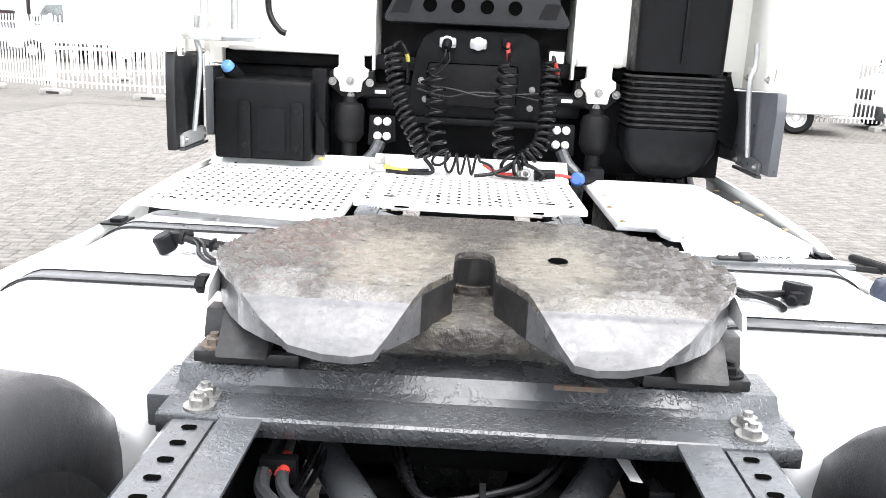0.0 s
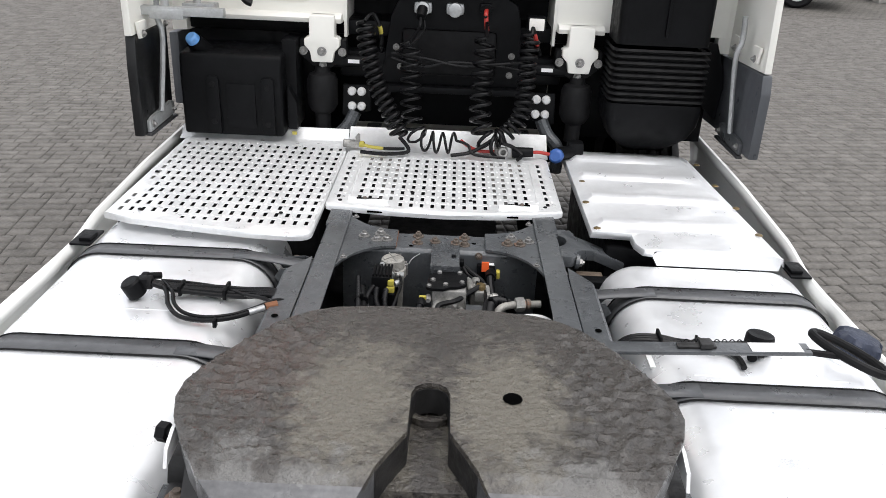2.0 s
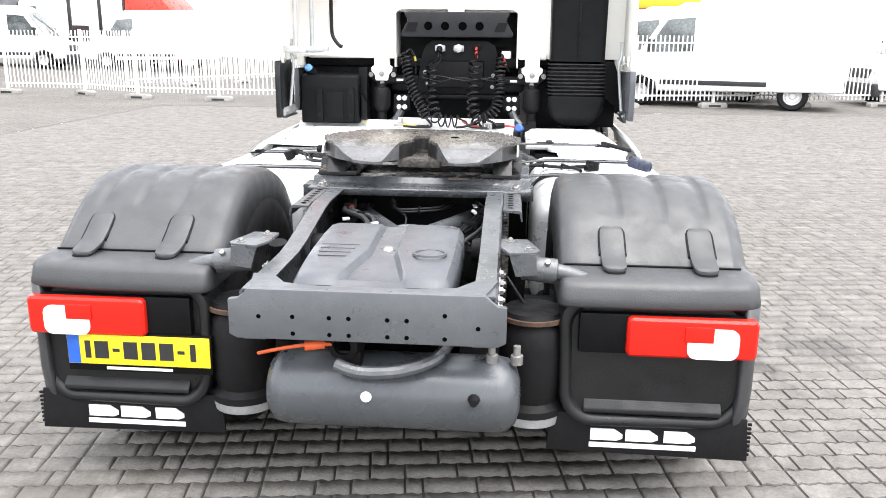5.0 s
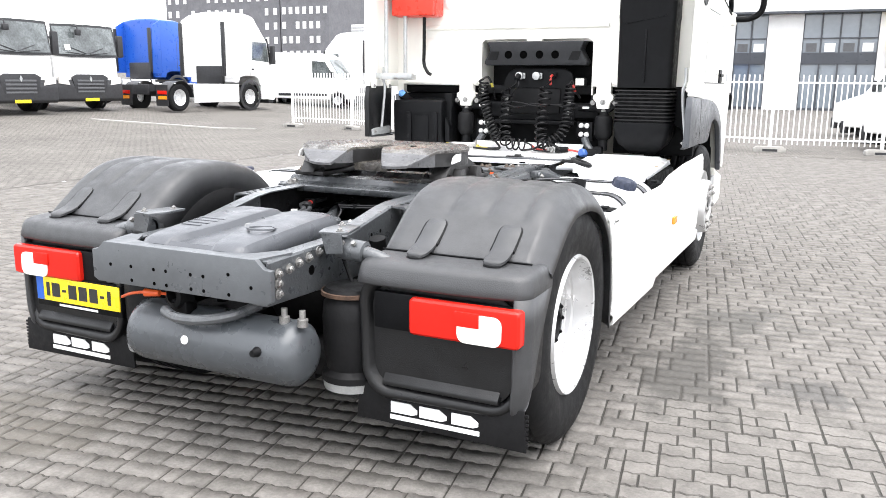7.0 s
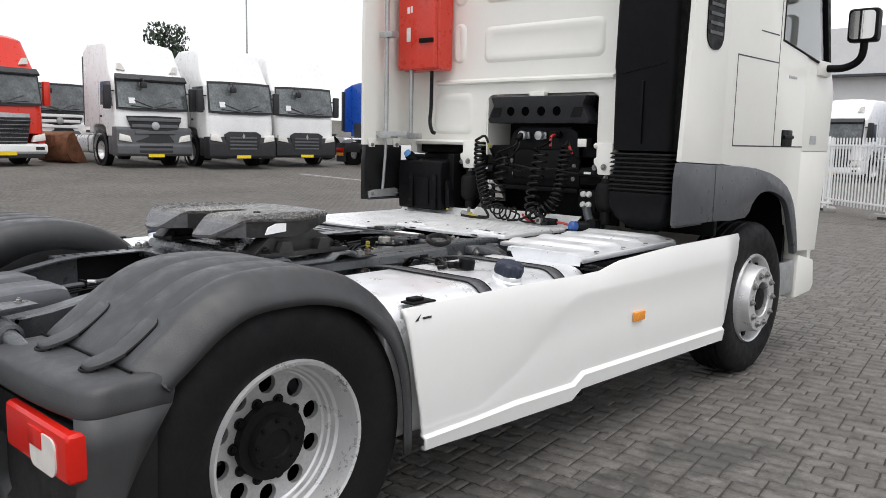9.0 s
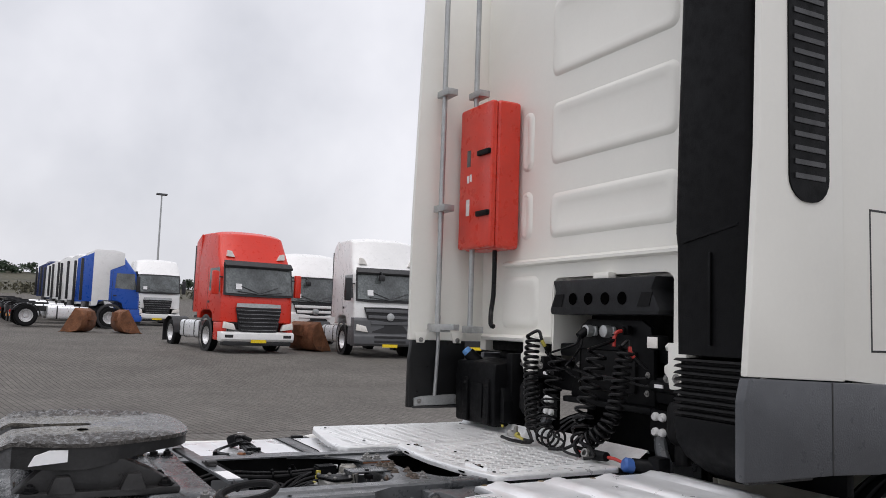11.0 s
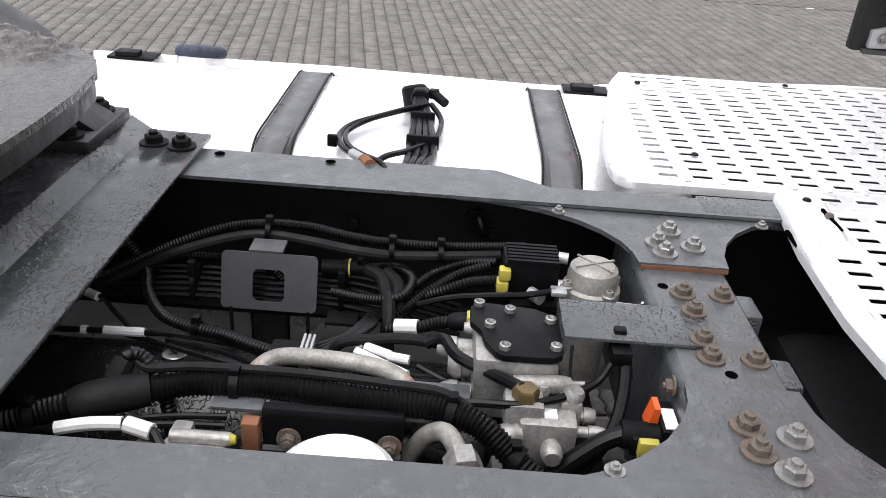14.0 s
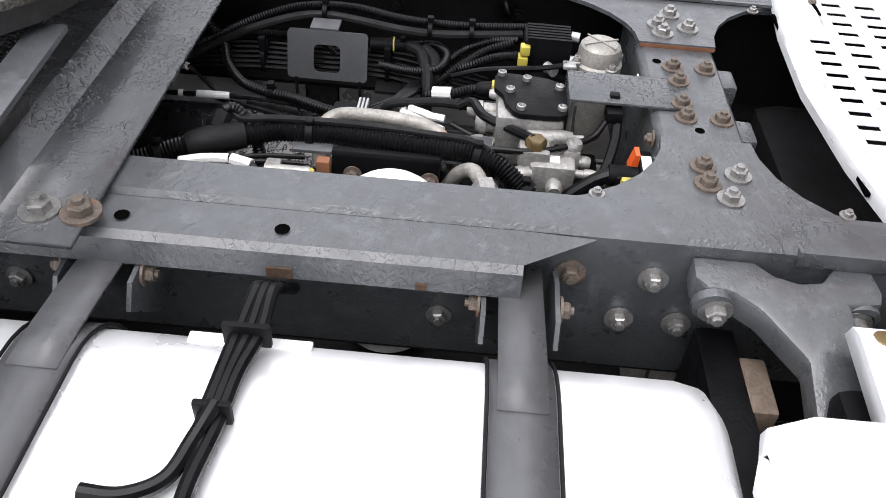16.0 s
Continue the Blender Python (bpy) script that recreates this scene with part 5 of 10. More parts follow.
# ---- tread plates behind the cab ----
def tread_plate(name, x0, x1, rear, y1, x_first, nx, y_first, ny, z, keep, label):
    """A sheet with real dished slots in straight rows, pressed dimples between them, and a rear edge of its own line.
    rear: the rear edge as (x, y) pairs; keep(x, y): whether a slot is punched there."""
    o = bmesh.new()
    y0 = min(y for x, y in rear)
    dxs, dys = 0.0385, 0.0645

    def at(x, y, dz=0.0):
        push = float(np.interp(x, [p[0] for p in rear], [p[1] for p in rear])) - y0
        return o.verts.new((x, y + push * min(max(1 - (y - y0) / 0.12, 0), 1), z + dz))

    def quad(*p):
        o.faces.new([at(*q) for q in p])

    xa, ya = x_first - dxs / 2, y_first - dys / 2
    xb, yb = xa + nx * dxs, ya + ny * dys
    dimples = []
    for i in range(nx):
        for j in range(ny):
            a, b, c, d = xa + i * dxs, xa + (i + 1) * dxs, ya + j * dys, ya + (j + 1) * dys
            mx, my = (a + b) / 2, (c + d) / 2
            if not keep(mx, my):
                quad((a, c), (b, c), (b, d), (a, d))
                continue
            dimples.append((b, d))
            rings = [[at(a, c), at(b, c), at(b, d), at(a, d)]]
            for e, dz in ((0.0065, 0.0), (0.0035, 0.0006), (0.0, -0.0008), (0.0, -0.0022)):
                rings.append([at(mx + sx * (0.0064 + e), my + sy * (0.0185 + e), dz) for sx, sy in ((-1, -1), (1, -1), (1, 1), (-1, 1))])
            for r0, r1 in zip(rings, rings[1:]):
                for k in range(4):
                    q = (k + 1) % 4
                    o.faces.new((r0[k], r0[q], r1[q], r1[k]))
    # plain margin, a rounded edge and a thin lip
    loops = []
    for (a, b, c, d), r, dz in (((xa, xb, ya, yb), 0.0001, 0.0), ((x0 + 0.01, x1 - 0.01, y0 + 0.01, y1 - 0.01), 0.025, 0.0), ((x0 + 0.003, x1 - 0.003, y0 + 0.003, y1 - 0.003), 0.031, -0.003), ((x0, x1, y0, y1), 0.034, -0.009), ((x0, x1, y0, y1), 0.034, -0.024)):
        line = []
        for cx, cy, start, far, n in ((b - r, c + r, -90, (b, d - r), 8), (b - r, d - r, 0, (a + r, d), 20), (a + r, d - r, 90, (a, c + r), 8), (a + r, c + r, 180, (b - r, c), 20)):
            line += [(cx + r * math.cos(radians(start + 18 * k)), cy + r * math.sin(radians(start + 18 * k))) for k in range(6)]
            px, py = line[-1]
            line += [(px + (far[0] - px) * k / n, py + (far[1] - py) * k / n) for k in range(1, n)]
        loops.append([at(x, y, dz) for x, y in line])
    for r0, r1 in zip(loops, loops[1:]):
        n = len(r0)
        for k in range(n):
            q = (k + 1) % n
            o.faces.new((r0[k], r0[q], r1[q], r1[k]))
    bmesh.ops.remove_doubles(o, verts=o.verts[:], dist=0.0002)
    plate = part(name, o, tread_alu, truck, label, smooth=25)
    dm = B()
    for x, y in dimples:
        vs = [dm.verts.new((x + 0.0065 * math.cos(a), y + 0.0065 * math.sin(a), z - 0.0005)) for a in (k * math.pi / 3 for k in range(6))]
        up = [dm.verts.new((x + 0.003 * math.cos(a), y + 0.003 * math.sin(a), z + 0.0028)) for a in (k * math.pi / 3 for k in range(6))]
        for k in range(6):
            dm.faces.new((vs[k], vs[(k + 1) % 6], up[(k + 1) % 6], up[k]))
        dm.faces.new(up)
    tagged(part("pressed_dimple", dm, tread_alu, plate, smooth=50), kind="stuff")
    return plate


DZ = 0.968
left = tread_plate("left_tread_plate", -1.155, -0.43, [(-1.155, 1.985), (-1.06, 1.945), (-0.83, 1.902), (-0.62, 1.868), (-0.49, 1.862), (-0.43, 1.873)], 2.90, -1.113, 18, 1.962, 14, DZ,
                   lambda x, y: (y > 1.99 or x > -0.91) and not (x < -1.08 and 2.2 < y < 2.3), "perforated aluminium tread plate")
mid = tread_plate("middle_tread_plate", -0.425, 0.435, [(-0.425, 2.140), (-0.34, 2.132), (-0.2, 2.112), (0.0, 2.102), (0.2, 2.116), (0.35, 2.142), (0.435, 2.165)], 2.80, -0.386, 21, 2.166, 9, DZ + 0.004,
                  lambda x, y: abs(abs(x) - 0.3475) > 0.02 and (y > 2.2 or abs(x) < 0.17), "perforated aluminium tread plate with a bowed edge")
for ob, pts in ((left, ((-1.115, 2.4), (-1.05, 2.85), (-0.56, 2.035), (-1.04, 2.01))), (mid, ((-0.375, 2.185), (0.372, 2.203), (-0.12, 2.30), (0.10, 2.235)))):
    for x, y in pts:
        part("plate_screw", lathe([(0, 0.004), (0.006, 0.0035), (0.008, 0)], (x, y, DZ + 0.004), (0, 0, 1), 10), dark_steel, ob)
for s in (1, -1):
    part("frame_bead", tube(curve([(s * 0.3475, 2.245, DZ + 0.004), (s * 0.3475, 2.5, DZ + 0.004), (s * 0.3475, 2.70, DZ + 0.004)], 2), 0.0045, 8), tread_alu, mid, "pressed bead")
    part("frame_bead", tube(curve([(s * 0.345, 2.196, DZ + 0.004), (s * 0.29, 2.190, DZ + 0.004), (s * 0.20, 2.177, DZ + 0.004)], 3), 0.012, 8), tread_alu, mid, "pressed bead")
    part("long_slot", box(min(s * 0.235, s * 0.315), max(s * 0.235, s * 0.315), 2.1835, 2.1885, DZ + 0.0125, DZ + 0.0172), hole_dark, mid, "dark long slot", smooth=0)
    part("slot_screw", lathe([(0, 0.006), (0.006, 0.005), (0.008, 0)], (s * 0.285, 2.1855, DZ + 0.016), (0, 0, 1), 10), rusty_bolt, mid, "rusty screw")
part("edge_slots", merge(box(-0.27, -0.16, 2.1145, 2.12, DZ - 0.012, DZ - 0.006), box(0.16, 0.27, 2.121, 2.127, DZ - 0.012, DZ - 0.006)), hole_dark, mid, smooth=0)
# upright flashings ahead of the plates
part("left_flashing", loft([[(x, y, z) for y, z in ((2.905, 0.955), (2.94, 0.965), (2.97, 1.0 + dz), (2.975, 0.98 + dz))] for x, dz in ((-1.19, 0.0), (-0.80, 0.0), (-0.72, 0.012), (-0.44, 0.012))]), tread_alu, truck, "bright aluminium flashing", smooth=40)
part("middle_flashing", loft([[(x, y, z) for y, z in ((2.80, 0.965), (2.86, 0.98), (2.94, 1.035), (2.95, 1.02))] for x in (-0.43, 0.44)]), tread_alu, truck, "bright aluminium flashing", smooth=40)
for s in (1, -1):
    part("deck_bracket", box(min(s * 0.33, s * 0.40), max(s * 0.33, s * 0.40), 2.0, 2.9, 0.93, 0.956, 0.004), chassis_grey, truck)
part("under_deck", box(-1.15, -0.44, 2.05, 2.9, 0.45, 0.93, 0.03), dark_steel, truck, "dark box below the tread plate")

# battery cover with pressed ribs
rings = []
outline, ribs = [], {}
for yc in (2.105, 2.365, 2.615, 2.85):
    for d, h in ((-0.045, 0.0), (-0.033, 0.010), (-0.014, 0.016), (0.014, 0.016), (0.033, 0.010), (0.045, 0.0)):
        outline.append(round(yc + d, 3))
        ribs[outline[-1]] = h
outline = sorted(outline + [1.888, 1.896, 1.95, 2.02, 2.029, 2.92, 2.955])
def inner_edge(y):
    if y < 2.025:
        return 0.70 if y < 1.89 else 0.67 if y < 1.90 else 0.65
    return 0.515 if y < 2.9 else 0.54
outline = [(y, inner_edge(y), 1.14 - 0.05 * max(0.0, y - 1.9)) for y in outline]
for y, a, c in outline:
    h = ribs.get(y, 0.0)
    m = (a + c) / 2
    rings.append([(a, y, 0.935), (a + 0.006, y, 0.955), (a + 0.025, y, 0.961), (a + 0.05, y, 0.962 + h), (m, y, 0.964 + h), (c - 0.07, y, 0.962 + h), (c - 0.04, y, 0.958), (c - 0.008, y, 0.948), (c, y, 0.92)])
clip_brass = mat("brass_clip", (0.15, 0.105, 0.045), 0.4, metal=0.5, var=0.3, scale=30, bump=0.2, stain=(0.09, 0.05, 0.02), stain_amount=0.3, stain_scale=60)
bc = thick(part("battery_cover", loft(rings), aluminium, truck, "ribbed bare aluminium battery box cover", smooth=28), 0.004)
for x, y in ((0.542, 2.058), (0.538, 2.312), (0.555, 2.55), (0.56, 2.83), (1.108, 2.062), (1.108, 2.32), (1.10, 2.57), (1.095, 2.84)):
    part("cover_clip", lathe([(0, 0.004), (0.011, 0.003), (0.014, 0.0)], (x, y, 0.96), (0, 0, 1), 14), clip_brass, bc, "brass coloured clip")
for x, y in ((0.75, 2.62), (0.86, 2.36), (0.98, 2.62)):
    part("pressed_emblem", lathe([(0.05, 0), (0.048, 0.003), (0.044, 0.003), (0.042, 0)], (x, y, 0.9635), (0, 0, 1), 24), aluminium, bc)
part("cover_lip", prism([(0.72, 0.905), (1.125, 0.905), (1.134, 0.948), (1.10, 0.9575), (1.07, 0.9615), (0.75, 0.9615), (0.715, 0.955), (0.70, 0.94)], "y", 1.8872, 1.890), aluminium, bc)
part("battery_box", box(0.57, 1.12, 2.01, 2.92, 0.42, 0.91, 0.02), black_plastic, truck, "black battery box")
# cast bracket between rail and battery box: two lobes that run together into an arm
arm = [(0.397, 1.87), (0.435, 1.868), (0.452, 1.882), (0.454, 1.91), (0.475, 1.945), (0.53, 1.997), (0.64, 2.0), (0.64, 2.064), (0.53, 2.066), (0.462, 2.056), (0.456, 2.095), (0.435, 2.102), (0.397, 2.10), (0.397, 2.05), (0.424, 2.03), (0.43, 2.0), (0.42, 1.97), (0.397, 1.95)]
bm = prism(arm, "z", 0.892, 0.932, bev=0.006)
for v in bm.verts:
    v.co.z -= 0.42 * max(0.0, v.co.x - 0.455)
for yl in (1.893, 2.075):
    bm = lathe([(0.026, 0.0), (0.026, 0.012), (0.018, 0.014), (0.018, 0.0)], (0.448, yl, 0.905), (1, 0, -0.15), 18, bm)
cbk = part("cast_bracket", bm, rail_grey, truck, "grey cast forked bracket with rust", smooth=40)
for y in (1.897, 2.07):
    bolt(cbk, (0.458, y, 0.900), (1, 0, -0.1), 1.2)
part("battery_bulkhead", box(0.42, 1.14, 1.895, 1.95, 0.25, 0.83, 0.01), black_plastic, truck, "black panel before the battery box")
part("steel_stay", box(0.47, 0.56, 1.945, 1.98, 0.75, 0.83, 0.006), cap_rust, truck, "rusty steel stay")

# ---- cab ----
CB = 3.08           # back wall
cab = part("cab", box(-1.20, -0.475, CB - 0.004, CB + 0.056, 1.47, 3.75), white_paint, truck, "cream white truck cab", smooth=0)
part("back_panel", box(0.455, 1.20, CB - 0.004, CB + 0.056, 1.47, 3.75), white_paint, cab, smooth=0)
part("back_panel", box(-0.475, 0.455, CB - 0.004, CB + 0.056, 1.82, 3.75), white_paint, cab, smooth=0)
part("recess_frame", box(-0.475, -0.462, CB, CB + 0.28, 1.40, 1.82), white_paint, cab, smooth=0)
part("recess_frame", box(0.442, 0.455, CB, CB + 0.28, 1.40, 1.82), white_paint, cab, smooth=0)
part("recess_frame", box(-0.475, 0.455, CB + 0.0565, CB + 0.28, 1.805, 1.82), white_paint, cab, smooth=0)


def pressed_panel(x0, x1, z0, z1):
    """A shallow raised field on the back wall with rounded corners."""
    w, h, cx, cz = x1 - x0, z1 - z0, (x0 + x1) / 2, (z0 + z1) / 2
    rings = []
    for k, d in ((0.0, 0.0), (0.012, 0.010), (0.03, 0.0155), (0.06, 0.006)):
        rings.append([(cx + u, CB - 0.003 - d, cz + v) for u, v in rounded(w - 2 * k, h - 2 * k, 0.05, 5)])
    bm = loft(rings, closed_ring=True)
    bm.verts.ensure_lookup_table()
    n = len(rings[0])
    bm.faces.new([bm.verts[i] for i in range(len(bm.verts) - n, len(bm.verts))])
    return bm


for x0, x1, z0, z1 in ((-0.51, 0.475, 2.04, 2.29), (-0.51, 0.475, 2.45, 2.80), (-0.51, 0.475, 2.95, 3.4), (-0.80, -0.68, 2.05, 2.33), (-0.80, -0.68, 2.45, 2.80), (-0.98, -0.60, 1.54, 1.84)):
    part("pressed_panel", pressed_panel(x0, x1, z0, z1), white_paint, cab, smooth=60)
part("wall_ledge", prism([(CB - 0.005, 1.935), (CB - 0.035, 1.92), (CB - 0.035, 1.905), (CB - 0.005, 1.895)], "x", -0.95, 0.56), white_paint, cab)
part("lower_lip", prism([(CB + 0.02, 1.50), (CB - 0.05, 1.50), (CB - 0.07, 1.485), (CB - 0.06, 1.465), (CB + 0.02, 1.46)], "x", -1.12, -0.48, bev=0.004), white_paint, cab)
part("lower_lip", prism([(CB + 0.02, 1.50), (CB - 0.05, 1.50), (CB - 0.07, 1.485), (CB - 0.06, 1.465), (CB + 0.02, 1.46)], "x", 0.46, 0.66, bev=0.004), white_paint, cab)
for e, sgn in ((-0.475, 1), (0.455, -1)):
    corner = [(e, 1.822)] + [(e + sgn * (0.07 - 0.07 * math.cos(radians(a))), 1.752 + 0.07 * math.sin(radians(a))) for a in range(0, 91, 15)]
    part("recess_corner", prism(corner, "y", CB - 0.0038, CB + 0.0555), white_paint, cab, smooth=0)
part("recess_wall", box(-0.49, 0.47, CB + 0.26, CB + 0.28, 0.95, 1.83), black_plastic, cab, "dark recess behind the hoses", smooth=0)
part("cab_floor", box(-1.18, 1.18, CB + 0.05, 5.1, 1.40, 1.47, 0.02), black_plastic, cab, "dark cab underside")


# cab sides, doors and front
def cab_side(s):
    def slab(pts, a, c, bev=0.0):
        return prism(pts, "x", min(s * a, s * c), max(s * a, s * c), bev)
    # side wall with a window opening made of pieces round it
    wall = [(CB, 1.40), (3.42, 1.372), (3.87, 1.324), (4.17, 1.229), (4.32, 1.104), (4.45, 0.78), (4.45, 2.12), (3.98, 2.18), (3.98, 2.85), (4.72, 2.85), (4.55, 3.6), (CB, 3.75)]
    sw = part("side_wall", slab(wall, 1.17, 1.235, 0.004), white_paint, cab, "cream white cab side", smooth=30)
    front = [(4.45, 1.47), (5.02, 1.47), (5.05, 1.90), (4.97, 2.05), (4.45, 2.12)]
    part("door_front", slab(front, 1.16, 1.228, 0.004), white_paint, sw, smooth=30)
    part("a_pillar", slab([(4.97, 2.05), (5.03, 2.0), (4.80, 2.85), (4.72, 2.85)], 1.12, 1.21, 0.004), black_plastic, sw)
    part("side_window", slab([(3.98, 2.17), (4.97, 2.05), (4.73, 2.85), (3.98, 2.85)], 1.18, 1.19), clear_glass, sw, "clear side window", smooth=0).visible_shadow = False
    bm = B()
    for a, c in (((3.97, 2.18), (4.97, 2.055)), ((3.98, 2.18), (3.98, 2.85))):
        tube([(s * 1.232, *a), (s * 1.232, *c)], 0.009, 6, bm)
    part("window_seal", bm, rubber, sw)
    # door lines
    bm = B()
    for y0, z0, y1, z1 in ((3.93, 1.50, 3.93, 3.1), (3.30, 1.50, 3.30, 2.03), (3.30, 2.03, 3.93, 2.03), (3.30, 1.50, 4.45, 1.50), (3.62, 2.20, 3.90, 2.20)):
        box(min(s * 1.2352, s * 1.2362), max(s * 1.2352, s * 1.2362), min(y0, y1) - 0.004, max(y0, y1) + 0.004, min(z0, z1) - 0.004, max(z0, z1) + 0.004, bm=bm)
    part("panel_gap", bm, black_ink, sw, "dark panel gaps", smooth=0)
    handle = part("door_handle", box(min(s * 1.225, s * 1.245), max(s * 1.225, s * 1.245), 4.06, 4.24, 1.50, 1.61, 0.012), black_plastic, sw, "black door handle")
    part("handle_grip", box(min(s * 1.24, s * 1.258), max(s * 1.24, s * 1.258), 4.07, 4.23, 1.55, 1.575, 0.006), black_plastic, handle)
    part("model_badge", box(min(s * 1.235, s * 1.238), max(s * 1.235, s * 1.238), 4.12, 4.26, 1.95, 1.965), galvanised, sw, "small silver badge", smooth=0)
    part("door_badge", box(min(s * 1.229, s * 1.231), max(s * 1.229, s * 1.231), 4.62, 4.74, 1.52, 1.58), galvanised, sw, "silver badge", smooth=0)
    # rear wing that closes the gap to the trailer
    wing = [(2.62, 1.408), (3.12, 1.39), (3.12, 3.7), (2.72, 3.6), (2.68, 2.2), (2.645, 1.7)] if s > 0 else [(2.58, 1.45), (3.12, 1.45), (3.12, 3.7), (2.62, 3.6), (2.58, 2.2)]
    part("side_fairing", slab(wing, 1.225, 1.255, 0.008), white_paint, cab, "cream white side fairing")
    part("side_grille", prism([(2.93 + u, 2.50 + v) for u, v in rounded(0.21, 0.96, 0.09, 5)], "x", min(s * 1.2555, s * 1.262), max(s * 1.2555, s * 1.262)), black_plastic, sw, "black ventilation grille")
    each("grille_slat", [box(min(s * 1.262, s * 1.266), max(s * 1.262, s * 1.266), 2.85, 3.01, 2.10 + 0.05 * i, 2.118 + 0.05 * i) for i in range(17)], fender_plastic, sw, smooth=0)
    # lower flap and the arch over the front wheel
    arch = [(3.50, 1.06), (3.56, 1.09), (3.60, 1.14), (3.66, 1.18), (3.72, 1.203), (3.80, 1.212), (3.88, 1.210), (3.97, 1.197), (4.06, 1.175), (4.12, 1.155), (4.18, 1.12), (4.23, 1.07), (4.275, 1.00), (4.33, 0.90), (4.37, 0.82), (4.393, 0.755)]
    arch += [(4.46, 0.755), (4.42, 0.90), (4.37, 1.02), (4.32, 1.11), (4.25, 1.18), (4.17, 1.235), (4.03, 1.29), (3.87, 1.33), (3.65, 1.362)]
    low = [(2.585, 1.05), (2.95, 1.055), (2.965, 1.45), (2.60, 1.45), (2.585, 1.34)]
    if s > 0:
        low = [(2.60, 1.065), (3.05, 1.065), (3.30, 1.055)] + arch + [(3.42, 1.378), (3.02, 1.39), (2.62, 1.405), (2.60, 1.33)]
    fl = part("wing_flap", slab(low, 1.22, 1.262, 0.01), grey_plastic if s > 0 else panel_black, cab, "dark grey plastic lower fairing")
    if s > 0:
        part("flap_seam", box(1.262, 1.2635, 3.035, 3.041, 1.068, 1.388), black_ink, fl, smooth=0)
    else:
        low2 = [(3.1, 1.06), (3.30, 1.055)] + arch + [(3.42, 1.378), (3.1, 1.385)]
        part("arch_trim", slab(low2, 1.22, 1.262, 0.01), grey_plastic, cab)
    # stays on the flap
    y0 = 2.62 if s < 0 else 2.675
    part("flap_stay", tube(curve([(s * 1.175, y0 + 0.13, 1.60), (s * 1.18, y0 + 0.13, 1.50), (s * 1.165, y0 + 0.125, 1.42), (s * 1.20, y0 + 0.13, 1.12)], 5), 0.011, 10), galvanised, fl, "bare steel stay")
    part("flap_foot", prism([(y0, 1.062), (y0 + 0.295, 1.068), (y0 + 0.30, 1.115), (y0 + 0.27, 1.128), (y0 + 0.04, 1.118), (y0, 1.108)], "x", min(s * 1.203, s * 1.2195), max(s * 1.203, s * 1.2195), bev=0.003), galvanised if s < 0 else rail_grey, fl, "galvanised foot bar along the flap")
    part("flap_rim", box(min(s * 1.196, s * 1.2205), max(s * 1.196, s * 1.2205), y0 - 0.01, y0 + 0.31, 1.048, 1.06, 0.003), fender_plastic, fl)
    for dy in (0.03, 0.28):
        part("fairing_tab", prism([(y0 + dy - 0.04, 1.50), (y0 + dy + 0.04, 1.50), (y0 + dy + 0.025, 1.435), (y0 + dy - 0.025, 1.435)], "x", min(s * 1.207, s * 1.2195), max(s * 1.207, s * 1.2195), bev=0.003), white_paint, fl, "cream white tab")
        bolt(fl, (s * 1.2065, y0 + dy, 1.452), (-s, 0, 0), 0.8)
        bolt(fl, (s * 1.2025, y0 + dy, 1.09), (-s, 0, 0), 0.8)
    # step panel ahead of the wheel
    bm = slab([(4.45, 0.765), (4.93, 0.735), (4.98, 1.08), (5.05, 1.47), (4.45, 1.47)], 1.16, 1.225, 0.01)
    part("lower_door", bm, white_paint, cab, "white lower door panel")
    bm = slab([(4.60, 0.405), (4.93, 0.42), (4.99, 0.46), (4.95, 0.66), (4.62, 0.725)], 1.08, 1.215, 0.015)
    st = part("step_panel", bm, white_paint, cab, "white step panel")
    part("step_well", box(min(s * 1.10, s * 1.20), max(s * 1.10, s * 1.20), 4.30, 4.60, 0.45, 0.69, 0.01), galvanised, st)
    # mirror
    mb = part("mirror_arm", tube(curve([(s * 1.20, 4.76, 2.06), (s * 1.36, 4.80, 2.06), (s * 1.46, 4.81, 2.12), (s * 1.48, 4.81, 2.24)], 6), 0.026, 12), black_plastic, cab, "black mirror arm")
    part("mirror_base", box(min(s * 1.18, s * 1.26), max(s * 1.18, s * 1.26), 4.66, 4.88, 2.0, 2.11, 0.025), white_paint, mb)
    hs = part("mirror_housing", box(min(s * 1.37, s * 1.57), max(s * 1.37, s * 1.57), 4.76, 4.87, 2.23, 2.46, 0.035, 3), black_plastic, mb, "black mirror housing")
    part("mirror_glass", prism([(s * 1.47 + u, 2.345 + v) for u, v in rounded(0.165, 0.19, 0.03, 4)], "y", 4.754, 4.759), mirror_mat, hs, "mirror glass")
    part("upper_mirror", box(min(s * 1.38, s * 1.58), max(s * 1.38, s * 1.58), 4.77, 4.87, 2.54, 2.87, 0.035, 3), black_plastic, mb, "black upper mirror")
    return sw


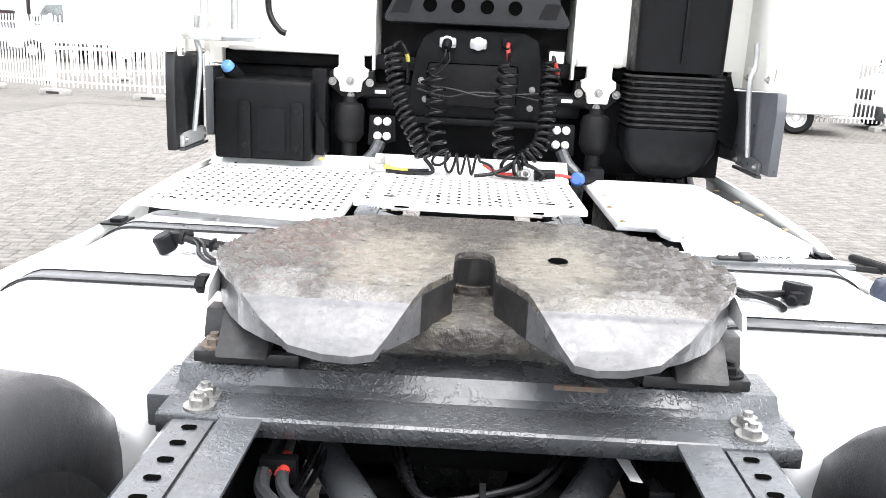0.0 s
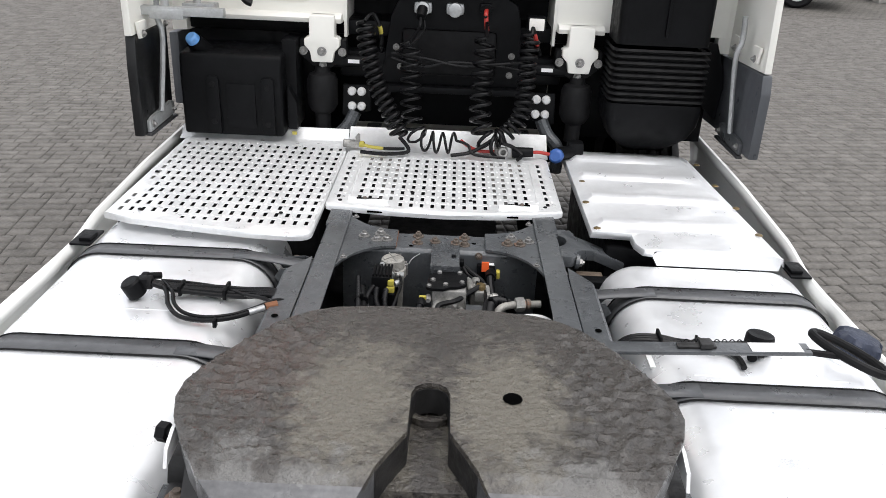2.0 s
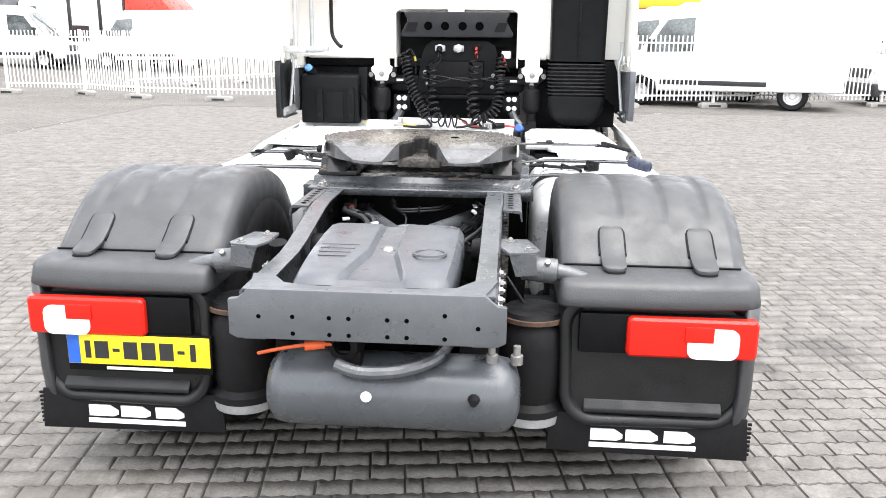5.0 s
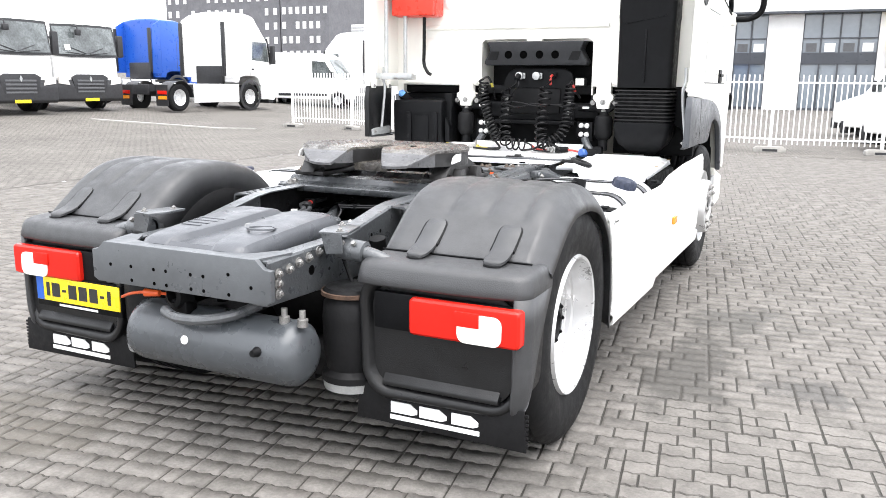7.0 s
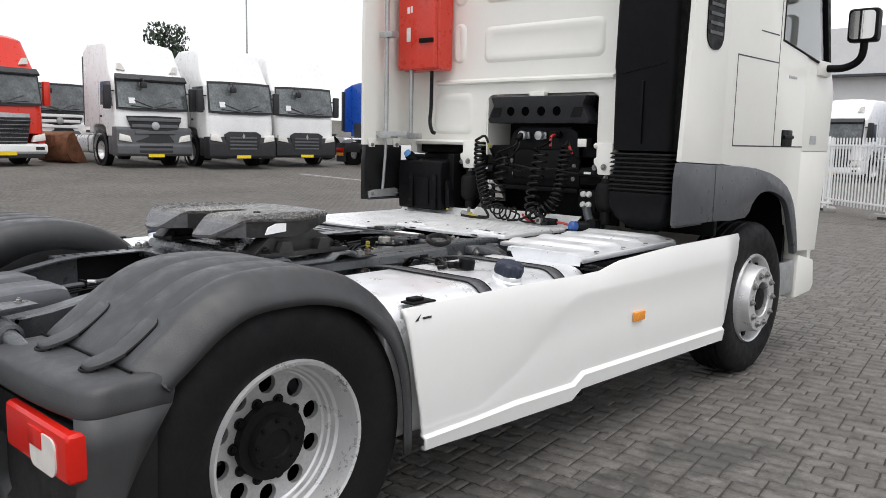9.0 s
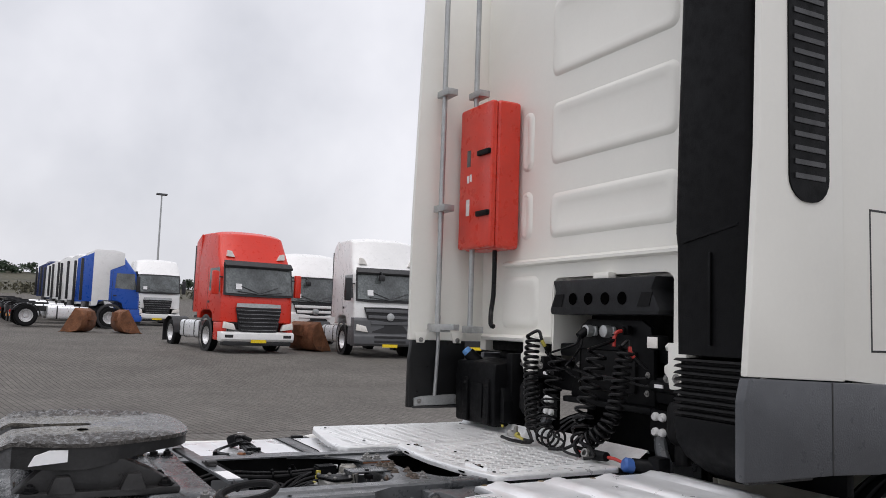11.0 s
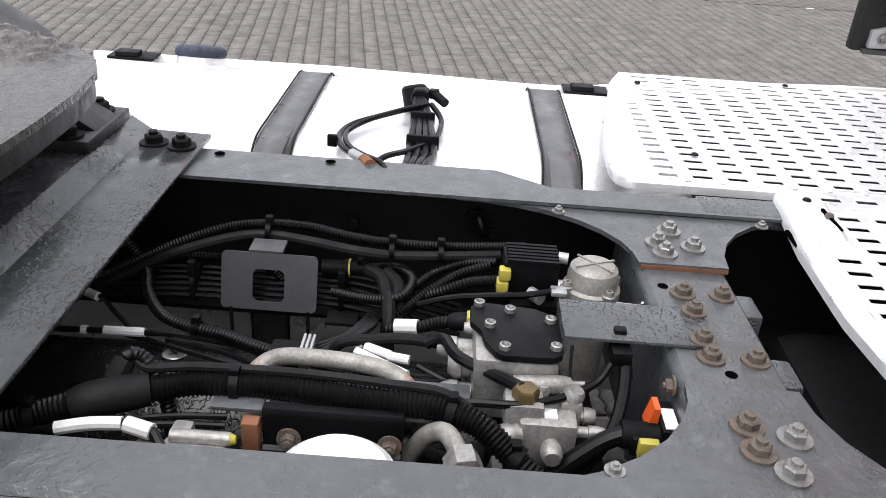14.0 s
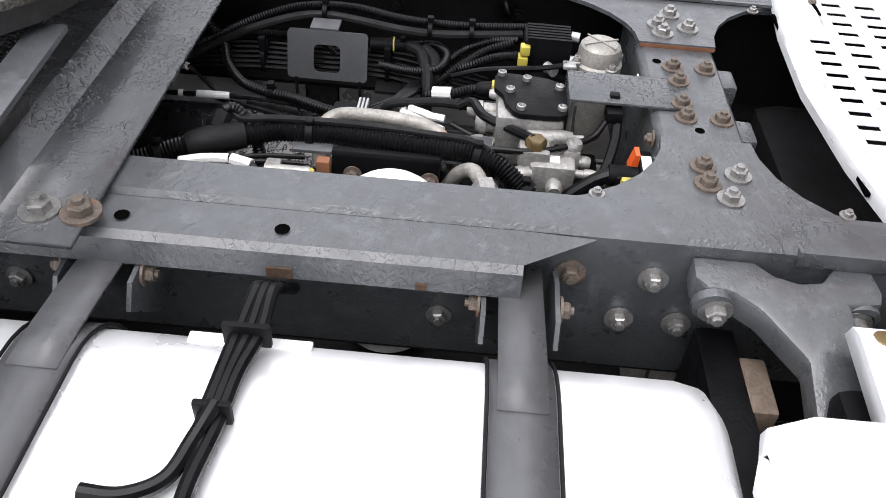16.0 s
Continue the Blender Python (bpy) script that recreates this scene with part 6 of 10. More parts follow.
for s in (1, -1):
    cab_side(s)
part("cab_front", prism([(4.98, 0.45), (5.06, 0.5), (5.12, 1.2), (5.10, 1.9), (4.85, 2.75), (4.6, 3.6), (4.5, 3.6), (4.75, 2.75), (5.0, 1.9), (5.0, 0.5)], "x", -1.15, 1.15, bev=0.01), white_paint, cab, "white cab front")
part("cab_roof", prism([(CB, 3.72), (4.55, 3.55), (4.65, 3.4), (4.68, 3.45), (4.5, 3.72), (CB, 3.80)], "x", -1.18, 1.18, bev=0.02), white_paint, cab, "white cab roof")
for s in (1, -1):
    part("arch_liner", box(min(s * 0.6, s * 1.2), max(s * 0.6, s * 1.2), 3.20, 3.24, 0.96, 1.4, 0.01), black_plastic, cab)
    part("arch_front", box(min(s * 0.6, s * 1.18), max(s * 0.6, s * 1.18), 4.38, 4.42, 0.45, 1.4), black_plastic, cab, smooth=0)

# ---- equipment on the back of the cab ----
# intake duct with bellows and bowl
DX0, DX1, DY0, DY1 = 0.678, 1.08, 2.842, 3.10
def duct_ring(z, k, ydrop=0.0):
    w, d = (DX1 - DX0) - 2 * k, (DY1 - DY0) - 2 * k
    return [((DX0 + DX1) / 2 + u, (DY0 + DY1) / 2 + v, z) for u, v in rounded(w, d, 0.036, 5)]
rings = [duct_ring(3.7, 0.03), duct_ring(2.35, 0.005), duct_ring(1.95, 0.0), duct_ring(1.90, 0.004), duct_ring(1.46, 0.008)]
duct = part("intake_duct", loft(rings, closed_ring=True), black_plastic, cab, "black plastic air intake duct", smooth=45)
rings = []
for i in range(9):
    z = 1.445 - i * 0.026
    rings += [duct_ring(z, 0.0), duct_ring(z - 0.009, -0.006), duct_ring(z - 0.013, 0.016), duct_ring(z - 0.02, 0.016)]
part("bellows", loft(rings, closed_ring=True), rubber, duct, "ribbed rubber bellows", smooth=25)
rings = [duct_ring(1.215, 0.0), duct_ring(1.19, -0.004), duct_ring(1.12, 0.005), duct_ring(1.06, 0.03), duct_ring(1.01, 0.08), duct_ring(0.985, 0.115)]
part("intake_bowl", loft(rings, closed_ring=True, cap=True), black_plastic, duct, "black rounded intake bowl", smooth=60)
part("duct_rib", box(0.875, 0.888, DY0 - 0.006, DY0 + 0.01, 1.50, 1.86, 0.003), black_plastic, duct)
part("duct_notch", prism([(DX0 + 0.06, 1.905), (DX1 - 0.06, 1.955), (DX1 - 0.06, 1.965), (DX0 + 0.06, 1.915)], "y", DY0 - 0.004, DY0 + 0.01), black_plastic, duct)
part("duct_liner", prism([(1.07, 1.46), (1.16, 1.45), (1.205, 1.33), (1.215, 1.26), (1.205, 1.11), (1.12, 1.18), (1.07, 1.20)], "y", 3.04, 3.065, bev=0.006), black_plastic, duct, "black liner sheet beside the duct")
# fluid box with blue cap
bm = prism([(2.87, 0.99), (2.86, 1.25), (2.872, 1.34), (3.10, 1.36), (3.10, 0.99)], "x", -1.15, -0.715, bev=0.018, seg=3)
fb = part("fluid_box", bm, black_plastic, truck, "black plastic fluid reservoir box")
part("box_back", box(-0.73, -0.665, 2.95, 3.12, 1.01, 1.40, 0.012), black_plastic, fb)
part("box_wedge", prism([(-0.70, 1.02), (-0.66, 1.02), (-0.66, 1.14), (-0.70, 1.21)], "y", 2.90, 2.96, bev=0.004), black_plastic, fb)
for x in (-1.01, -0.775):
    part("box_rib", prism([(x - 0.028, 1.0), (x + 0.028, 1.0), (x + 0.028, 1.235), (x + 0.018, 1.25), (x - 0.018, 1.25), (x - 0.028, 1.235)], "y", 2.849, 2.87, bev=0.005), black_plastic, fb)
part("box_hollow", box(-0.955, -0.83, 2.8565, 2.864, 1.03, 1.22, 0.003), black_plastic, fb)
for x, z in ((-1.01, 1.215), (-0.775, 1.21), (-1.01, 1.055), (-0.775, 1.05)):
    part("box_screw", lathe([(0, 0.006), (0.006, 0.006), (0.007, 0.004), (0.012, 0.004), (0.014, 0)], (x, 2.850, z), (0, -1, 0), 12), dark_steel, fb)
part("filler_neck", lathe([(0.036, 0.0), (0.036, 0.035), (0.043, -0.05)], (-1.08, 2.935, 1.36), (-0.35, -0.6, 0.7), 20), black_plastic, fb)
part("fluid_cap", lathe([(0, 0.03), (0.02, 0.03), (0.026, 0.024), (0.029, 0.006), (0.029, 0.0)], (-1.092, 2.914, 1.385), (-0.35, -0.6, 0.7), 18), sky_blue, fb, "light blue filler cap")
part("yellow_tag", box(-0.685, -0.665, 2.90, 2.905, 0.995, 1.01, 0.002), yellow_plastic, fb, "small yellow tag")
# cab mounts with air springs
for s in (1, -1):
    bm = prism([(s * (0.56 + u), z) for u, z in ((-0.055, 1.50), (0.055, 1.50), (0.055, 1.412), (0.078, 1.402), (0.078, 1.372), (0.054, 1.348), (0.046, 1.302), (-0.046, 1.302), (-0.054, 1.348), (-0.078, 1.372), (-0.078, 1.402), (-0.055, 1.412))], "y", 2.985, 3.06, bev=0.008)
    cm = part("cab_mount", bm, white_paint, truck, "cream white cab mounting bracket")
    bolt(cm, (s * 0.56, 2.983, 1.35), (0, -1, 0), 1.1)
    part("mount_casting", prism([(s * (0.56 + u), z) for u, z in ((-0.10, 1.395), (0.10, 1.395), (0.105, 1.33), (0.05, 1.285), (0.03, 1.27), (-0.03, 1.27), (-0.05, 1.285), (-0.105, 1.33))], "y", 3.015, 3.09, bev=0.006), dark_steel, cm, "black cast mount")
    bolt(cm, (s * 0.56, 3.013, 1.285), (0, -1, 0), 0.9)
    part("cab_air_spring", lathe([(0, 0.20), (0.03, 0.20), (0.035, 0.175), (0.058, 0.165), (0.068, 0.14), (0.068, 0.03), (0.05, 0.0), (0.035, -0.01), (0.035, -0.09), (0, -0.09)], (s * 0.565, 3.02, 1.08), (0, 0, 1), 26), rubber, cm, "black rubber air spring")
    part("lateral_damper", tube([(s * 0.36, 3.04, 1.305), (s * 0.53, 3.04, 1.30)], 0.026, 14), black_plastic, cm)
    part("damper_tag", box(min(s * 0.40, s * 0.45), max(s * 0.40, s * 0.45), 3.008, 3.014, 1.30, 1.315), white_ink, cm, smooth=0)
    bolt(cm, (s * 0.645, 3.012, 1.345), (0, -1, 0), 1.0)
    bolt(cm, (s * 0.475, 3.012, 1.345), (0, -1, 0), 1.0)
    # four-bolt plate and curved leg
    bm = prism([(s * 0.355, 1.20), (s * 0.475, 1.20), (s * 0.48, 1.06), (s * 0.44, 1.055), (s * 0.35, 1.085)], "y", 3.03, 3.05, bev=0.005)
    lp = part("bolt_plate", bm, black_plastic, truck, "black plate with four bright bolt heads")
    for x in (0.392, 0.435):
        for z in (1.105, 1.172):
            part("bright_bolt", lathe([(0, 0.02), (0.014, 0.019), (0.019, 0.012), (0.02, 0.0)], (s * x, 3.03, z), (0, -1, 0), 14), white_plastic, lp, "bright bolt head")
    leg = curve([(s * 0.42, 3.03, 1.08), (s * 0.45, 3.01, 1.02), (s * 0.50, 2.99, 0.96), (s * 0.50, 2.99, 0.85)], 5)
    part("mount_leg", tube(leg, 0.03, 10), chassis_grey, lp)
part("cab_cross_beam", box(-0.50, 0.50, 3.10, 3.20, 1.22, 1.34, 0.02), black_plastic, truck)
# coupling panel
pan = [(-0.315, 1.20), (-0.27, 1.50), (-0.235, 1.57), (-0.18, 1.60), (0.22, 1.60), (0.285, 1.565), (0.305, 1.48), (0.315, 1.20)]
cp = part("coupling_panel", prism(pan, "y", 3.09, 3.12, bev=0.012), black_plastic, truck, "black panel with air and electric sockets")
part("panel_pocket", box(-0.22, 0.20, 3.075, 3.092, 1.25, 1.45, 0.02), dark_steel, cp)
part("panel_shelf", box(-0.33, 0.33, 3.05, 3.12, 1.17, 1.20, 0.008), black_plastic, cp)
for x in (-0.13, 0.01):
    part("socket", merge(box(x - 0.04, x + 0.04, 3.07, 3.092, 1.515, 1.565, 0.015), lathe([(0.03, 0), (0.03, 0.035), (0.022, 0.04), (0, 0.04)], (x, 3.07, 1.54), (0, -1, 0), 20)), galvanised, cp, "grey metal socket")
part("plug", cyl((-0.13, 3.04, 1.54), (-0.135, 3.0, 1.51), 0.024, 0.02, 16), black_plastic, cp)
rcp = part("red_coupling", tube(curve([(0.145, 3.035, 1.545), (0.143, 3.0, 1.53), (0.15, 2.985, 1.47)], 5), 0.0095, 10), red_hose, cp, "red hose at the air coupling")
part("coupling_body", merge(cyl((0.145, 3.09, 1.55), (0.145, 3.035, 1.545), 0.021), box(0.118, 0.172, 3.05, 3.075, 1.532, 1.572, 0.006)), black_plastic, rcp)
wl_ = part("work_lamp", box(0.325, 0.405, 3.03, 3.09, 1.465, 1.53, 0.01), black_plastic, cp, "square work lamp")
part("lamp_glass", box(0.332, 0.398, 3.024, 3.03, 1.472, 1.523, 0.004), white_lens, wl_)
for x, z in ((-0.245, 1.365), (-0.225, 1.28), (0.27, 1.345), (0.265, 1.26)):
    bolt(cp, (x, 3.09, z), (0, -1, 0), 0.8)
beam_plastic = mat("dark_grey_beam_plastic", (0.016, 0.0167, 0.0185), 0.45, var=0.2, scale=8, bump=0.2, bscale=120, spec=0.25)
# step beam at the top of the recess
bm = prism([(-0.40, 1.80), (0.39, 1.80), (0.36, 1.74), (0.415, 1.645), (0.40, 1.62), (-0.41, 1.62), (-0.42, 1.645), (-0.37, 1.74)], "y", 3.02, 3.16, bev=0.014)
sb = part("step_beam", bm, beam_plastic, cab, "dark grey ribbed plastic beam")
for x in (-0.215, -0.09, 0.04, 0.165):
    part("beam_hole", lathe([(0.031, 0.0), (0.029, 0.005), (0.023, 0.004), (0.021, 0.0015), (0, 0.0015)], (x, 3.019, 1.70), (0, -1, 0), 18), hole_dark, sb)
for x in (-0.34, 0.32):
    part("beam_pocket", prism([(x - 0.05, 1.66), (x + 0.03, 1.66), (x + 0.05, 1.725), (x - 0.02, 1.725)], "y", 3.0165, 3.022), dark_steel, sb, smooth=0)
part("beam_tag", box(-0.07, 0.05, 3.03, 3.08, 1.80, 1.83, 0.004), white_paint, sb)


# grab poles on the left corner
for x, y in ((-1.135, 2.72), (-1.06, 2.90)):
    gp = part("grab_pole", tube([(x, y, 1.50), (x, y, 3.6)], 0.016, 12), galvanised, cab, "galvanised steel grab pole")
    for z in (1.52, 2.24, 2.95):
        part("pole_clamp", box(x - 0.06, x + 0.075, y - 0.022, y + 0.05, z - 0.018, z + 0.022, 0.004), galvanised, gp)
part("pole_bracket", box(-1.23, -0.90, 2.70, 2.74, 1.515, 1.55, 0.004), galvanised, cab)
part("black_pipe", tube(curve([(-0.93, 2.98, 2.0), (-0.93, 2.98, 1.75), (-0.92, 2.96, 1.63), (-0.87, 2.93, 1.56), (-0.84, 2.93, 1.545)], 6), 0.014, 10), hose_black, cab, "black drain pipe")

# fire extinguisher box
fx = thing("fire_extinguisher_box", "tall red plastic fire extinguisher box on the cab", "extinguisher box")
part("box_body", box(-1.17, -0.79, 2.90, 3.06, 1.995, 2.87, 0.03, 3), red_plastic, fx)
dr = part("box_door", box(-1.165, -0.795, 2.855, 2.90, 2.0, 2.865, 0.02, 3), red_plastic, fx)
for z in (2.20, 2.56):
    part("door_latch", box(-0.93, -0.80, 2.835, 2.86, z - 0.016, z + 0.016, 0.008), black_plastic, dr, "black rubber latch")
for z in (2.25, 2.55):
    part("door_window", box(-1.07, -1.03, 2.8525, 2.856, z - 0.05, z + 0.05, 0.002), dark_glass if z > 2.4 else white_plastic, dr, "small window")
bm = B()
box(-1.065, -1.04, 2.8525, 2.856, 2.40, 2.445, bm=bm)
box(-1.03, -1.012, 2.8525, 2.856, 2.405, 2.45, bm=bm)
part("door_sign", bm, white_ink, dr, "white pictogram", smooth=0)


# ---- hoses and cables ----
def coil_points(path, radius, turns, per=14):
    """A helix round a smooth line."""
    c = curve(path, 12)
    n = turns * per
    out = []
    seg = [0.0]
    for a, b in zip(c, c[1:]):
        seg.append(seg[-1] + (b - a).length)
    ref = None
    for i in range(n + 1):
        d = seg[-1] * i / n
        k = max(j for j in range(len(seg)) if seg[j] <= d + 1e-9)
        k = min(k, len(c) - 2)
        f = (d - seg[k]) / max(seg[k + 1] - seg[k], 1e-9)
        p = c[k].lerp(c[k + 1], f)
        t = (c[k + 1] - c[k]).normalized()
        if ref is None:
            ref = frame_of(t)[0]
        ref = (ref - t * ref.dot(t)).normalized()
        u = t.cross(ref)
        a = 2 * math.pi * i / per
        out.append(p + radius * (math.cos(a) * ref + math.sin(a) * u))
    return out


def spiral_hose(label, path, radius, turns, r, lead_a, lead_b, sleeve=None):
    h = thing("spiral_hose", label, "hose", group="trailer hoses")
    pts = coil_points(path, radius, turns)
    part("coil", tube(pts, r, 8), hose_black, h, smooth=60)
    la = curve(lead_a + [pts[0]], 6)
    part("hose_lead", tube(la, r, 8), hose_black, h)
    part("hose_lead", tube(curve([pts[-1]] + lead_b, 6), r, 8), hose_black, h)
    if sleeve:
        m, k0, k1 = sleeve
        part("kink_sleeve", tube(la[k0:k1], r * 1.12, 10), m, h, "coloured kink sleeve")
    return h


spiral_hose("black spiral air hose with yellow sleeve", [(-0.360, 2.880, 1.500), (-0.345, 2.857, 1.380), (-0.300, 2.831, 1.240), (-0.235, 2.798, 1.120), (-0.200, 2.780, 1.045)], 0.033, 17, 0.0085,
            [(-0.300, 2.980, 1.360), (-0.298, 2.897, 1.470), (-0.330, 2.890, 1.530)], [(-0.160, 2.740, 0.995), (-0.250, 2.700, 0.990), (-0.360, 2.700, 0.995)], (yellow_plastic, 5, 8))
spiral_hose("loose black spiral cable", [(-0.170, 2.901, 1.420), (-0.165, 2.878, 1.300), (-0.160, 2.842, 1.160), (-0.130, 2.790, 1.050), (-0.060, 2.770, 1.030), (0.040, 2.770, 1.030)], 0.042, 12, 0.006,
            [(-0.135, 3.000, 1.510), (-0.140, 2.980, 1.470)], [(0.090, 2.750, 1.030), (0.120, 2.730, 0.995), (0.250, 2.720, 0.990)])
spiral_hose("black spiral air hose with red sleeve", [(0.145, 2.894, 1.450), (0.140, 2.871, 1.330), (0.135, 2.834, 1.180), (0.150, 2.802, 1.070), (0.190, 2.780, 1.030), (0.240, 2.770, 1.030)], 0.042, 11, 0.008,
            [(0.140, 2.990, 1.530), (0.148, 2.985, 1.500)], [(0.280, 2.750, 1.030), (0.320, 2.740, 1.000), (0.300, 2.700, 0.990)], None)
spiral_hose("black spiral air hose hanging in a loop", [(0.335, 2.907, 1.470), (0.325, 2.884, 1.360), (0.325, 2.861, 1.240), (0.305, 2.829, 1.130), (0.250, 2.802, 1.070), (0.200, 2.790, 1.050)], 0.034, 16, 0.008,
            [(0.385, 2.980, 1.380), (0.360, 2.913, 1.440), (0.340, 2.910, 1.500)], [(0.160, 2.760, 1.030), (0.100, 2.740, 1.000), (0.020, 2.720, 0.990)], (red_hose, 5, 10))
ch = thing("coupling_heads", "grey and blue air coupling heads lying on the plate", "air coupling", group="trailer hoses")
yh = part("yellow_head", merge(box(-0.425, -0.375, 2.785, 2.82, 0.985, 1.012, 0.006), lathe([(0, 0.016), (0.014, 0.016), (0.018, 0.012), (0.018, -0.016), (0, -0.018)], (-0.43, 2.80, 0.999), (-1, -0.2, 0.1), 16)), cast_alu, ch, "cast alloy coupling head")
part("head_lug", prism([(-0.392, 1.008), (-0.372, 1.008), (-0.372, 1.04), (-0.38, 1.045), (-0.392, 1.03)], "y", 2.79, 2.808, bev=0.003), cast_alu, yh)
part("head_collar", lathe([(0.010, 0.0), (0.014, 0.004), (0.014, 0.018), (0.010, 0.022)], (-0.376, 2.80, 0.998), (1, -0.2, 0), 14), yellow_plastic, yh)
part("yellow_lead", tube(curve([(-0.36, 2.795, 0.996), (-0.32, 2.785, 0.991), (-0.27, 2.775, 0.99)], 6), 0.0075, 8), yellow_plastic, ch, "yellow sheathed hose end")
part("dark_lead", tube(curve([(-0.27, 2.775, 0.99), (-0.22, 2.775, 0.991), (-0.18, 2.765, 0.996)], 6), 0.0068, 8), hose_black, ch)
gh = part("grey_head", merge(box(0.205, 0.262, 2.765, 2.80, 0.985, 1.016, 0.008), lathe([(0.012, 0.014), (0.02, 0.014), (0.024, 0.006), (0.024, -0.012), (0, -0.014)], (0.24, 2.762, 1.0), (0.1, -1, 0.35), 18)), cast_alu, ch, "cast alloy coupling head")
part("head_lug", prism([(0.205, 1.01), (0.225, 1.01), (0.222, 1.038), (0.212, 1.044), (0.203, 1.03)], "y", 2.775, 2.792, bev=0.003), cast_alu, gh)
part("red_lead", tube(curve([(0.06, 2.83, 1.025), (0.10, 2.805, 1.005), (0.15, 2.79, 0.993), (0.205, 2.785, 0.996)], 6), 0.0075, 8), red_hose, ch, "red hose end")
part("red_lead", tube(curve([(0.36, 2.775, 1.002), (0.40, 2.79, 1.0), (0.45, 2.795, 0.99)], 6), 0.0075, 8), red_hose, ch, "red hose end")
part("black_plug", cyl((0.28, 2.77, 1.0), (0.37, 2.77, 1.005), 0.024, 0.02, 14), black_plastic, ch)
part("blue_head", lathe([(0, 0.025), (0.022, 0.025), (0.031, 0.016), (0.031, -0.018), (0.022, -0.025), (0, -0.025)], (0.475, 2.80, 0.985), (-0.3, -1, 0.2), 20), blue_plastic, ch, "blue coupling head")
part("head_body", merge(cyl((0.475, 2.82, 0.985), (0.56, 2.88, 0.985), 0.03), box(0.53, 0.60, 2.85, 2.92, 0.95, 1.03, 0.015)), black_plastic, ch)
bm = B()
tube(curve([(-0.26, 3.02, 1.33), (-0.12, 3.0, 1.30), (0.0, 3.0, 1.325), (0.18, 3.0, 1.32), (0.32, 3.02, 1.30), (0.42, 3.03, 1.31)], 6), 0.006, 6, bm)
tube(curve([(-0.26, 3.02, 1.35), (-0.10, 3.0, 1.335), (0.05, 3.0, 1.31), (0.20, 3.0, 1.325), (0.34, 3.02, 1.335)], 6), 0.006, 6, bm)
tube(curve([(-0.13, 3.02, 1.52), (-0.12, 3.0, 1.46), (-0.17, 2.99, 1.40), (-0.24, 3.0, 1.36)], 6), 0.006, 6, bm)
part_each("panel_wire", bm, hose_black, truck, "thin black wire across the panel")


# ---- valves, pipes and harness between the rails ----
def corrugated(pts, r, pitch=0.007, n=12):
    """A ribbed conduit along a smooth line."""
    c = curve(pts, 10)
    length = [0.0]
    for a, b in zip(c, c[1:]):
        length.append(length[-1] + (b - a).length)
    k = int(length[-1] / pitch * 2)
    out, rs, j = [], [], 0
    for i in range(k + 1):
        d = length[-1] * i / k
        while j < len(c) - 2 and length[j + 1] < d:
            j += 1
        f = (d - length[j]) / max(length[j + 1] - length[j], 1e-9)
        out.append(c[j].lerp(c[j + 1], f))
        rs.append(r * (1.0 if i % 2 else 0.86))
    return tube(out, rs, n)


har = thing("wiring_harness", "thick ribbed black conduit with cable ties along the frame", "harness")
big = [(0.235, 1.02, 0.862), (0.217, 1.08, 0.870), (0.196, 1.124, 0.878), (0.176, 1.187, 0.888), (0.158, 1.230, 0.888), (0.141, 1.274, 0.888), (0.138, 1.323, 0.888), (0.137, 1.382, 0.888), (0.144, 1.449, 0.888), (0.150, 1.516, 0.888), (0.155, 1.575, 0.888), (0.172, 1.620, 0.882), (0.190, 1.648, 0.868), (0.211, 1.680, 0.848), (0.230, 1.720, 0.815), (0.24, 1.76, 0.77)]
part("conduit", corrugated(big, 0.0168, 0.0058), hose_black, har, smooth=40)
part("conduit_tee", merge(tube(curve([(0.190, 1.145, 0.882), (0.177, 1.185, 0.889), (0.160, 1.226, 0.889)], 4), [0.0185, 0.021, 0.0225, 0.0225, 0.0225, 0.0225, 0.022, 0.021, 0.0195], 16), tube([(0.160, 1.185, 0.90), (0.143, 1.193, 0.917)], 0.0135, 10)), rubber, har, "rubber tee moulding")
part("branch_conduit", corrugated([(0.144, 1.190, 0.915), (0.139, 1.197, 0.922), (0.136, 1.208, 0.919), (0.139, 1.222, 0.908), (0.143, 1.235, 0.88), (0.155, 1.245, 0.84), (0.17, 1.25, 0.79)], 0.010, 0.0055), hose_black, har, smooth=40)
for p, d in (((0.138, 1.323, 0.888), (0, 1, 0)), ((0.157, 1.588, 0.887), (0.3, 1, -0.1)), ((0.200, 1.664, 0.858), (0.5, 1, -0.5)), ((0.206, 1.103, 0.874), (-0.4, 1, 0.1))):
    t = part("cable_tie", lathe([(0.0172, -0.0055), (0.0192, -0.0055), (0.0192, 0.0055), (0.0172, 0.0055)], p, d, 16, closed=True), black_plastic, har, "black cable tie")
    part("tie_head", box(p[0] - 0.007, p[0] + 0.007, p[1] - 0.006, p[1] + 0.006, p[2] + 0.017, p[2] + 0.026, 0.002), black_plastic, t)
part("thin_cable", tube(curve([(0.139, 1.205, 0.917), (0.145, 1.220, 0.909), (0.133, 1.266, 0.906), (0.130, 1.319, 0.906), (0.128, 1.381, 0.905), (0.131, 1.448, 0.905), (0.136, 1.514, 0.904), (0.142, 1.573, 0.903), (0.155, 1.61, 0.89)], 6), 0.006, 8), rubber, har)

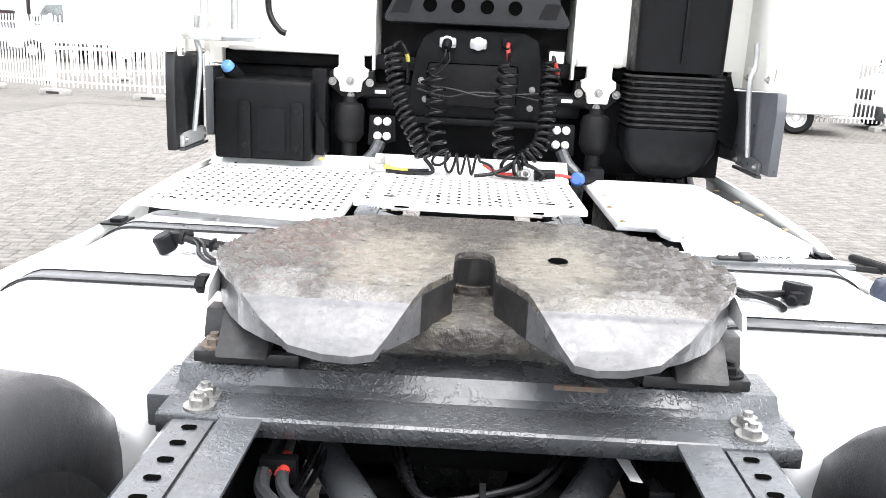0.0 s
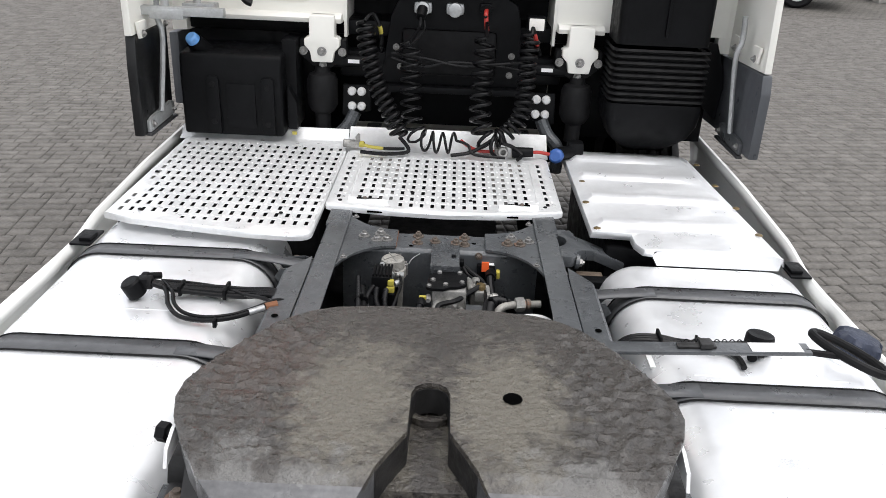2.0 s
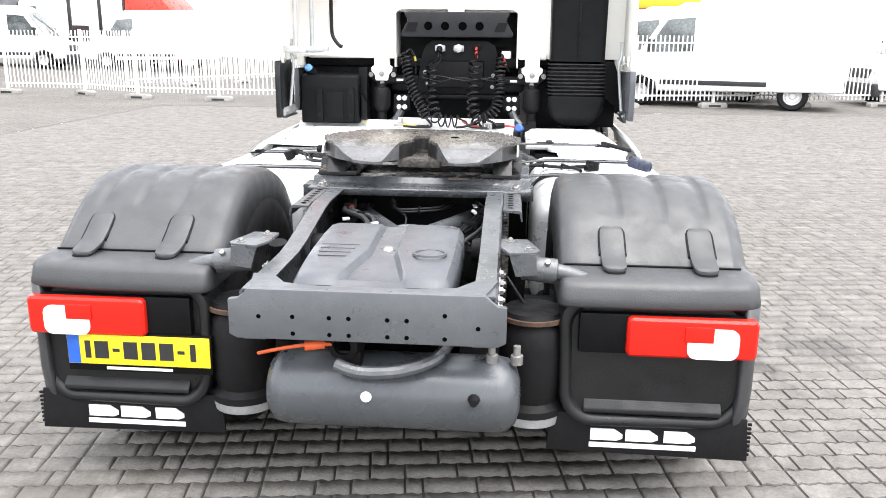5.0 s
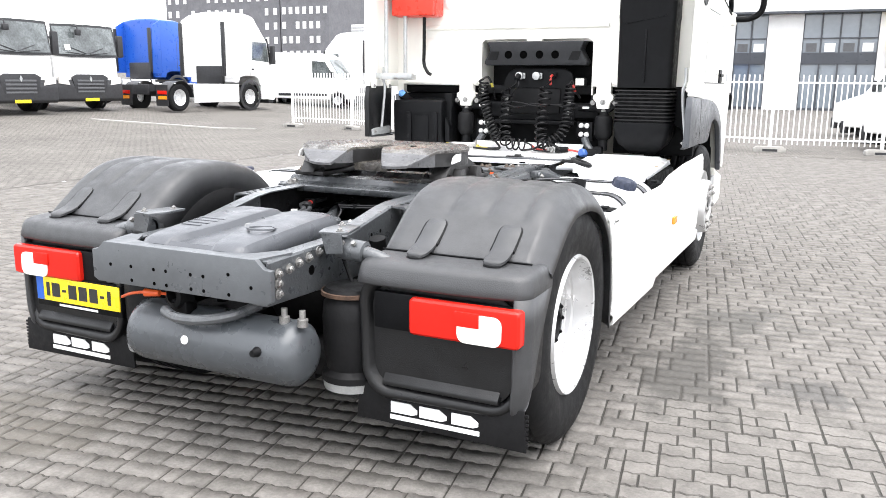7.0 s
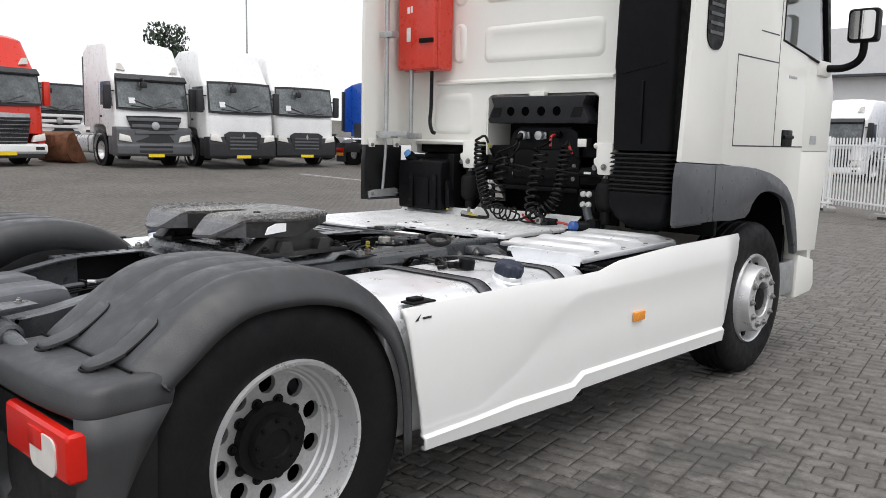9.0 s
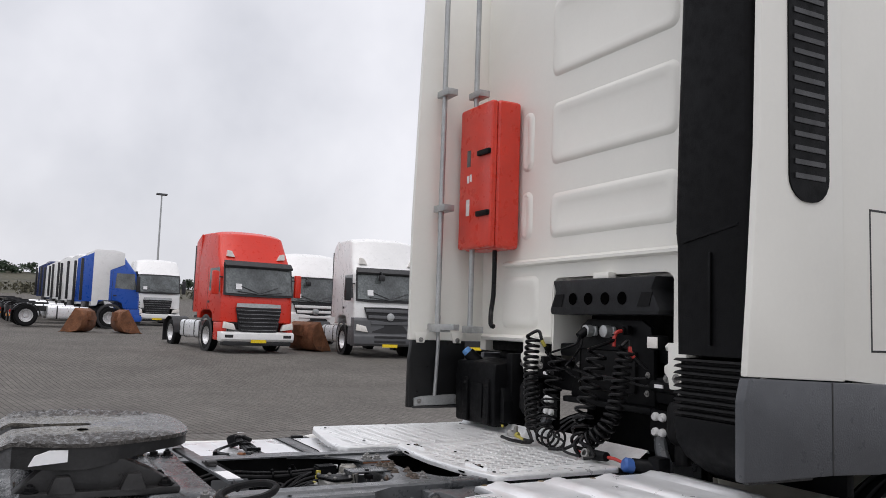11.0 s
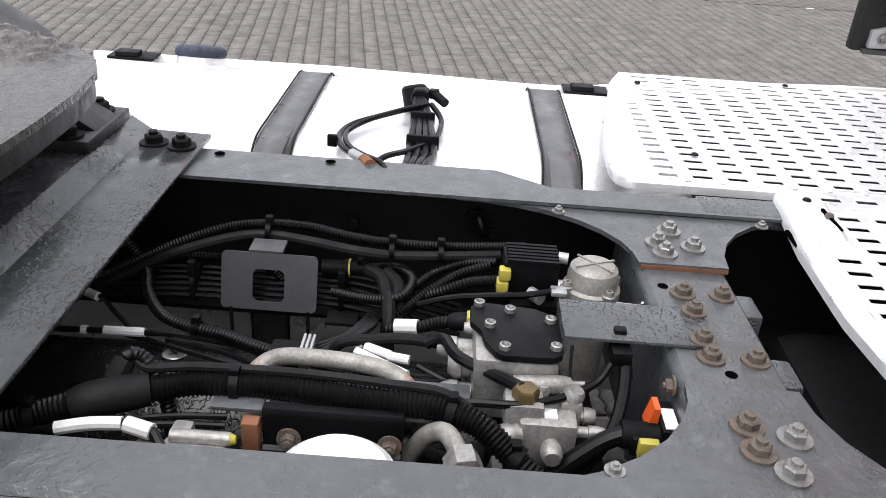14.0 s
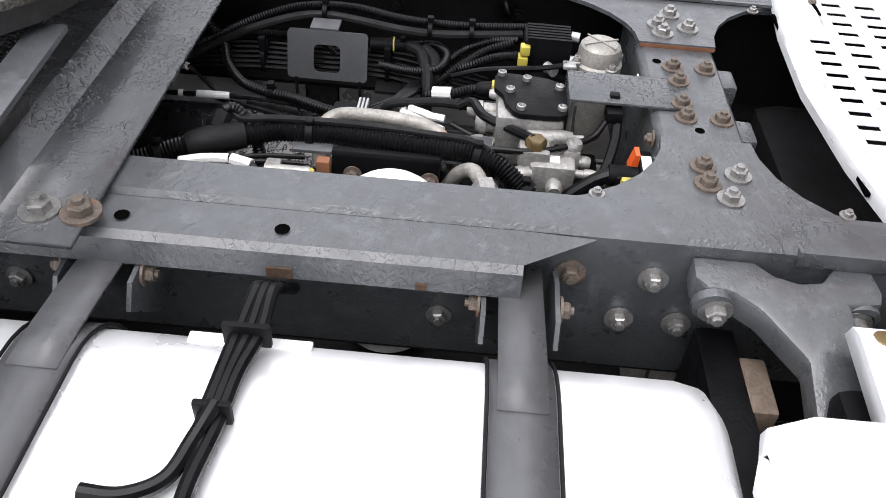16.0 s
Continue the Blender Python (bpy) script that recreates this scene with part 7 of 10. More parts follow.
lh = thing("side_harness", "black conduits and cables along the inside of the rail", "harness")
part("conduit", corrugated([(-0.16, 0.95, 0.80), (-0.205, 1.085, 0.860), (-0.220, 1.145, 0.885), (-0.245, 1.214, 0.904), (-0.254, 1.278, 0.911), (-0.253, 1.344, 0.911), (-0.238, 1.411, 0.907), (-0.230, 1.477, 0.905), (-0.238, 1.574, 0.902), (-0.252, 1.696, 0.905)], 0.0082, 0.005, 10), hose_black, lh, smooth=40)
part("smooth_hose", tube(curve([(-0.15, 0.95, 0.79), (-0.196, 1.090, 0.850), (-0.207, 1.148, 0.875), (-0.232, 1.224, 0.892), (-0.238, 1.281, 0.898), (-0.228, 1.348, 0.897), (-0.212, 1.431, 0.894), (-0.214, 1.511, 0.891), (-0.236, 1.656, 0.893)], 7), 0.0088, 10), rubber, lh)
for p in ((-0.246, 1.280, 0.905), (-0.222, 1.482, 0.898), (-0.226, 1.56, 0.897)):
    t = part("cable_tie", prism([(p[0] + u, p[2] + v) for u, v in rounded(0.042, 0.028, 0.012, 4)], "y", p[1] - 0.004, p[1] + 0.004), black_plastic, lh, "black cable tie")
    part("tie_head", box(p[0] - 0.006, p[0] + 0.006, p[1] - 0.006, p[1] + 0.006, p[2] + 0.012, p[2] + 0.024, 0.002), black_plastic, t)
bm = B()
for i in range(6):
    x, z = -0.238 + 0.010 * i, 0.828 - 0.005 * i
    tube(curve([(x + 0.02, 0.90, z - 0.01), (x + 0.012, 1.05, z), (x, 1.16, z + 0.002), (x - 0.003, 1.28, z), (x - 0.004, 1.39, z + 0.002), (x - 0.004 + 0.004 * (i % 3), 1.46, z - 0.004), (x + 0.01, 1.60, z - 0.03)], 5), 0.0042, 6, bm)
part_each("bundle_cable", bm, hose_black, lh)
for y in (1.165, 1.405):
    t = part("cable_tie", prism([(-0.214 + u, 0.816 + v) for u, v in rounded(0.066, 0.05, 0.016, 4)], "y", y - 0.004, y + 0.004), black_plastic, lh, "black cable tie")
    part("tie_head", box(-0.20, -0.186, y - 0.006, y + 0.006, 0.838, 0.866, 0.002), black_plastic, t)
# ribbed pieces round the window bracket
part("conduit", corrugated([(-0.238, 1.09, 0.842), (-0.240, 1.15, 0.848), (-0.240, 1.21, 0.848), (-0.238, 1.27, 0.842), (-0.232, 1.30, 0.82)], 0.008, 0.005, 10), hose_black, lh, smooth=40)
part("joiner", merge(lathe([(0, 0), (0.0135, 0), (0.0135, 0.035), (0.0155, 0.036), (0.0155, 0.046), (0.012, 0.048), (0.012, 0.07), (0, 0.07)], (-0.232, 1.368, 0.849), (0, 1, 0.05), 18), box(-0.239, -0.225, 1.425, 1.435, 0.862, 0.872, 0.002)), black_plastic, lh, "round black plug")
part("joiner_band", lathe([(0.0158, 0.0), (0.0158, 0.003), (0.0145, 0.003)], (-0.232, 1.412, 0.8512), (0, 1, 0.05), 18), yellow_plastic, lh)
part("conduit", corrugated([(-0.232, 1.435, 0.852), (-0.231, 1.487, 0.860), (-0.199, 1.517, 0.861), (-0.155, 1.511, 0.858), (-0.138, 1.486, 0.855), (-0.151, 1.446, 0.845), (-0.180, 1.394, 0.835)], 0.0088, 0.005, 10), hose_black, lh, smooth=40)
each("elbow", [tube(curve(p, 5), 0.0115, 10) for p in ([(-0.212, 1.445, 0.862), (-0.192, 1.468, 0.862), (-0.168, 1.478, 0.853), (-0.145, 1.484, 0.83)], [(-0.205, 1.474, 0.863), (-0.182, 1.494, 0.858), (-0.155, 1.50, 0.845), (-0.14, 1.50, 0.82)], [(-0.148, 1.483, 0.856), (-0.125, 1.487, 0.845), (-0.10, 1.488, 0.815), (-0.088, 1.488, 0.76)])], rubber, lh)
for pts, r in (([(-0.13, 1.485, 0.82), (-0.154, 1.525, 0.845), (-0.170, 1.555, 0.863), (-0.187, 1.593, 0.881), (-0.189, 1.640, 0.899)], 0.0092), ([(-0.135, 1.50, 0.822), (-0.160, 1.533, 0.846), (-0.158, 1.571, 0.866), (-0.162, 1.608, 0.881), (-0.161, 1.650, 0.889)], 0.0096), ([(-0.16, 1.50, 0.84), (-0.20, 1.545, 0.868), (-0.215, 1.60, 0.885), (-0.20, 1.65, 0.90)], 0.0075)):
    part("conduit", corrugated(pts, r, 0.0052, 10), hose_black, lh, smooth=40)
part("thin_cable", tube(curve([(-0.145, 1.53, 0.845), (-0.135, 1.58, 0.868), (-0.125, 1.63, 0.882), (-0.118, 1.69, 0.893), (-0.125, 1.735, 0.90)], 6), 0.0048, 7), hose_black, lh)
part("cable_lug", box(-0.135, -0.112, 1.728, 1.752, 0.896, 0.904, 0.003), galvanised, lh)
# conduit that drops to the multi-pin connector
part("conduit", corrugated([(-0.225, 1.05, 0.875), (-0.199, 1.088, 0.846), (-0.140, 1.113, 0.832), (-0.086, 1.153, 0.830), (-0.060, 1.204, 0.830), (-0.044, 1.257, 0.832), (-0.020, 1.305, 0.834), (-0.006, 1.337, 0.836)], 0.0096, 0.0055, 10), hose_black, lh, smooth=40)
t = part("cable_tie", lathe([(0.0105, -0.005), (0.0125, -0.005), (0.0125, 0.005), (0.0105, 0.005)], (-0.058, 1.212, 0.830), (0.3, 1, 0), 14, closed=True), black_plastic, lh, "black cable tie")
part("tie_head", box(-0.066, -0.052, 1.206, 1.218, 0.840, 0.852, 0.002), black_plastic, t)
part("connector", box(-0.012, 0.024, 1.335, 1.377, 0.820, 0.856, 0.005), black_plastic, lh, "black multi-pin connector")
each("connector_comb", [box(-0.020, 0.026, 1.377 + 0.0065 * i, 1.381 + 0.0065 * i, 0.812, 0.862, 0.001) for i in range(3)], galvanised, lh)
bm = B()
for i in range(6):
    o = 0.007 * i
    tube(curve([(-0.012 + o, 1.392, 0.846 - 0.003 * (i % 3)), (-0.030 + 0.7 * o, 1.43, 0.854), (-0.070 + 0.3 * o, 1.451 + 0.5 * o, 0.853), (-0.107 + 0.4 * o, 1.460 + 0.3 * o, 0.845), (-0.14 + 0.5 * o, 1.482, 0.832)], 6), 0.0042, 6, bm)
for i in range(5):
    o = 0.011 * i
    tube(curve([(-0.012 + o, 1.395, 0.836), (0.008 + o, 1.45, 0.838 + 0.003 * (i % 2)), (0.024 + o, 1.51, 0.842), (0.028 + o, 1.60, 0.848)], 6), 0.0044, 6, bm)
part_each("loose_cable", bm, hose_black, lh)
part("curled_hose", tube(curve([(0.006, 1.415, 0.828), (-0.001, 1.421, 0.850), (0.000, 1.436, 0.867), (-0.007, 1.468, 0.868), (-0.016, 1.517, 0.868), (-0.010, 1.567, 0.869)], 7), 0.0082, 10), rubber, lh)
part("label_cable", tube(curve([(-0.045, 0.98, 0.82), (-0.048, 1.052, 0.82), (-0.052, 1.137, 0.82), (-0.052, 1.186, 0.82), (-0.035, 1.273, 0.822), (0.0, 1.34, 0.825)], 6), 0.0046, 7), hose_black, lh)
bm = B()
tube(curve([(-0.045, 1.17, 0.815), (-0.025, 1.25, 0.817), (0.002, 1.31, 0.818), (0.012, 1.35, 0.82)], 6), 0.0042, 6, bm)
tube(curve([(-0.06, 1.10, 0.81), (-0.02, 1.22, 0.812), (0.008, 1.30, 0.814), (0.018, 1.35, 0.82)], 6), 0.0042, 6, bm)
tube(curve([(-0.15, 0.98, 0.83), (-0.125, 1.04, 0.832), (-0.09, 1.08, 0.825), (-0.06, 1.12, 0.81)], 6), 0.0042, 6, bm)
part_each("thin_cable", bm, hose_black, lh)
bm = B()
for a, b, r in (((-0.050, 1.078, 0.82), (-0.052, 1.137, 0.82), 0.0072), ((-0.0475, 1.046, 0.82), (-0.048, 1.054, 0.82), 0.0072), ((-0.135, 1.015, 0.831), (-0.120, 1.042, 0.832), 0.007), ((-0.060, 1.502, 0.858), (-0.054, 1.535, 0.864), 0.0115), ((0.001, 1.466, 0.862), (0.018, 1.502, 0.862), 0.0068), ((0.013, 1.454, 0.86), (0.058, 1.527, 0.86), 0.0075), ((-0.008, 1.445, 0.861), (-0.003, 1.462, 0.861), 0.0065), ((0.018, 1.498, 0.861), (0.024, 1.528, 0.861), 0.0068)):
    tube([a, b], r, 10, bm)
part_each("label_sleeve", bm, white_plastic, lh, "white printed cable label")

# shield bracket with a window
bm = B()
outer = [(1.296 + u, 0.856 + v) for u, v in rounded(0.150, 0.088, 0.008, 4)]
inner = [(1.295 + u, 0.850 + v) for u, v in rounded(0.050, 0.050, 0.010, 4)]
loft([[(-0.173 + (0.90 - z) * 0.29, y, z) for y, z in line] for line in (outer, inner)], bm, closed_ring=True)
wbk = thick(part("window_bracket", bm, bracket_grey, truck, "dark sheet bracket with a square window", smooth=0), 0.004)
part("bracket_tab", box(-0.215, -0.174, 1.262, 1.316, 0.897, 0.904, 0.003), bracket_grey, wbk)
each("bracket_leg", [tube([(-0.148, y, 0.814), (-0.15, y, 0.70)], 0.003, 6) for y in (1.237, 1.358)], dark_steel, wbk)
part("frame_clip", box(-0.25, -0.15, 1.385, 1.435, 0.79, 0.797, 0.002), dark_steel, truck)

# electronic valve block with yellow clips
eb = part("valve_controller", box(-0.208, -0.150, 1.657, 1.742, 0.865, 0.928, 0.005), black_plastic, truck, "black valve controller with yellow clips")
each("controller_fin", [box(-0.205 + 0.0105 * i, -0.199 + 0.0105 * i, 1.662, 1.74, 0.928, 0.935) for i in range(6)], black_plastic, eb, smooth=0)
each("yellow_clip", [box(-0.157, -0.138, 1.650, 1.668, 0.902, 0.920, 0.003), box(-0.160, -0.136, 1.648, 1.666, 0.880, 0.899, 0.003)], yellow_plastic, eb, "yellow connector clip")
part("controller_lower", box(-0.20, -0.135, 1.668, 1.75, 0.78, 0.865, 0.008), black_plastic, eb)
each("controller_rib", [box(-0.1345, -0.130, 1.680 + 0.014 * i, 1.685 + 0.014 * i, 0.80, 0.86) for i in range(5)], black_plastic, eb, smooth=0)
each("controller_port", [cyl((-0.152, 1.742, 0.892), (-0.150, 1.765, 0.892), 0.011), cyl((-0.14, 1.70, 0.885), (-0.122, 1.715, 0.885), 0.010), cyl((-0.185, 1.742, 0.925), (-0.182, 1.757, 0.925), 0.009)], galvanised, eb)
# round relay valve
RX, RY = -0.152, 1.793
rv = part("relay_valve", lathe([(0, 0.052), (0.030, 0.051), (0.036, 0.046), (0.0385, 0.036), (0.039, 0.018), (0.044, 0.014), (0.044, -0.012), (0.036, -0.02), (0.034, -0.14), (0, -0.14)], (RX, RY, 0.884), (0, 0, 1), 30), aged_pipe, truck, "round cast aluminium relay valve")
each("cap_rib", [box(-0.034, 0.034, -0.0015, 0.0015, 0.0, 0.0022, m=Matrix.Translation((RX, RY, 0.9355)) @ Matrix.Rotation(a, 4, "Z")) for a in (0.75, 2.0)], cast_alu, rv)
for a in (0.5, 2.1, 3.5, 5.1):
    part("cap_screw", lathe([(0, 0.026), (0.006, 0.026), (0.0075, 0.02), (0.0105, 0.018), (0.0105, -0.02)], (RX + 0.043 * math.cos(a), RY + 0.043 * math.sin(a), 0.886), (0, 0, 1), 12), cast_alu, rv)
    bolt(rv, (RX + 0.043 * math.cos(a), RY + 0.043 * math.sin(a), 0.905), size=0.42, rusty=True)
part("valve_wire", tube(curve([(RX + 0.05, RY + 0.03, 0.90), (RX + 0.06, RY + 0.06, 0.905), (RX + 0.085, RY + 0.058, 0.925)], 6), 0.002, 6), galvanised, rv)
# main modulator with a black cover
bm = box(-0.020, 0.085, 1.612, 1.722, 0.82, 0.914, 0.010)
mo = part("modulator", bm, cast_alu, truck, "cast aluminium modulator valve with black cover")
lid = [(-0.024, 1.606), (-0.037, 1.616), (-0.034, 1.66), (-0.030, 1.694), (-0.019, 1.714), (0.012, 1.730), (0.047, 1.728), (0.078, 1.724), (0.085, 1.712), (0.087, 1.690), (0.087, 1.648), (0.080, 1.637), (0.058, 1.625), (0.033, 1.620), (0.014, 1.606)]
ld = part("modulator_cover", prism(lid, "z", 0.9145, 0.925, bev=0.003), black_plastic, mo, "matt black cover")
for x, y in ((-0.029, 1.618), (-0.018, 1.660), (0.021, 1.632), (0.001, 1.714), (0.064, 1.716), (0.071, 1.650)):
    part("cover_screw", lathe([(0.003, 0.003), (0.005, 0.007), (0.0075, 0.006), (0.008, 0.0)], (x, y, 0.925), (0, 0, 1), 12), bolt_steel, ld)
bm = B()
for x, y, z, r, l in ((-0.002, 1.612, 0.868, 0.017, 0.048), (0.038, 1.612, 0.872, 0.021, 0.032), (0.070, 1.612, 0.85, 0.015, 0.04), (-0.03, 1.63, 0.885, 0.010, 0.03)):
    lathe([(0, l), (r * 0.7, l), (r, l * 0.7), (r, l * 0.45), (r * 0.85, l * 0.4), (r * 0.85, 0)], (x, y, z), (0, -1, 0), 14, bm)
part_each("modulator_port", bm, cast_alu, mo)
part("modulator_stub", lathe([(0, 0.092), (0.004, 0.092), (0.005, 0.075), (0.009, 0.074), (0.0115, 0.06), (0.0115, 0.0)], (0.103, 1.662, 0.893), (-0.12, 1, 0), 14), cast_alu, mo)
part("modulator_plug", corrugated([(-0.062, 1.488, 0.850), (-0.055, 1.533, 0.862), (-0.057, 1.565, 0.872), (-0.052, 1.588, 0.879)], 0.0098, 0.0055, 10), hose_black, mo, smooth=40)
part("plug_body", lathe([(0, 0), (0.0115, 0), (0.0135, 0.006), (0.0135, 0.024), (0.010, 0.03), (0, 0.03)], (-0.053, 1.580, 0.877), (0.15, 1, 0.25), 16), black_plastic, mo)
part("yellow_clip", box(-0.058, -0.036, 1.603, 1.614, 0.878, 0.897, 0.003), yellow_plastic, mo, "yellow clip")
bm = box(0.098, 0.162, 1.668, 1.742, 0.79, 0.880, 0.010)
box(0.11, 0.15, 1.65, 1.70, 0.86, 0.896, 0.008, bm=bm)
box(0.085, 0.13, 1.72, 1.75, 0.83, 0.89, 0.008, bm=bm)
lv = part("protection_valve", bm, cast_alu, truck, "dull cast aluminium protection valve")
bm = B()
for p, d, r, l in (((0.115, 1.735, 0.88), (0, 0.2, 1), 0.014, 0.022), ((0.145, 1.742, 0.86), (0, 1, 0), 0.009, 0.035), ((0.120, 1.742, 0.865), (0, 1, 0), 0.011, 0.025), ((0.155, 1.67, 0.86), (0.5, -1, 0), 0.016, 0.03), ((0.158, 1.71, 0.85), (1, 0, 0), 0.014, 0.03), ((0.105, 1.70, 0.88), (0, 0, 1), 0.010, 0.018)):
    lathe([(0, l), (r * 0.75, l), (r, l * 0.75), (r, l * 0.4), (r * 0.8, l * 0.38), (r * 0.8, 0)], p, d, 12, bm)
part_each("valve_port", bm, cast_alu, lv)
part("lower_body", box(0.11, 0.21, 1.64, 1.735, 0.70, 0.80, 0.02), cast_alu, lv)
part("port_nut", lathe([(0, 0.018), (0.014, 0.018), (0.017, 0.014), (0.017, 0.0)], (0.130, 1.676, 0.893), (0, 0, 1), 6), clip_brass, lv)
part("tag", box(0.132, 0.150, 1.70, 1.716, 0.880, 0.8825), white_ink, lv, smooth=0)
for pts, r in (([(-0.002, 1.55, 0.872), (0.005, 1.573, 0.887), (0.053, 1.593, 0.893), (0.085, 1.638, 0.893), (0.126, 1.672, 0.905)], 0.0082), ([(0.147, 1.58, 0.885), (0.144, 1.612, 0.892), (0.142, 1.667, 0.892), (0.124, 1.718, 0.892), (0.092, 1.766, 0.895), (0.074, 1.786, 0.915)], 0.0055),
               ([(0.067, 1.806, 0.915), (0.101, 1.802, 0.890), (0.144, 1.785, 0.86), (0.167, 1.753, 0.82), (0.165, 1.732, 0.80)], 0.0082), ([(0.068, 1.735, 0.935), (0.082, 1.735, 0.905), (0.10, 1.74, 0.875)], 0.0022), ([(0.02, 1.54, 0.848), (0.045, 1.58, 0.845), (0.065, 1.61, 0.85)], 0.006)):
    part("air_line", tube(curve(pts, 7), r, 9), hose_black, lv, "black air line")
part("line_clip", merge(box(0.046, 0.078, 1.785, 1.812, 0.914, 0.934, 0.004), box(0.036, 0.05, 1.79, 1.806, 0.925, 0.95, 0.003)), black_plastic, lv)
# aged pipe in a loop
part("steel_pipe", tube(curve([(0.10, 1.325, 0.80), (0.075, 1.327, 0.848), (0.066, 1.338, 0.866), (0.049, 1.360, 0.869), (0.046, 1.405, 0.869), (0.049, 1.460, 0.868), (0.059, 1.501, 0.866), (0.076, 1.528, 0.858), (0.088, 1.545, 0.832), (0.10, 1.555, 0.79)], 7), 0.0122, 12), aged_pipe, truck, "whitish aged pipe with rust")
upp = part("union_pipe", tube(curve([(0.150, 1.535, 0.80), (0.168, 1.558, 0.855), (0.190, 1.580, 0.882), (0.225, 1.596, 0.886), (0.26, 1.604, 0.885), (0.31, 1.612, 0.885)], 6), 0.0118, 12), aged_pipe, truck, "pale pipe with a rusty union nut")
part("union_nut", lathe([(0.013, -0.016), (0.021, -0.015), (0.022, 0.0), (0.021, 0.012), (0.013, 0.014)], (0.248, 1.602, 0.886), (0.95, 0.2, 0), 6), cast_alu, upp)
part("union_sleeve", lathe([(0.0125, -0.008), (0.0175, -0.006), (0.0175, 0.006), (0.0125, 0.008)], (0.272, 1.606, 0.885), (0.95, 0.2, 0), 14), rusty_bolt, upp, "rusty union nut")
# filter with white lid on its bracket
flt = part("filter_can", lathe([(0, 0.075), (0.055, 0.072), (0.066, 0.062), (0.069, 0.045), (0.069, -0.20), (0, -0.20)], (0.281, 1.466, 0.828), (0, 0, 1), 40), white_plastic, truck, "white filter canister")
part("filter_nib", lathe([(0, 0.008), (0.008, 0.007), (0.011, 0.0)], (0.288, 1.478, 0.901), (0, 0, 1), 12), white_plastic, flt)
fbk = part("filter_bracket", prism([(0.160, 0.879), (0.164, 0.887), (0.176, 0.887), (0.179, 0.88), (0.186, 0.72), (0.178, 0.72)], "y", 1.363, 1.531, bev=0.002), black_plastic, truck, "dark folded bracket")
part("bracket_flange", merge(box(0.115, 0.172, 1.300, 1.362, 0.874, 0.880, 0.002), box(0.085, 0.160, 1.365, 1.61, 0.868, 0.874, 0.002)), rail_grey, fbk)
part("rusty_lip", box(0.172, 0.19, 1.340, 1.361, 0.80, 0.872, 0.003), rust_mat, fbk, "rusty bracket end")
for y in (1.396, 1.516):
    bolt(fbk, (0.184, y, 0.850), (1, 0, 0.1), 0.8, rusty=True)
part("bracket_rail", tube([(0.187, 1.365, 0.836), (0.187, 1.53, 0.836)], 0.004, 6), rail_grey, fbk)
bvp = part("brass_valve", merge(box(0.218, 0.272, 1.262, 1.335, 0.80, 0.872, 0.006), box(0.20, 0.225, 1.268, 1.292, 0.84, 0.882, 0.005)), cast_alu, truck, "greyish valve with brass fittings")
brass = mat("dull_brass", (0.15, 0.128, 0.092), 0.55, metal=0.5, var=0.3, scale=20, bump=0.3)
each("brass_fitting", [lathe([(0, 0.05), (0.014, 0.05), (0.015, 0.03), (0.019, 0.028), (0.019, 0.0)], (0.234, 1.262, 0.855), (0, -1, 0), 6), lathe([(0, 0.02), (0.013, 0.02), (0.015, 0.0)], (0.24, 1.245, 0.84), (0, -1, 0), 12)], brass, bvp, "dull brass fitting")
for x, z in ((0.222, 0.876), (0.258, 0.866)):
    part("valve_rod", cyl((x, 1.27, z), (x, 1.338, z), 0.0085, n=12), cast_alu, bvp)
    part("rod_tip", lathe([(0, 0.007), (0.005, 0.006), (0.0075, 0.0)], (x, 1.338, z), (0, 1, 0), 12), yellow_plastic, bvp, "yellow tip")
part("valve_tag", box(0.244, 0.275, 1.290, 1.315, 0.8725, 0.874), white_ink, bvp, "small white label", smooth=0)
part("valve_plug", merge(cyl((0.240, 1.335, 0.852), (0.238, 1.368, 0.848), 0.014, 0.013, 14), box(0.23, 0.25, 1.34, 1.36, 0.858, 0.868, 0.002)), black_plastic, bvp)
for pts, r in (([(0.229, 1.09, 0.865), (0.229, 1.146, 0.880), (0.223, 1.179, 0.885), (0.219, 1.213, 0.885), (0.224, 1.246, 0.885), (0.241, 1.264, 0.878), (0.263, 1.286, 0.866)], 0.0062), ([(0.262, 1.03, 0.85), (0.266, 1.12, 0.852), (0.268, 1.25, 0.85)], 0.0055), ([(0.25, 1.0, 0.83), (0.24, 1.12, 0.84), (0.234, 1.22, 0.85)], 0.009), ([(0.19, 1.20, 0.865), (0.18, 1.26, 0.868), (0.172, 1.32, 0.866)], 0.004), ([(0.197, 1.20, 0.862), (0.19, 1.26, 0.864), (0.182, 1.32, 0.86)], 0.004)):
    part("air_line", tube(curve(pts, 6), r, 8), hose_black, bvp)
bm = B()
tube(curve([(0.229, 1.143, 0.880), (0.223, 1.179, 0.885), (0.219, 1.215, 0.8855)], 5), 0.0082, 10, bm)
tube([(0.2195, 1.220, 0.8855), (0.228, 1.252, 0.884)], 0.0098, 10, bm)
tube([(0.225, 1.10, 0.850), (0.244, 1.108, 0.850)], 0.006, 8, bm)
part_each("label_sleeve", bm, white_plastic, bvp, "white printed label sleeve")
part("blue_band", tube([(0.2665, 1.148, 0.8525), (0.267, 1.158, 0.8525)], 0.0068, 10), mat("turquoise_band", (0.05, 0.25, 0.32), 0.5), bvp)
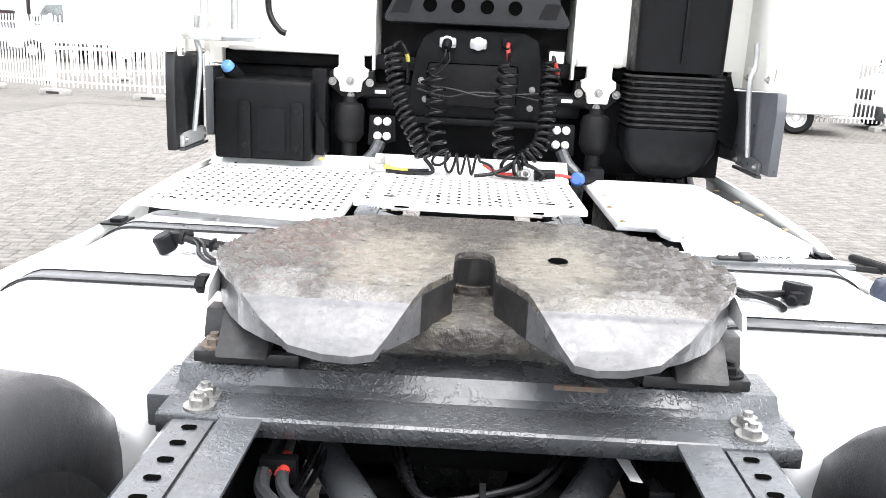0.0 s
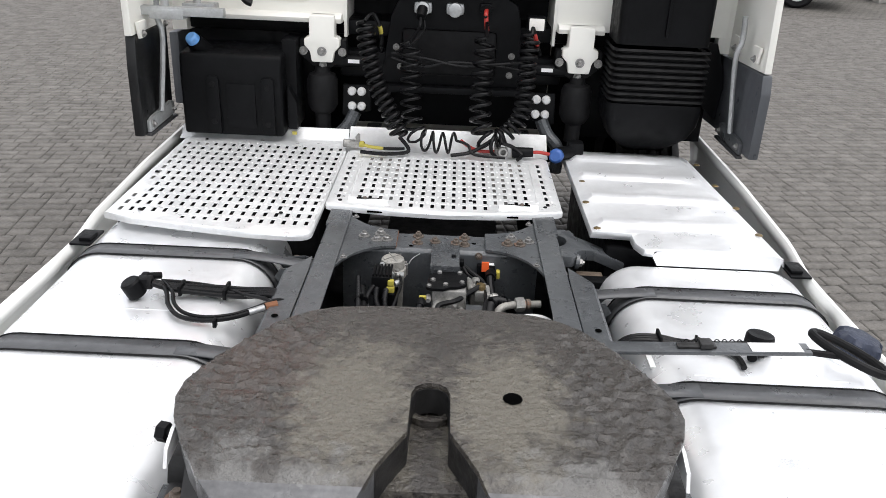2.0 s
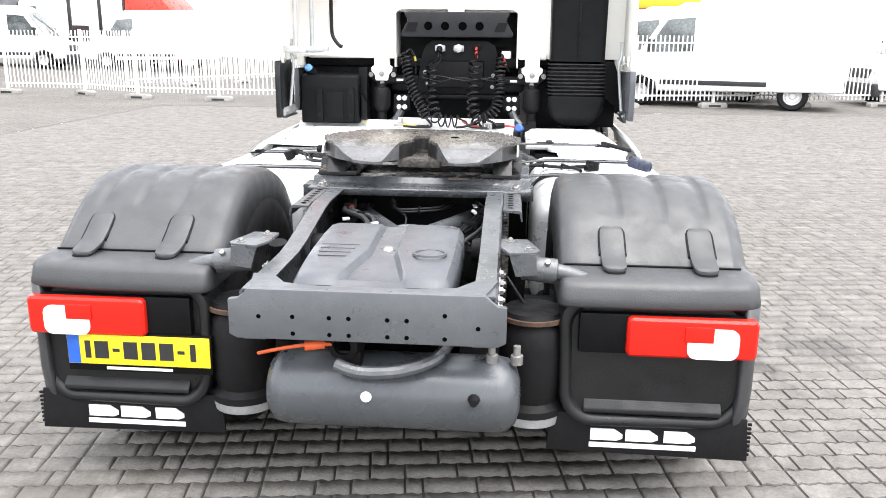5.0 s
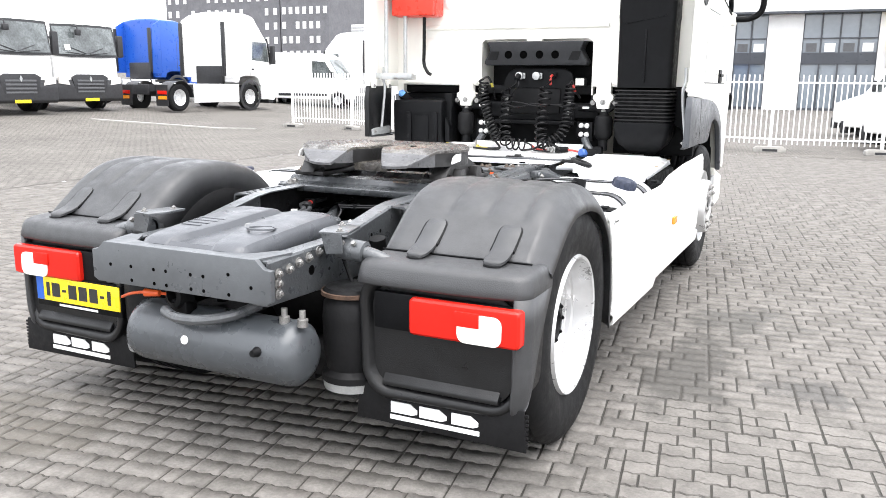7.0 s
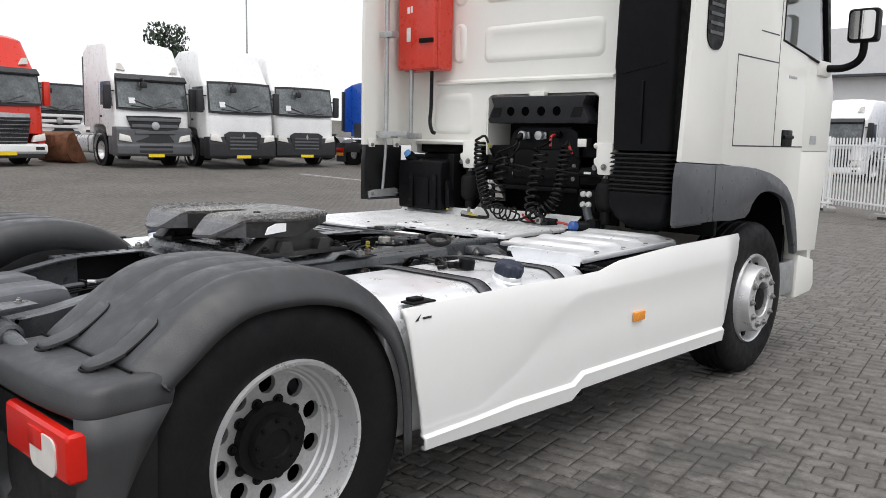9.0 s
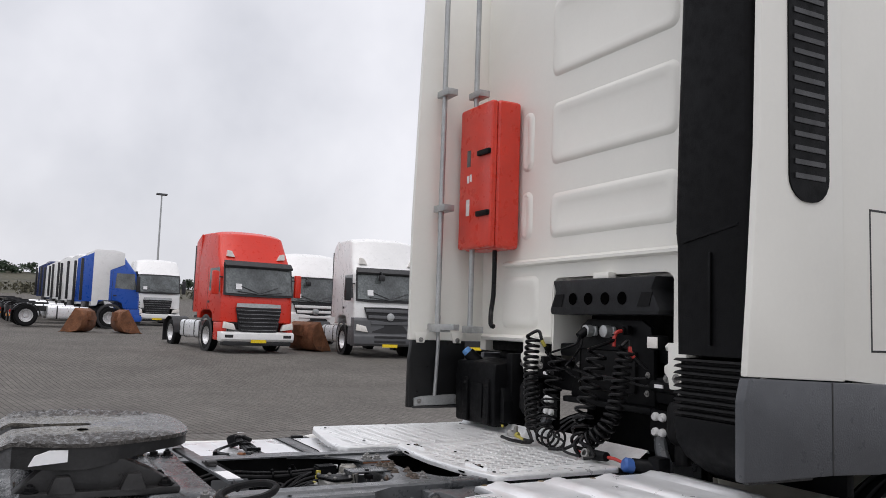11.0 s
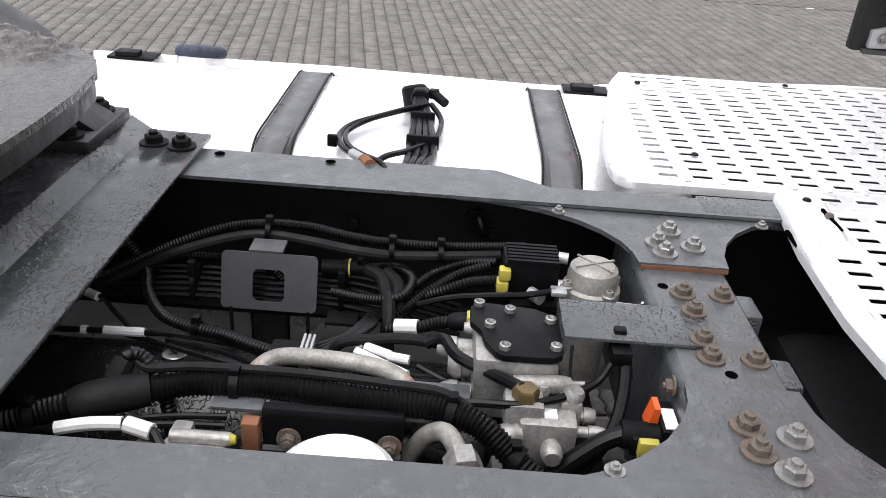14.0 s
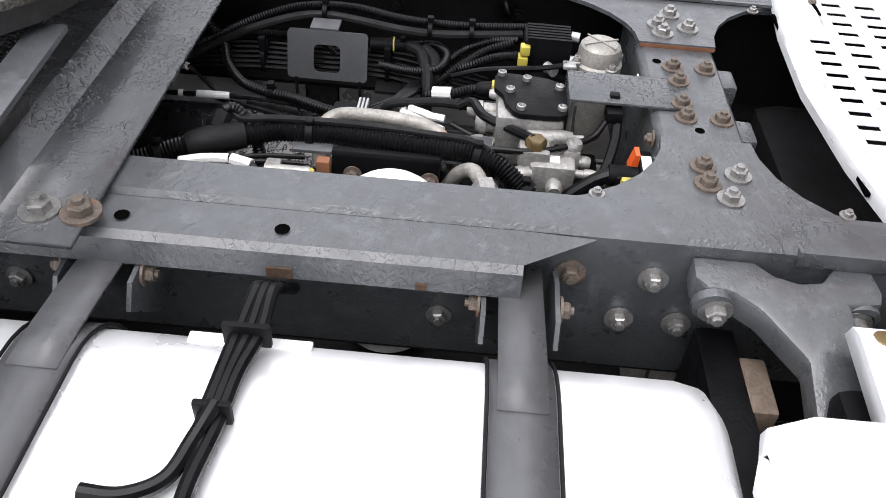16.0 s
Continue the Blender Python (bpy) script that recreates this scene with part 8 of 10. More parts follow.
# connector by the cross member
cn = part("frame_connector", merge(merge(box(0.122, 0.182, 1.834, 1.856, 0.80, 0.900, 0.004), cyl((0.164, 1.79, 0.878), (0.165, 1.835, 0.878), 0.017)), box(0.15, 0.185, 1.80, 1.834, 0.862, 0.888, 0.004)), black_plastic, truck, "black connector with yellow clip")
part("yellow_clip", box(0.184, 0.196, 1.806, 1.830, 0.868, 0.892, 0.003), yellow_plastic, cn, "yellow clip")
part("orange_clip", prism([(1.820, 0.885), (1.826, 0.915), (1.833, 0.915), (1.833, 0.885)], "x", 0.136, 0.160), cable_orange, cn, "orange clip")
part("connector_tag", box(0.14, 0.178, 1.838, 1.854, 0.9005, 0.902), white_ink, cn, smooth=0)
part("connector_lead", tube(curve([(0.164, 1.795, 0.878), (0.166, 1.765, 0.86), (0.176, 1.71, 0.81), (0.18, 1.64, 0.72)], 6), 0.012, 10), hose_black, cn)
bolt(xm, (0.125, 1.853, 0.925), (0, -1, 0), 0.7, rusty=True)
# dark air reservoir below the wires
ar = part("lower_air_tank", lathe([(0, -0.46), (0.08, -0.45), (0.125, -0.41), (0.13, -0.37), (0.13, 0.35), (0.125, 0.39), (0.08, 0.43), (0, 0.44)], (-0.02, 1.25, 0.667), (0.0, 1, 0), 40), black_enamel, truck, "dark air reservoir")
stk = part("tank_sticker", lathe([(0, 0.001), (0.017, 0.001), (0.018, 0)], (-0.038, 1.183, 0.7962), (-0.14, 0, 1), 24), galvanised, ar, "round pale sticker")
each("sticker_mark", [box(-0.012, 0.012, -0.0015, 0.0015, 0.0, 0.0006, m=Matrix.Translation((-0.038, 1.183, 0.7974)) @ Matrix.Rotation(a, 4, "Z")) for a in (0.8, 2.37)], black_ink, stk, smooth=0)
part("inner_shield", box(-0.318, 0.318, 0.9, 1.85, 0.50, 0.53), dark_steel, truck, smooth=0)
part("rail_plug", merge(cyl((-0.386, 1.62, 0.885), (-0.375, 1.62, 0.885), 0.022), tube(curve([(-0.38, 1.61, 0.89), (-0.36, 1.62, 0.90), (-0.35, 1.63, 0.88), (-0.37, 1.64, 0.87)], 5), 0.006, 8)), hose_black, truck)

# lines behind the coupling, over the axle
for pts, r, m in (([(-0.327, 0.572, 0.86), (-0.319, 0.39, 0.86), (-0.286, 0.323, 0.862), (-0.218, 0.245, 0.862), (-0.176, 0.151, 0.86), (-0.163, 0.055, 0.858), (-0.183, -0.022, 0.85), (-0.21, -0.12, 0.83)], 0.0125, black_nylon_grey),
                  ([(-0.306, 0.574, 0.866), (-0.286, 0.382, 0.866), (-0.241, 0.308, 0.866), (-0.176, 0.239, 0.866), (-0.143, 0.137, 0.864), (-0.143, 0.041, 0.86), (-0.164, -0.065, 0.85), (-0.18, -0.14, 0.83)], 0.0105, black_nylon_grey),
                  ([(-0.254, 0.679, 0.83), (-0.266, 0.487, 0.83), (-0.277, 0.384, 0.825), (-0.286, 0.252, 0.82), (-0.294, 0.10, 0.815), (-0.266, -0.048, 0.81)], 0.007, hose_black),
                  ([(-0.236, 0.68, 0.825), (-0.25, 0.487, 0.825), (-0.266, 0.384, 0.82), (-0.275, 0.252, 0.815), (-0.28, 0.10, 0.81), (-0.25, -0.05, 0.80)], 0.006, hose_black),
                  ([(-0.129, 0.565, 0.88), (-0.104, 0.438, 0.88), (-0.077, 0.348, 0.88), (-0.037, 0.326, 0.88), (0.048, 0.359, 0.88), (0.11, 0.404, 0.88), (0.161, 0.50, 0.88)], 0.0058, hose_black),
                  ([(-0.118, 0.565, 0.872), (-0.092, 0.43, 0.872), (-0.068, 0.342, 0.872), (-0.03, 0.315, 0.872), (0.055, 0.347, 0.872), (0.12, 0.395, 0.872), (0.172, 0.50, 0.872)], 0.0052, hose_black),
                  ([(-0.138, 0.575, 0.87), (-0.113, 0.448, 0.87), (-0.055, 0.332, 0.868), (-0.027, 0.286, 0.85), (-0.03, 0.22, 0.80)], 0.005, hose_black),
                  ([(0.279, 0.60, 0.86), (0.31, 0.452, 0.86), (0.312, 0.372, 0.86), (0.273, 0.202, 0.86), (0.239, 0.067, 0.855), (0.213, -0.10, 0.84)], 0.0088, hose_black),
                  ([(0.265, 0.60, 0.868), (0.30, 0.46, 0.868), (0.30, 0.372, 0.866), (0.262, 0.205, 0.866), (0.228, 0.067, 0.86), (0.20, -0.10, 0.845)], 0.0078, hose_black),
                  ([(0.292, 0.60, 0.853), (0.314, 0.475, 0.853), (0.316, 0.373, 0.853), (0.288, 0.221, 0.853), (0.262, 0.101, 0.85), (0.232, 0.005, 0.845), (0.25, -0.10, 0.84)], 0.0068, hose_black),
                  ([(0.30, 0.52, 0.845), (0.317, 0.40, 0.845), (0.30, 0.25, 0.845), (0.27, 0.12, 0.84), (0.245, 0.02, 0.835), (0.275, -0.08, 0.83)], 0.0058, hose_black),
                  ([(0.314, 0.26, 0.84), (0.312, 0.20, 0.842), (0.292, 0.091, 0.842), (0.246, -0.062, 0.838), (0.22, -0.15, 0.82)], 0.0085, black_nylon_grey),
                  ([(0.144, 0.094, 0.845), (0.19, 0.05, 0.842), (0.215, 0.01, 0.842), (0.225, -0.06, 0.84)], 0.0035, hose_black)):
    part("axle_line", tube(curve(pts, 6), r, 9), m, truck)
each("line_clamp", [box(-0.24, -0.185, 0.262, 0.274, 0.848, 0.882, 0.003), box(-0.188, -0.132, 0.042, 0.054, 0.842, 0.878, 0.003), box(-0.33, -0.27, 0.412, 0.436, 0.842, 0.884, 0.003), box(0.225, 0.292, 0.125, 0.137, 0.832, 0.878, 0.003), box(0.285, 0.325, 0.385, 0.397, 0.838, 0.878, 0.003), box(0.02, 0.03, 0.325, 0.372, 0.862, 0.889, 0.002)], black_plastic, truck)
each("red_coupler", [lathe([(0, 0.014), (0.0098, 0.014), (0.0108, -0.008), (0, -0.008)], p, (0.1, 1, 0), 10) for p in ((-0.322, 0.445, 0.86), (-0.296, 0.445, 0.867), (-0.319, 0.405, 0.86), (-0.29, 0.405, 0.867))], red_hose, truck, "red line coupler")
each("line_label", [tube([a, b], 0.0078, 8) for a, b in (((-0.303, 0.257, 0.845), (-0.276, 0.272, 0.845)), ((-0.144, 0.06, 0.872), (-0.119, 0.083, 0.872)), ((-0.078, 0.091, 0.845), (-0.056, 0.076, 0.845)), ((0.127, 0.125, 0.846), (0.144, 0.094, 0.846)), ((0.20, 0.03, 0.845), (0.217, 0.014, 0.845)), ((0.263, 0.345, 0.878), (0.275, 0.31, 0.878)))], white_plastic, truck, "white line label")
part("label_tag", prism([(0.252, 0.495), (0.272, 0.49), (0.28, 0.42), (0.262, 0.425)], "z", 0.8765, 0.8785), white_plastic, truck, "folded white paper label", smooth=0)
sn_ = part("sensor", box(0.147, 0.178, 0.06, 0.085, 0.80, 0.832, 0.004), galvanised, truck)
part("sensor_stem", cyl((0.152, 0.07, 0.80), (0.152, 0.07, 0.74), 0.007), galvanised, sn_)
part("sensor_stem", cyl((0.172, 0.07, 0.80), (0.172, 0.07, 0.74), 0.007), galvanised, sn_)
part("sensor_clip", box(0.146, 0.179, 0.062, 0.088, 0.833, 0.842, 0.002), yellow_plastic, sn_)
for s in (1, -1):
    part("link_rod", tube([(s * 0.08, 0.12, 0.775), (s * 0.30, 0.11, 0.77)], 0.016, 10), dark_steel, truck)
    part("rubber_stop", lathe([(0, 0.03), (0.04, 0.03), (0.05, 0.01), (0.05, -0.03), (0, -0.03)], (s * 0.312, -0.12, 0.82), (s * -1, 0, 0), 18), rubber, truck, "round rubber stop")

# cable with plug lying on the left tank
lc = thing("tank_cable", "black cables with plugs lying coiled on the fuel tank", "cable")
bm = B()
for k, o in enumerate((-0.02, -0.007, 0.007, 0.02)):
    tube(curve([(-0.815, 1.488 + 0.4 * o, 0.962), (-0.76, 1.497 + 0.7 * o, 0.945), (-0.66, 1.503 + o, 0.935 + 0.004 * (k % 2)), (-0.56, 1.507 + 1.2 * o, 0.932), (-0.48, 1.50 + 0.9 * o, 0.94), (-0.41, 1.49 + o, 0.925)], 7), 0.0075, 8, bm)
tube(curve([(-0.80, 1.50, 0.955), (-0.768, 1.46, 0.95), (-0.745, 1.405, 0.938), (-0.70, 1.355, 0.932), (-0.63, 1.337, 0.932), (-0.56, 1.352, 0.935), (-0.505, 1.385, 0.94), (-0.46, 1.415, 0.945), (-0.41, 1.43, 0.92)], 7), 0.0065, 8, bm)
tube(curve([(-0.79, 1.51, 0.958), (-0.75, 1.455, 0.955), (-0.728, 1.405, 0.943), (-0.69, 1.368, 0.936), (-0.63, 1.35, 0.936), (-0.56, 1.365, 0.938), (-0.50, 1.40, 0.945), (-0.45, 1.44, 0.95), (-0.41, 1.46, 0.93)], 7), 0.0055, 8, bm)
tube(curve([(-0.80, 1.515, 0.955), (-0.74, 1.54, 0.94), (-0.64, 1.53, 0.935), (-0.55, 1.48, 0.94), (-0.48, 1.44, 0.95), (-0.42, 1.40, 0.93)], 7), 0.006, 8, bm)
part_each("cable", bm, hose_black, lc)
plug = part("plug", lathe([(0, 0.022), (0.024, 0.022), (0.029, 0.016), (0.029, -0.026), (0.024, -0.03), (0, -0.03)], (-0.868, 1.475, 0.952), (-0.35, -0.2, 0.9), 24), black_plastic, lc, "round black multi-pin plug")
part("plug_body", box(-0.858, -0.816, 1.472, 1.508, 0.945, 0.978, 0.007), black_plastic, plug)
part("plug_collar", lathe([(0.019, -0.006), (0.021, 0.0), (0.019, 0.006)], (-0.822, 1.488, 0.962), (1, 0.1, -0.1), 16), rubber, plug)
part("side_plug", merge(cyl((-0.845, 1.52, 0.965), (-0.81, 1.545, 0.957), 0.011, 0.010, 12), box(-0.856, -0.836, 1.508, 1.53, 0.955, 0.976, 0.004)), black_plastic, lc, "small side plug")
each("tie", [box(-0.742, -0.732, 1.474, 1.526, 0.928, 0.958, 0.003), box(-0.615, -0.605, 1.474, 1.54, 0.922, 0.952, 0.003), box(-0.60, -0.59, 1.318, 1.338, 0.92, 0.945, 0.003)], black_plastic, lc)
part("rusty_fitting", cyl((-0.475, 1.405, 0.944), (-0.445, 1.42, 0.946), 0.0125, 0.0125, 10), rust_mat, lc, "rusty cable fitting")
part("steel_fitting", cyl((-0.515, 1.378, 0.94), (-0.478, 1.403, 0.944), 0.0095, 0.0095, 12), galvanised, lc)
rc = thing("tank_cable", "short black cable with a round plug on the fuel tank", "cable")
bm = B()
for o in (-0.012, 0.0, 0.012):
    tube(curve([(0.44, 1.345 + o, 0.85), (0.49, 1.345 + o, 0.90), (0.53, 1.345 + o * 0.8, 0.932), (0.597, 1.345 + o, 0.936), (0.654, 1.337 + o * 0.7, 0.932), (0.72, 1.334 + o * 0.6, 0.930), (0.79, 1.335, 0.932 + 0.3 * o), (0.85, 1.338, 0.94)], 8), 0.0085, 9, bm)
tube(curve([(0.70, 1.338, 0.945), (0.74, 1.325, 0.935), (0.78, 1.31, 0.928), (0.80, 1.275, 0.926), (0.80, 1.235, 0.926)], 8), 0.0085, 9, bm)
part_each("cable", bm, hose_black, rc)
part("plug", lathe([(0, 0.022), (0.035, 0.022), (0.038, 0.016), (0.038, -0.024), (0, -0.026)], (0.872, 1.345, 0.943), (0.1, 0.1, 1), 22), black_plastic, rc, "round black plug")
part("plug_tail", merge(box(0.835, 0.872, 1.285, 1.315, 0.922, 0.955, 0.01), cyl((0.83, 1.27, 0.935), (0.845, 1.30, 0.937), 0.013)), black_plastic, rc)
each("tie", [box(0.598, 0.606, 1.318, 1.372, 0.922, 0.955, 0.003), box(0.70, 0.708, 1.315, 1.355, 0.918, 0.95, 0.003)], black_plastic, rc)
part("tank_sender", box(0.568, 0.584, 1.265, 1.41, 0.890, 0.897, 0.002), white_plastic, truck, "pale tank sender strip")


# ---- parked vehicles round the yard ----
def paint(name, c, rough=0.3):
    return mat(name, c, rough, var=0.04, scale=2, bump=0.01, bscale=4, coat=0.1, rvar=0.05)


p_white, p_red, p_blue, p_silver = paint("white_lorry_paint", (0.82, 0.82, 0.81)), paint("red_lorry_paint", (0.66, 0.03, 0.012)), paint("blue_lorry_paint", (0.015, 0.085, 0.42)), paint("silver_lorry_paint", (0.42, 0.43, 0.44))
p_navy = paint("navy_lorry_paint", (0.02, 0.035, 0.12))
p_dark = mat("dark_grey_bumper", (0.09, 0.092, 0.097), 0.5, var=0.1, bump=0.1)
far_dark = mat("dark_lorry_trim", (0.018, 0.018, 0.02), 0.5, var=0.2, bump=0.1)
p_orange = paint("orange_lorry_paint", (0.6, 0.22, 0.02))


def GZ(x):
    """Height of the yard at x."""
    for (xa, za), (xb, zb) in zip(COLS, COLS[1:]):
        if xa <= x <= xb:
            return za + (zb - za) * (x - xa) / (xb - xa)
    return 0.0


def far_wheel(parent, x, y, out, r=0.5, w=0.29, rim=None):
    ob = part("wheel", lathe([(0.29 * r / 0.5, w / 2 - 0.02), (r * 0.86, w / 2), (r, w / 2 - 0.04), (r, -w / 2 + 0.04), (r * 0.86, -w / 2), (0.2, -w / 2)], (x, y, r), (out, 0, 0), 28), tyre_rubber, parent)
    part("rim", lathe([(0, 0.02), (r * 0.2, 0.02), (r * 0.26, -0.03), (r * 0.45, -0.02), (r * 0.56, w / 2 - 0.03), (r * 0.6, w / 2 - 0.01)], (x, y, r), (out, 0, 0), 24), rim or rim_silver, ob)
    return ob


def parked_tractor(label, x, y, turn, body, style="tall", lower=None, wheelbase=3.7, bumper=None, visor=False, chassis=True, skirts=False, group="parked tractor units", grille="slats", tanks=True, top=0.0):
    """A parked tractor unit; its front axle stands at (x, y) and it faces along +y before the turn."""
    t = thing("parked_tractor", label, "truck", group=group, at=(x, y, GZ(x)), turn=turn)
    lower = lower or body
    up = 0.17 if style == "tall" else 0.0
    top = top or (3.75 if style == "tall" else 3.6)
    roof = [(1.36, 1.62), (1.18, 2.68), (1.0, 2.95), (0.55, top - 0.12), (0.15, top), (-0.80, top), (-0.86, top - 0.06), (-0.86, 1.05), (-0.62, 1.05), (-0.55, 1.25), (-0.3, 1.32), (0.3, 1.32), (0.55, 1.22), (0.66, 0.95), (1.38, 0.95)]
    bm = prism(roof, "x", -1.22, 1.22, bev=0.05, seg=3)
    for c in (-1.1, -0.95, -0.6, 0.0, 0.6, 0.95, 1.1):
        bmesh.ops.bisect_plane(bm, geom=bm.verts[:] + bm.edges[:] + bm.faces[:], plane_co=(c, 0, 0), plane_no=(1, 0, 0))
    for c in (2.0, 2.75, 3.05, 3.3):
        bmesh.ops.bisect_plane(bm, geom=bm.verts[:] + bm.edges[:] + bm.faces[:], plane_co=(0, 0, c), plane_no=(0, 0, 1))
    # bowed front, rounded corners and a roof that narrows upwards
    for v in bm.verts:
        k, f = abs(v.co.x) / 1.22, min(max((v.co.y - 0.2) / 0.7, 0), 1)
        r = min(max((v.co.z - 2.7) / (top - 2.7), 0), 1)
        v.co.y -= f * (0.04 * k ** 2 + 0.09 * max(0.0, (k - 0.86) / 0.14) ** 2) + 0.14 * r * f * k ** 2
        v.co.x *= 1 - 0.11 * r ** 1.5 * (0.35 + 0.65 * min(max((v.co.y + 0.9) / 1.2, 0), 1))
        v.co.z -= 0.10 * r * r * k ** 3
    part("cab_body", bm, body, t, smooth=40)
    part("windscreen", loft([[(x, y - up * 0.16, z + up) for x, y, z in row] for row in ([(-1.13, 1.395, 1.70), (-0.6, 1.43, 1.68), (0, 1.44, 1.68), (0.6, 1.43, 1.68), (1.13, 1.395, 1.70)], [(-1.11, 1.225, 2.58), (-0.6, 1.262, 2.60), (0, 1.272, 2.60), (0.6, 1.262, 2.60), (1.11, 1.225, 2.58)])]), dark_glass, t, "dark windscreen")
    part("windscreen_frame", loft([[(x, y - up * 0.16, z + up) for x, y, z in row] for row in ([(-1.19, 1.375, 1.63), (-0.6, 1.41, 1.60), (0, 1.42, 1.60), (0.6, 1.41, 1.60), (1.19, 1.375, 1.63)], [(-1.16, 1.20, 2.66), (-0.6, 1.245, 2.68), (0, 1.255, 2.68), (0.6, 1.245, 2.68), (1.16, 1.20, 2.66)])]), far_dark, t, "black windscreen surround")
    part("dashboard_sheet", loft([[(0.80, 1.415 - up * 0.16, 1.82 + up), (0.60, 1.424 - up * 0.16, 1.82 + up)], [(0.80, 1.378 - up * 0.16, 2.0 + up), (0.60, 1.388 - up * 0.16, 2.0 + up)]]), white_ink, t, "white paper behind the windscreen", smooth=0)
    for s in (1, -1):
        part("wiper", tube([(s * 0.1, 1.445 - up * 0.16, 1.69 + up), (s * 0.75, 1.435 - up * 0.16, 1.76 + up)], 0.014, 6), far_dark, t)
        part("side_deflector", prism([(-0.80, 1.25), (-1.30, 1.25), (-1.25, top - 0.35), (-0.80, top - 0.1)], "x", min(s * 1.16, s * 1.21), max(s * 1.16, s * 1.21), bev=0.01), body, t)
        part("deflector_edge", box(min(s * 1.08, s * 1.2), max(s * 1.08, s * 1.2), -1.42, -1.30, 1.3, top - 0.45, 0.02), far_dark, t, "black rubber edge")
    for s in (1, -1):
        part("side_window", prism([(0.15, 1.78 + up), (1.15, 1.72 + up), (1.02, 2.5 + up), (0.2, 2.5 + up)], "x", min(s * 1.222, s * 1.226), max(s * 1.222, s * 1.226)), dark_glass, t, "dark side window", smooth=0)
        part("door_gap", box(min(s * 1.221, s * 1.223), max(s * 1.221, s * 1.223), 0.02, 0.035, 1.35, 2.75), black_ink, t, smooth=0)
        part("door_handle", box(min(s * 1.22, s * 1.235), max(s * 1.22, s * 1.235), 0.10, 0.25, 1.55, 1.62, 0.005), far_dark, t)
        mi = part("mirror", box(min(s * 1.30, s * 1.52), max(s * 1.30, s * 1.52), 1.10, 1.26, 1.80, 2.55, 0.05), body if body in (p_red,) else far_dark, t, "door mirror")
        part("wiper_blade", tube([(s * 0.05, 1.45 - up * 0.16, 1.72 + up), (s * 0.62, 1.40 - up * 0.16, 1.92 + up)], 0.012, 6), far_dark, t)
        part("mirror_stay", box(min(s * 1.18, s * 1.32), max(s * 1.18, s * 1.32), 1.16, 1.20, 2.34, 2.38), far_dark, mi, smooth=0)
        part("step", box(min(s * 1.02, s * 1.22), max(s * 1.02, s * 1.22), 0.68, 1.36, 0.38, 0.95, 0.04), lower, t)
        part("wheel_arch", lathe([(0.62, 0.0), (0.58, 0.012), (0.50, 0.012)], (s * 1.215, 0, 0.56), (s, 0, 0), 28), far_dark, t)
        far_wheel(t, s * 1.05, 0, s)
        far_wheel(t, s * 1.03, -wheelbase, s)
        part("rear_guard", loft([[(s * 0.62, -wheelbase + 0.62 * math.cos(a), 0.50 + 0.6 * math.sin(a)), (s * 1.24, -wheelbase + 0.62 * math.cos(a), 0.50 + 0.6 * math.sin(a))] for a in [radians(v) for v in range(0, 181, 20)]]), far_dark, t, "dark rear mudguard")
        part("tail_lamp", box(min(s * 0.75, s * 1.2), max(s * 0.75, s * 1.2), -wheelbase - 0.68, -wheelbase - 0.64, 0.62, 0.75, 0.005), red_lens, t, "red tail lamp")
        part("rear_plate", box(min(s * 0.78, s * 1.2), max(s * 0.78, s * 1.2), -wheelbase - 0.67, -wheelbase - 0.64, 0.44, 0.56), orange_lens, t, "orange reflector", smooth=0)
        part("rear_flap", box(min(s * 0.64, s * 1.24), max(s * 0.64, s * 1.24), -wheelbase - 0.645, -wheelbase - 0.62, 0.2, 0.95), far_dark, t, smooth=0)
        if tanks and not skirts:
            tk = part("fuel_tank", prism([(s * (0.80 + u), 0.68 + v) for u, v in rounded(0.62, 0.6, 0.12, 5)], "y", -wheelbase + 0.9, -0.95, bev=0.0), tank_alu, t, "aluminium fuel tank", smooth=50)
            for yy in (-1.35, -wheelbase + 1.3):
                part("strap", prism([(s * (0.80 + u), 0.68 + v) for u, v in rounded(0.64, 0.62, 0.13, 5)], "y", yy - 0.03, yy + 0.03), far_dark, tk)
        if skirts:
            part("side_skirt", box(min(s * 1.17, s * 1.23), max(s * 1.17, s * 1.23), -wheelbase + 0.66, -0.66, 0.3, 1.0, 0.02), body, t, "painted side skirt")
    if grille != "slats":
        fm = part("front_mirror", box(0.26, 0.46, 1.42, 1.56, 2.30 + up, 2.50 + up, 0.05), far_dark, t, "black front mirror")
        part("mirror_stay", tube([(0.36, 1.25, 2.62 + up), (0.37, 1.46, 2.60 + up), (0.36, 1.49, 2.48 + up)], 0.025, 6), far_dark, fm)
    if grille == "slats":
        gr = part("grille_panel", loft([[(-0.62, 1.42, 0.58), (0, 1.45, 0.55), (0.62, 1.42, 0.58)], [(-0.78, 1.395, 1.42), (0, 1.43, 1.44), (0.78, 1.395, 1.42)]]), far_dark, t, "dark slatted grille")
        for i in range(6):
            z, wd = 0.66 + i * 0.125, 0.60 + 0.028 * i
            sl = part("grille_slat", prism([(1.43, z), (1.47, z + 0.012), (1.47, z + 0.05), (1.43, z + 0.07)], "x", -wd, wd), far_dark, gr)
            part("slat_edge", box(-wd, wd, 1.465, 1.476, z + 0.05, z + 0.059), galvanised, sl, "bright slat edge", smooth=0)
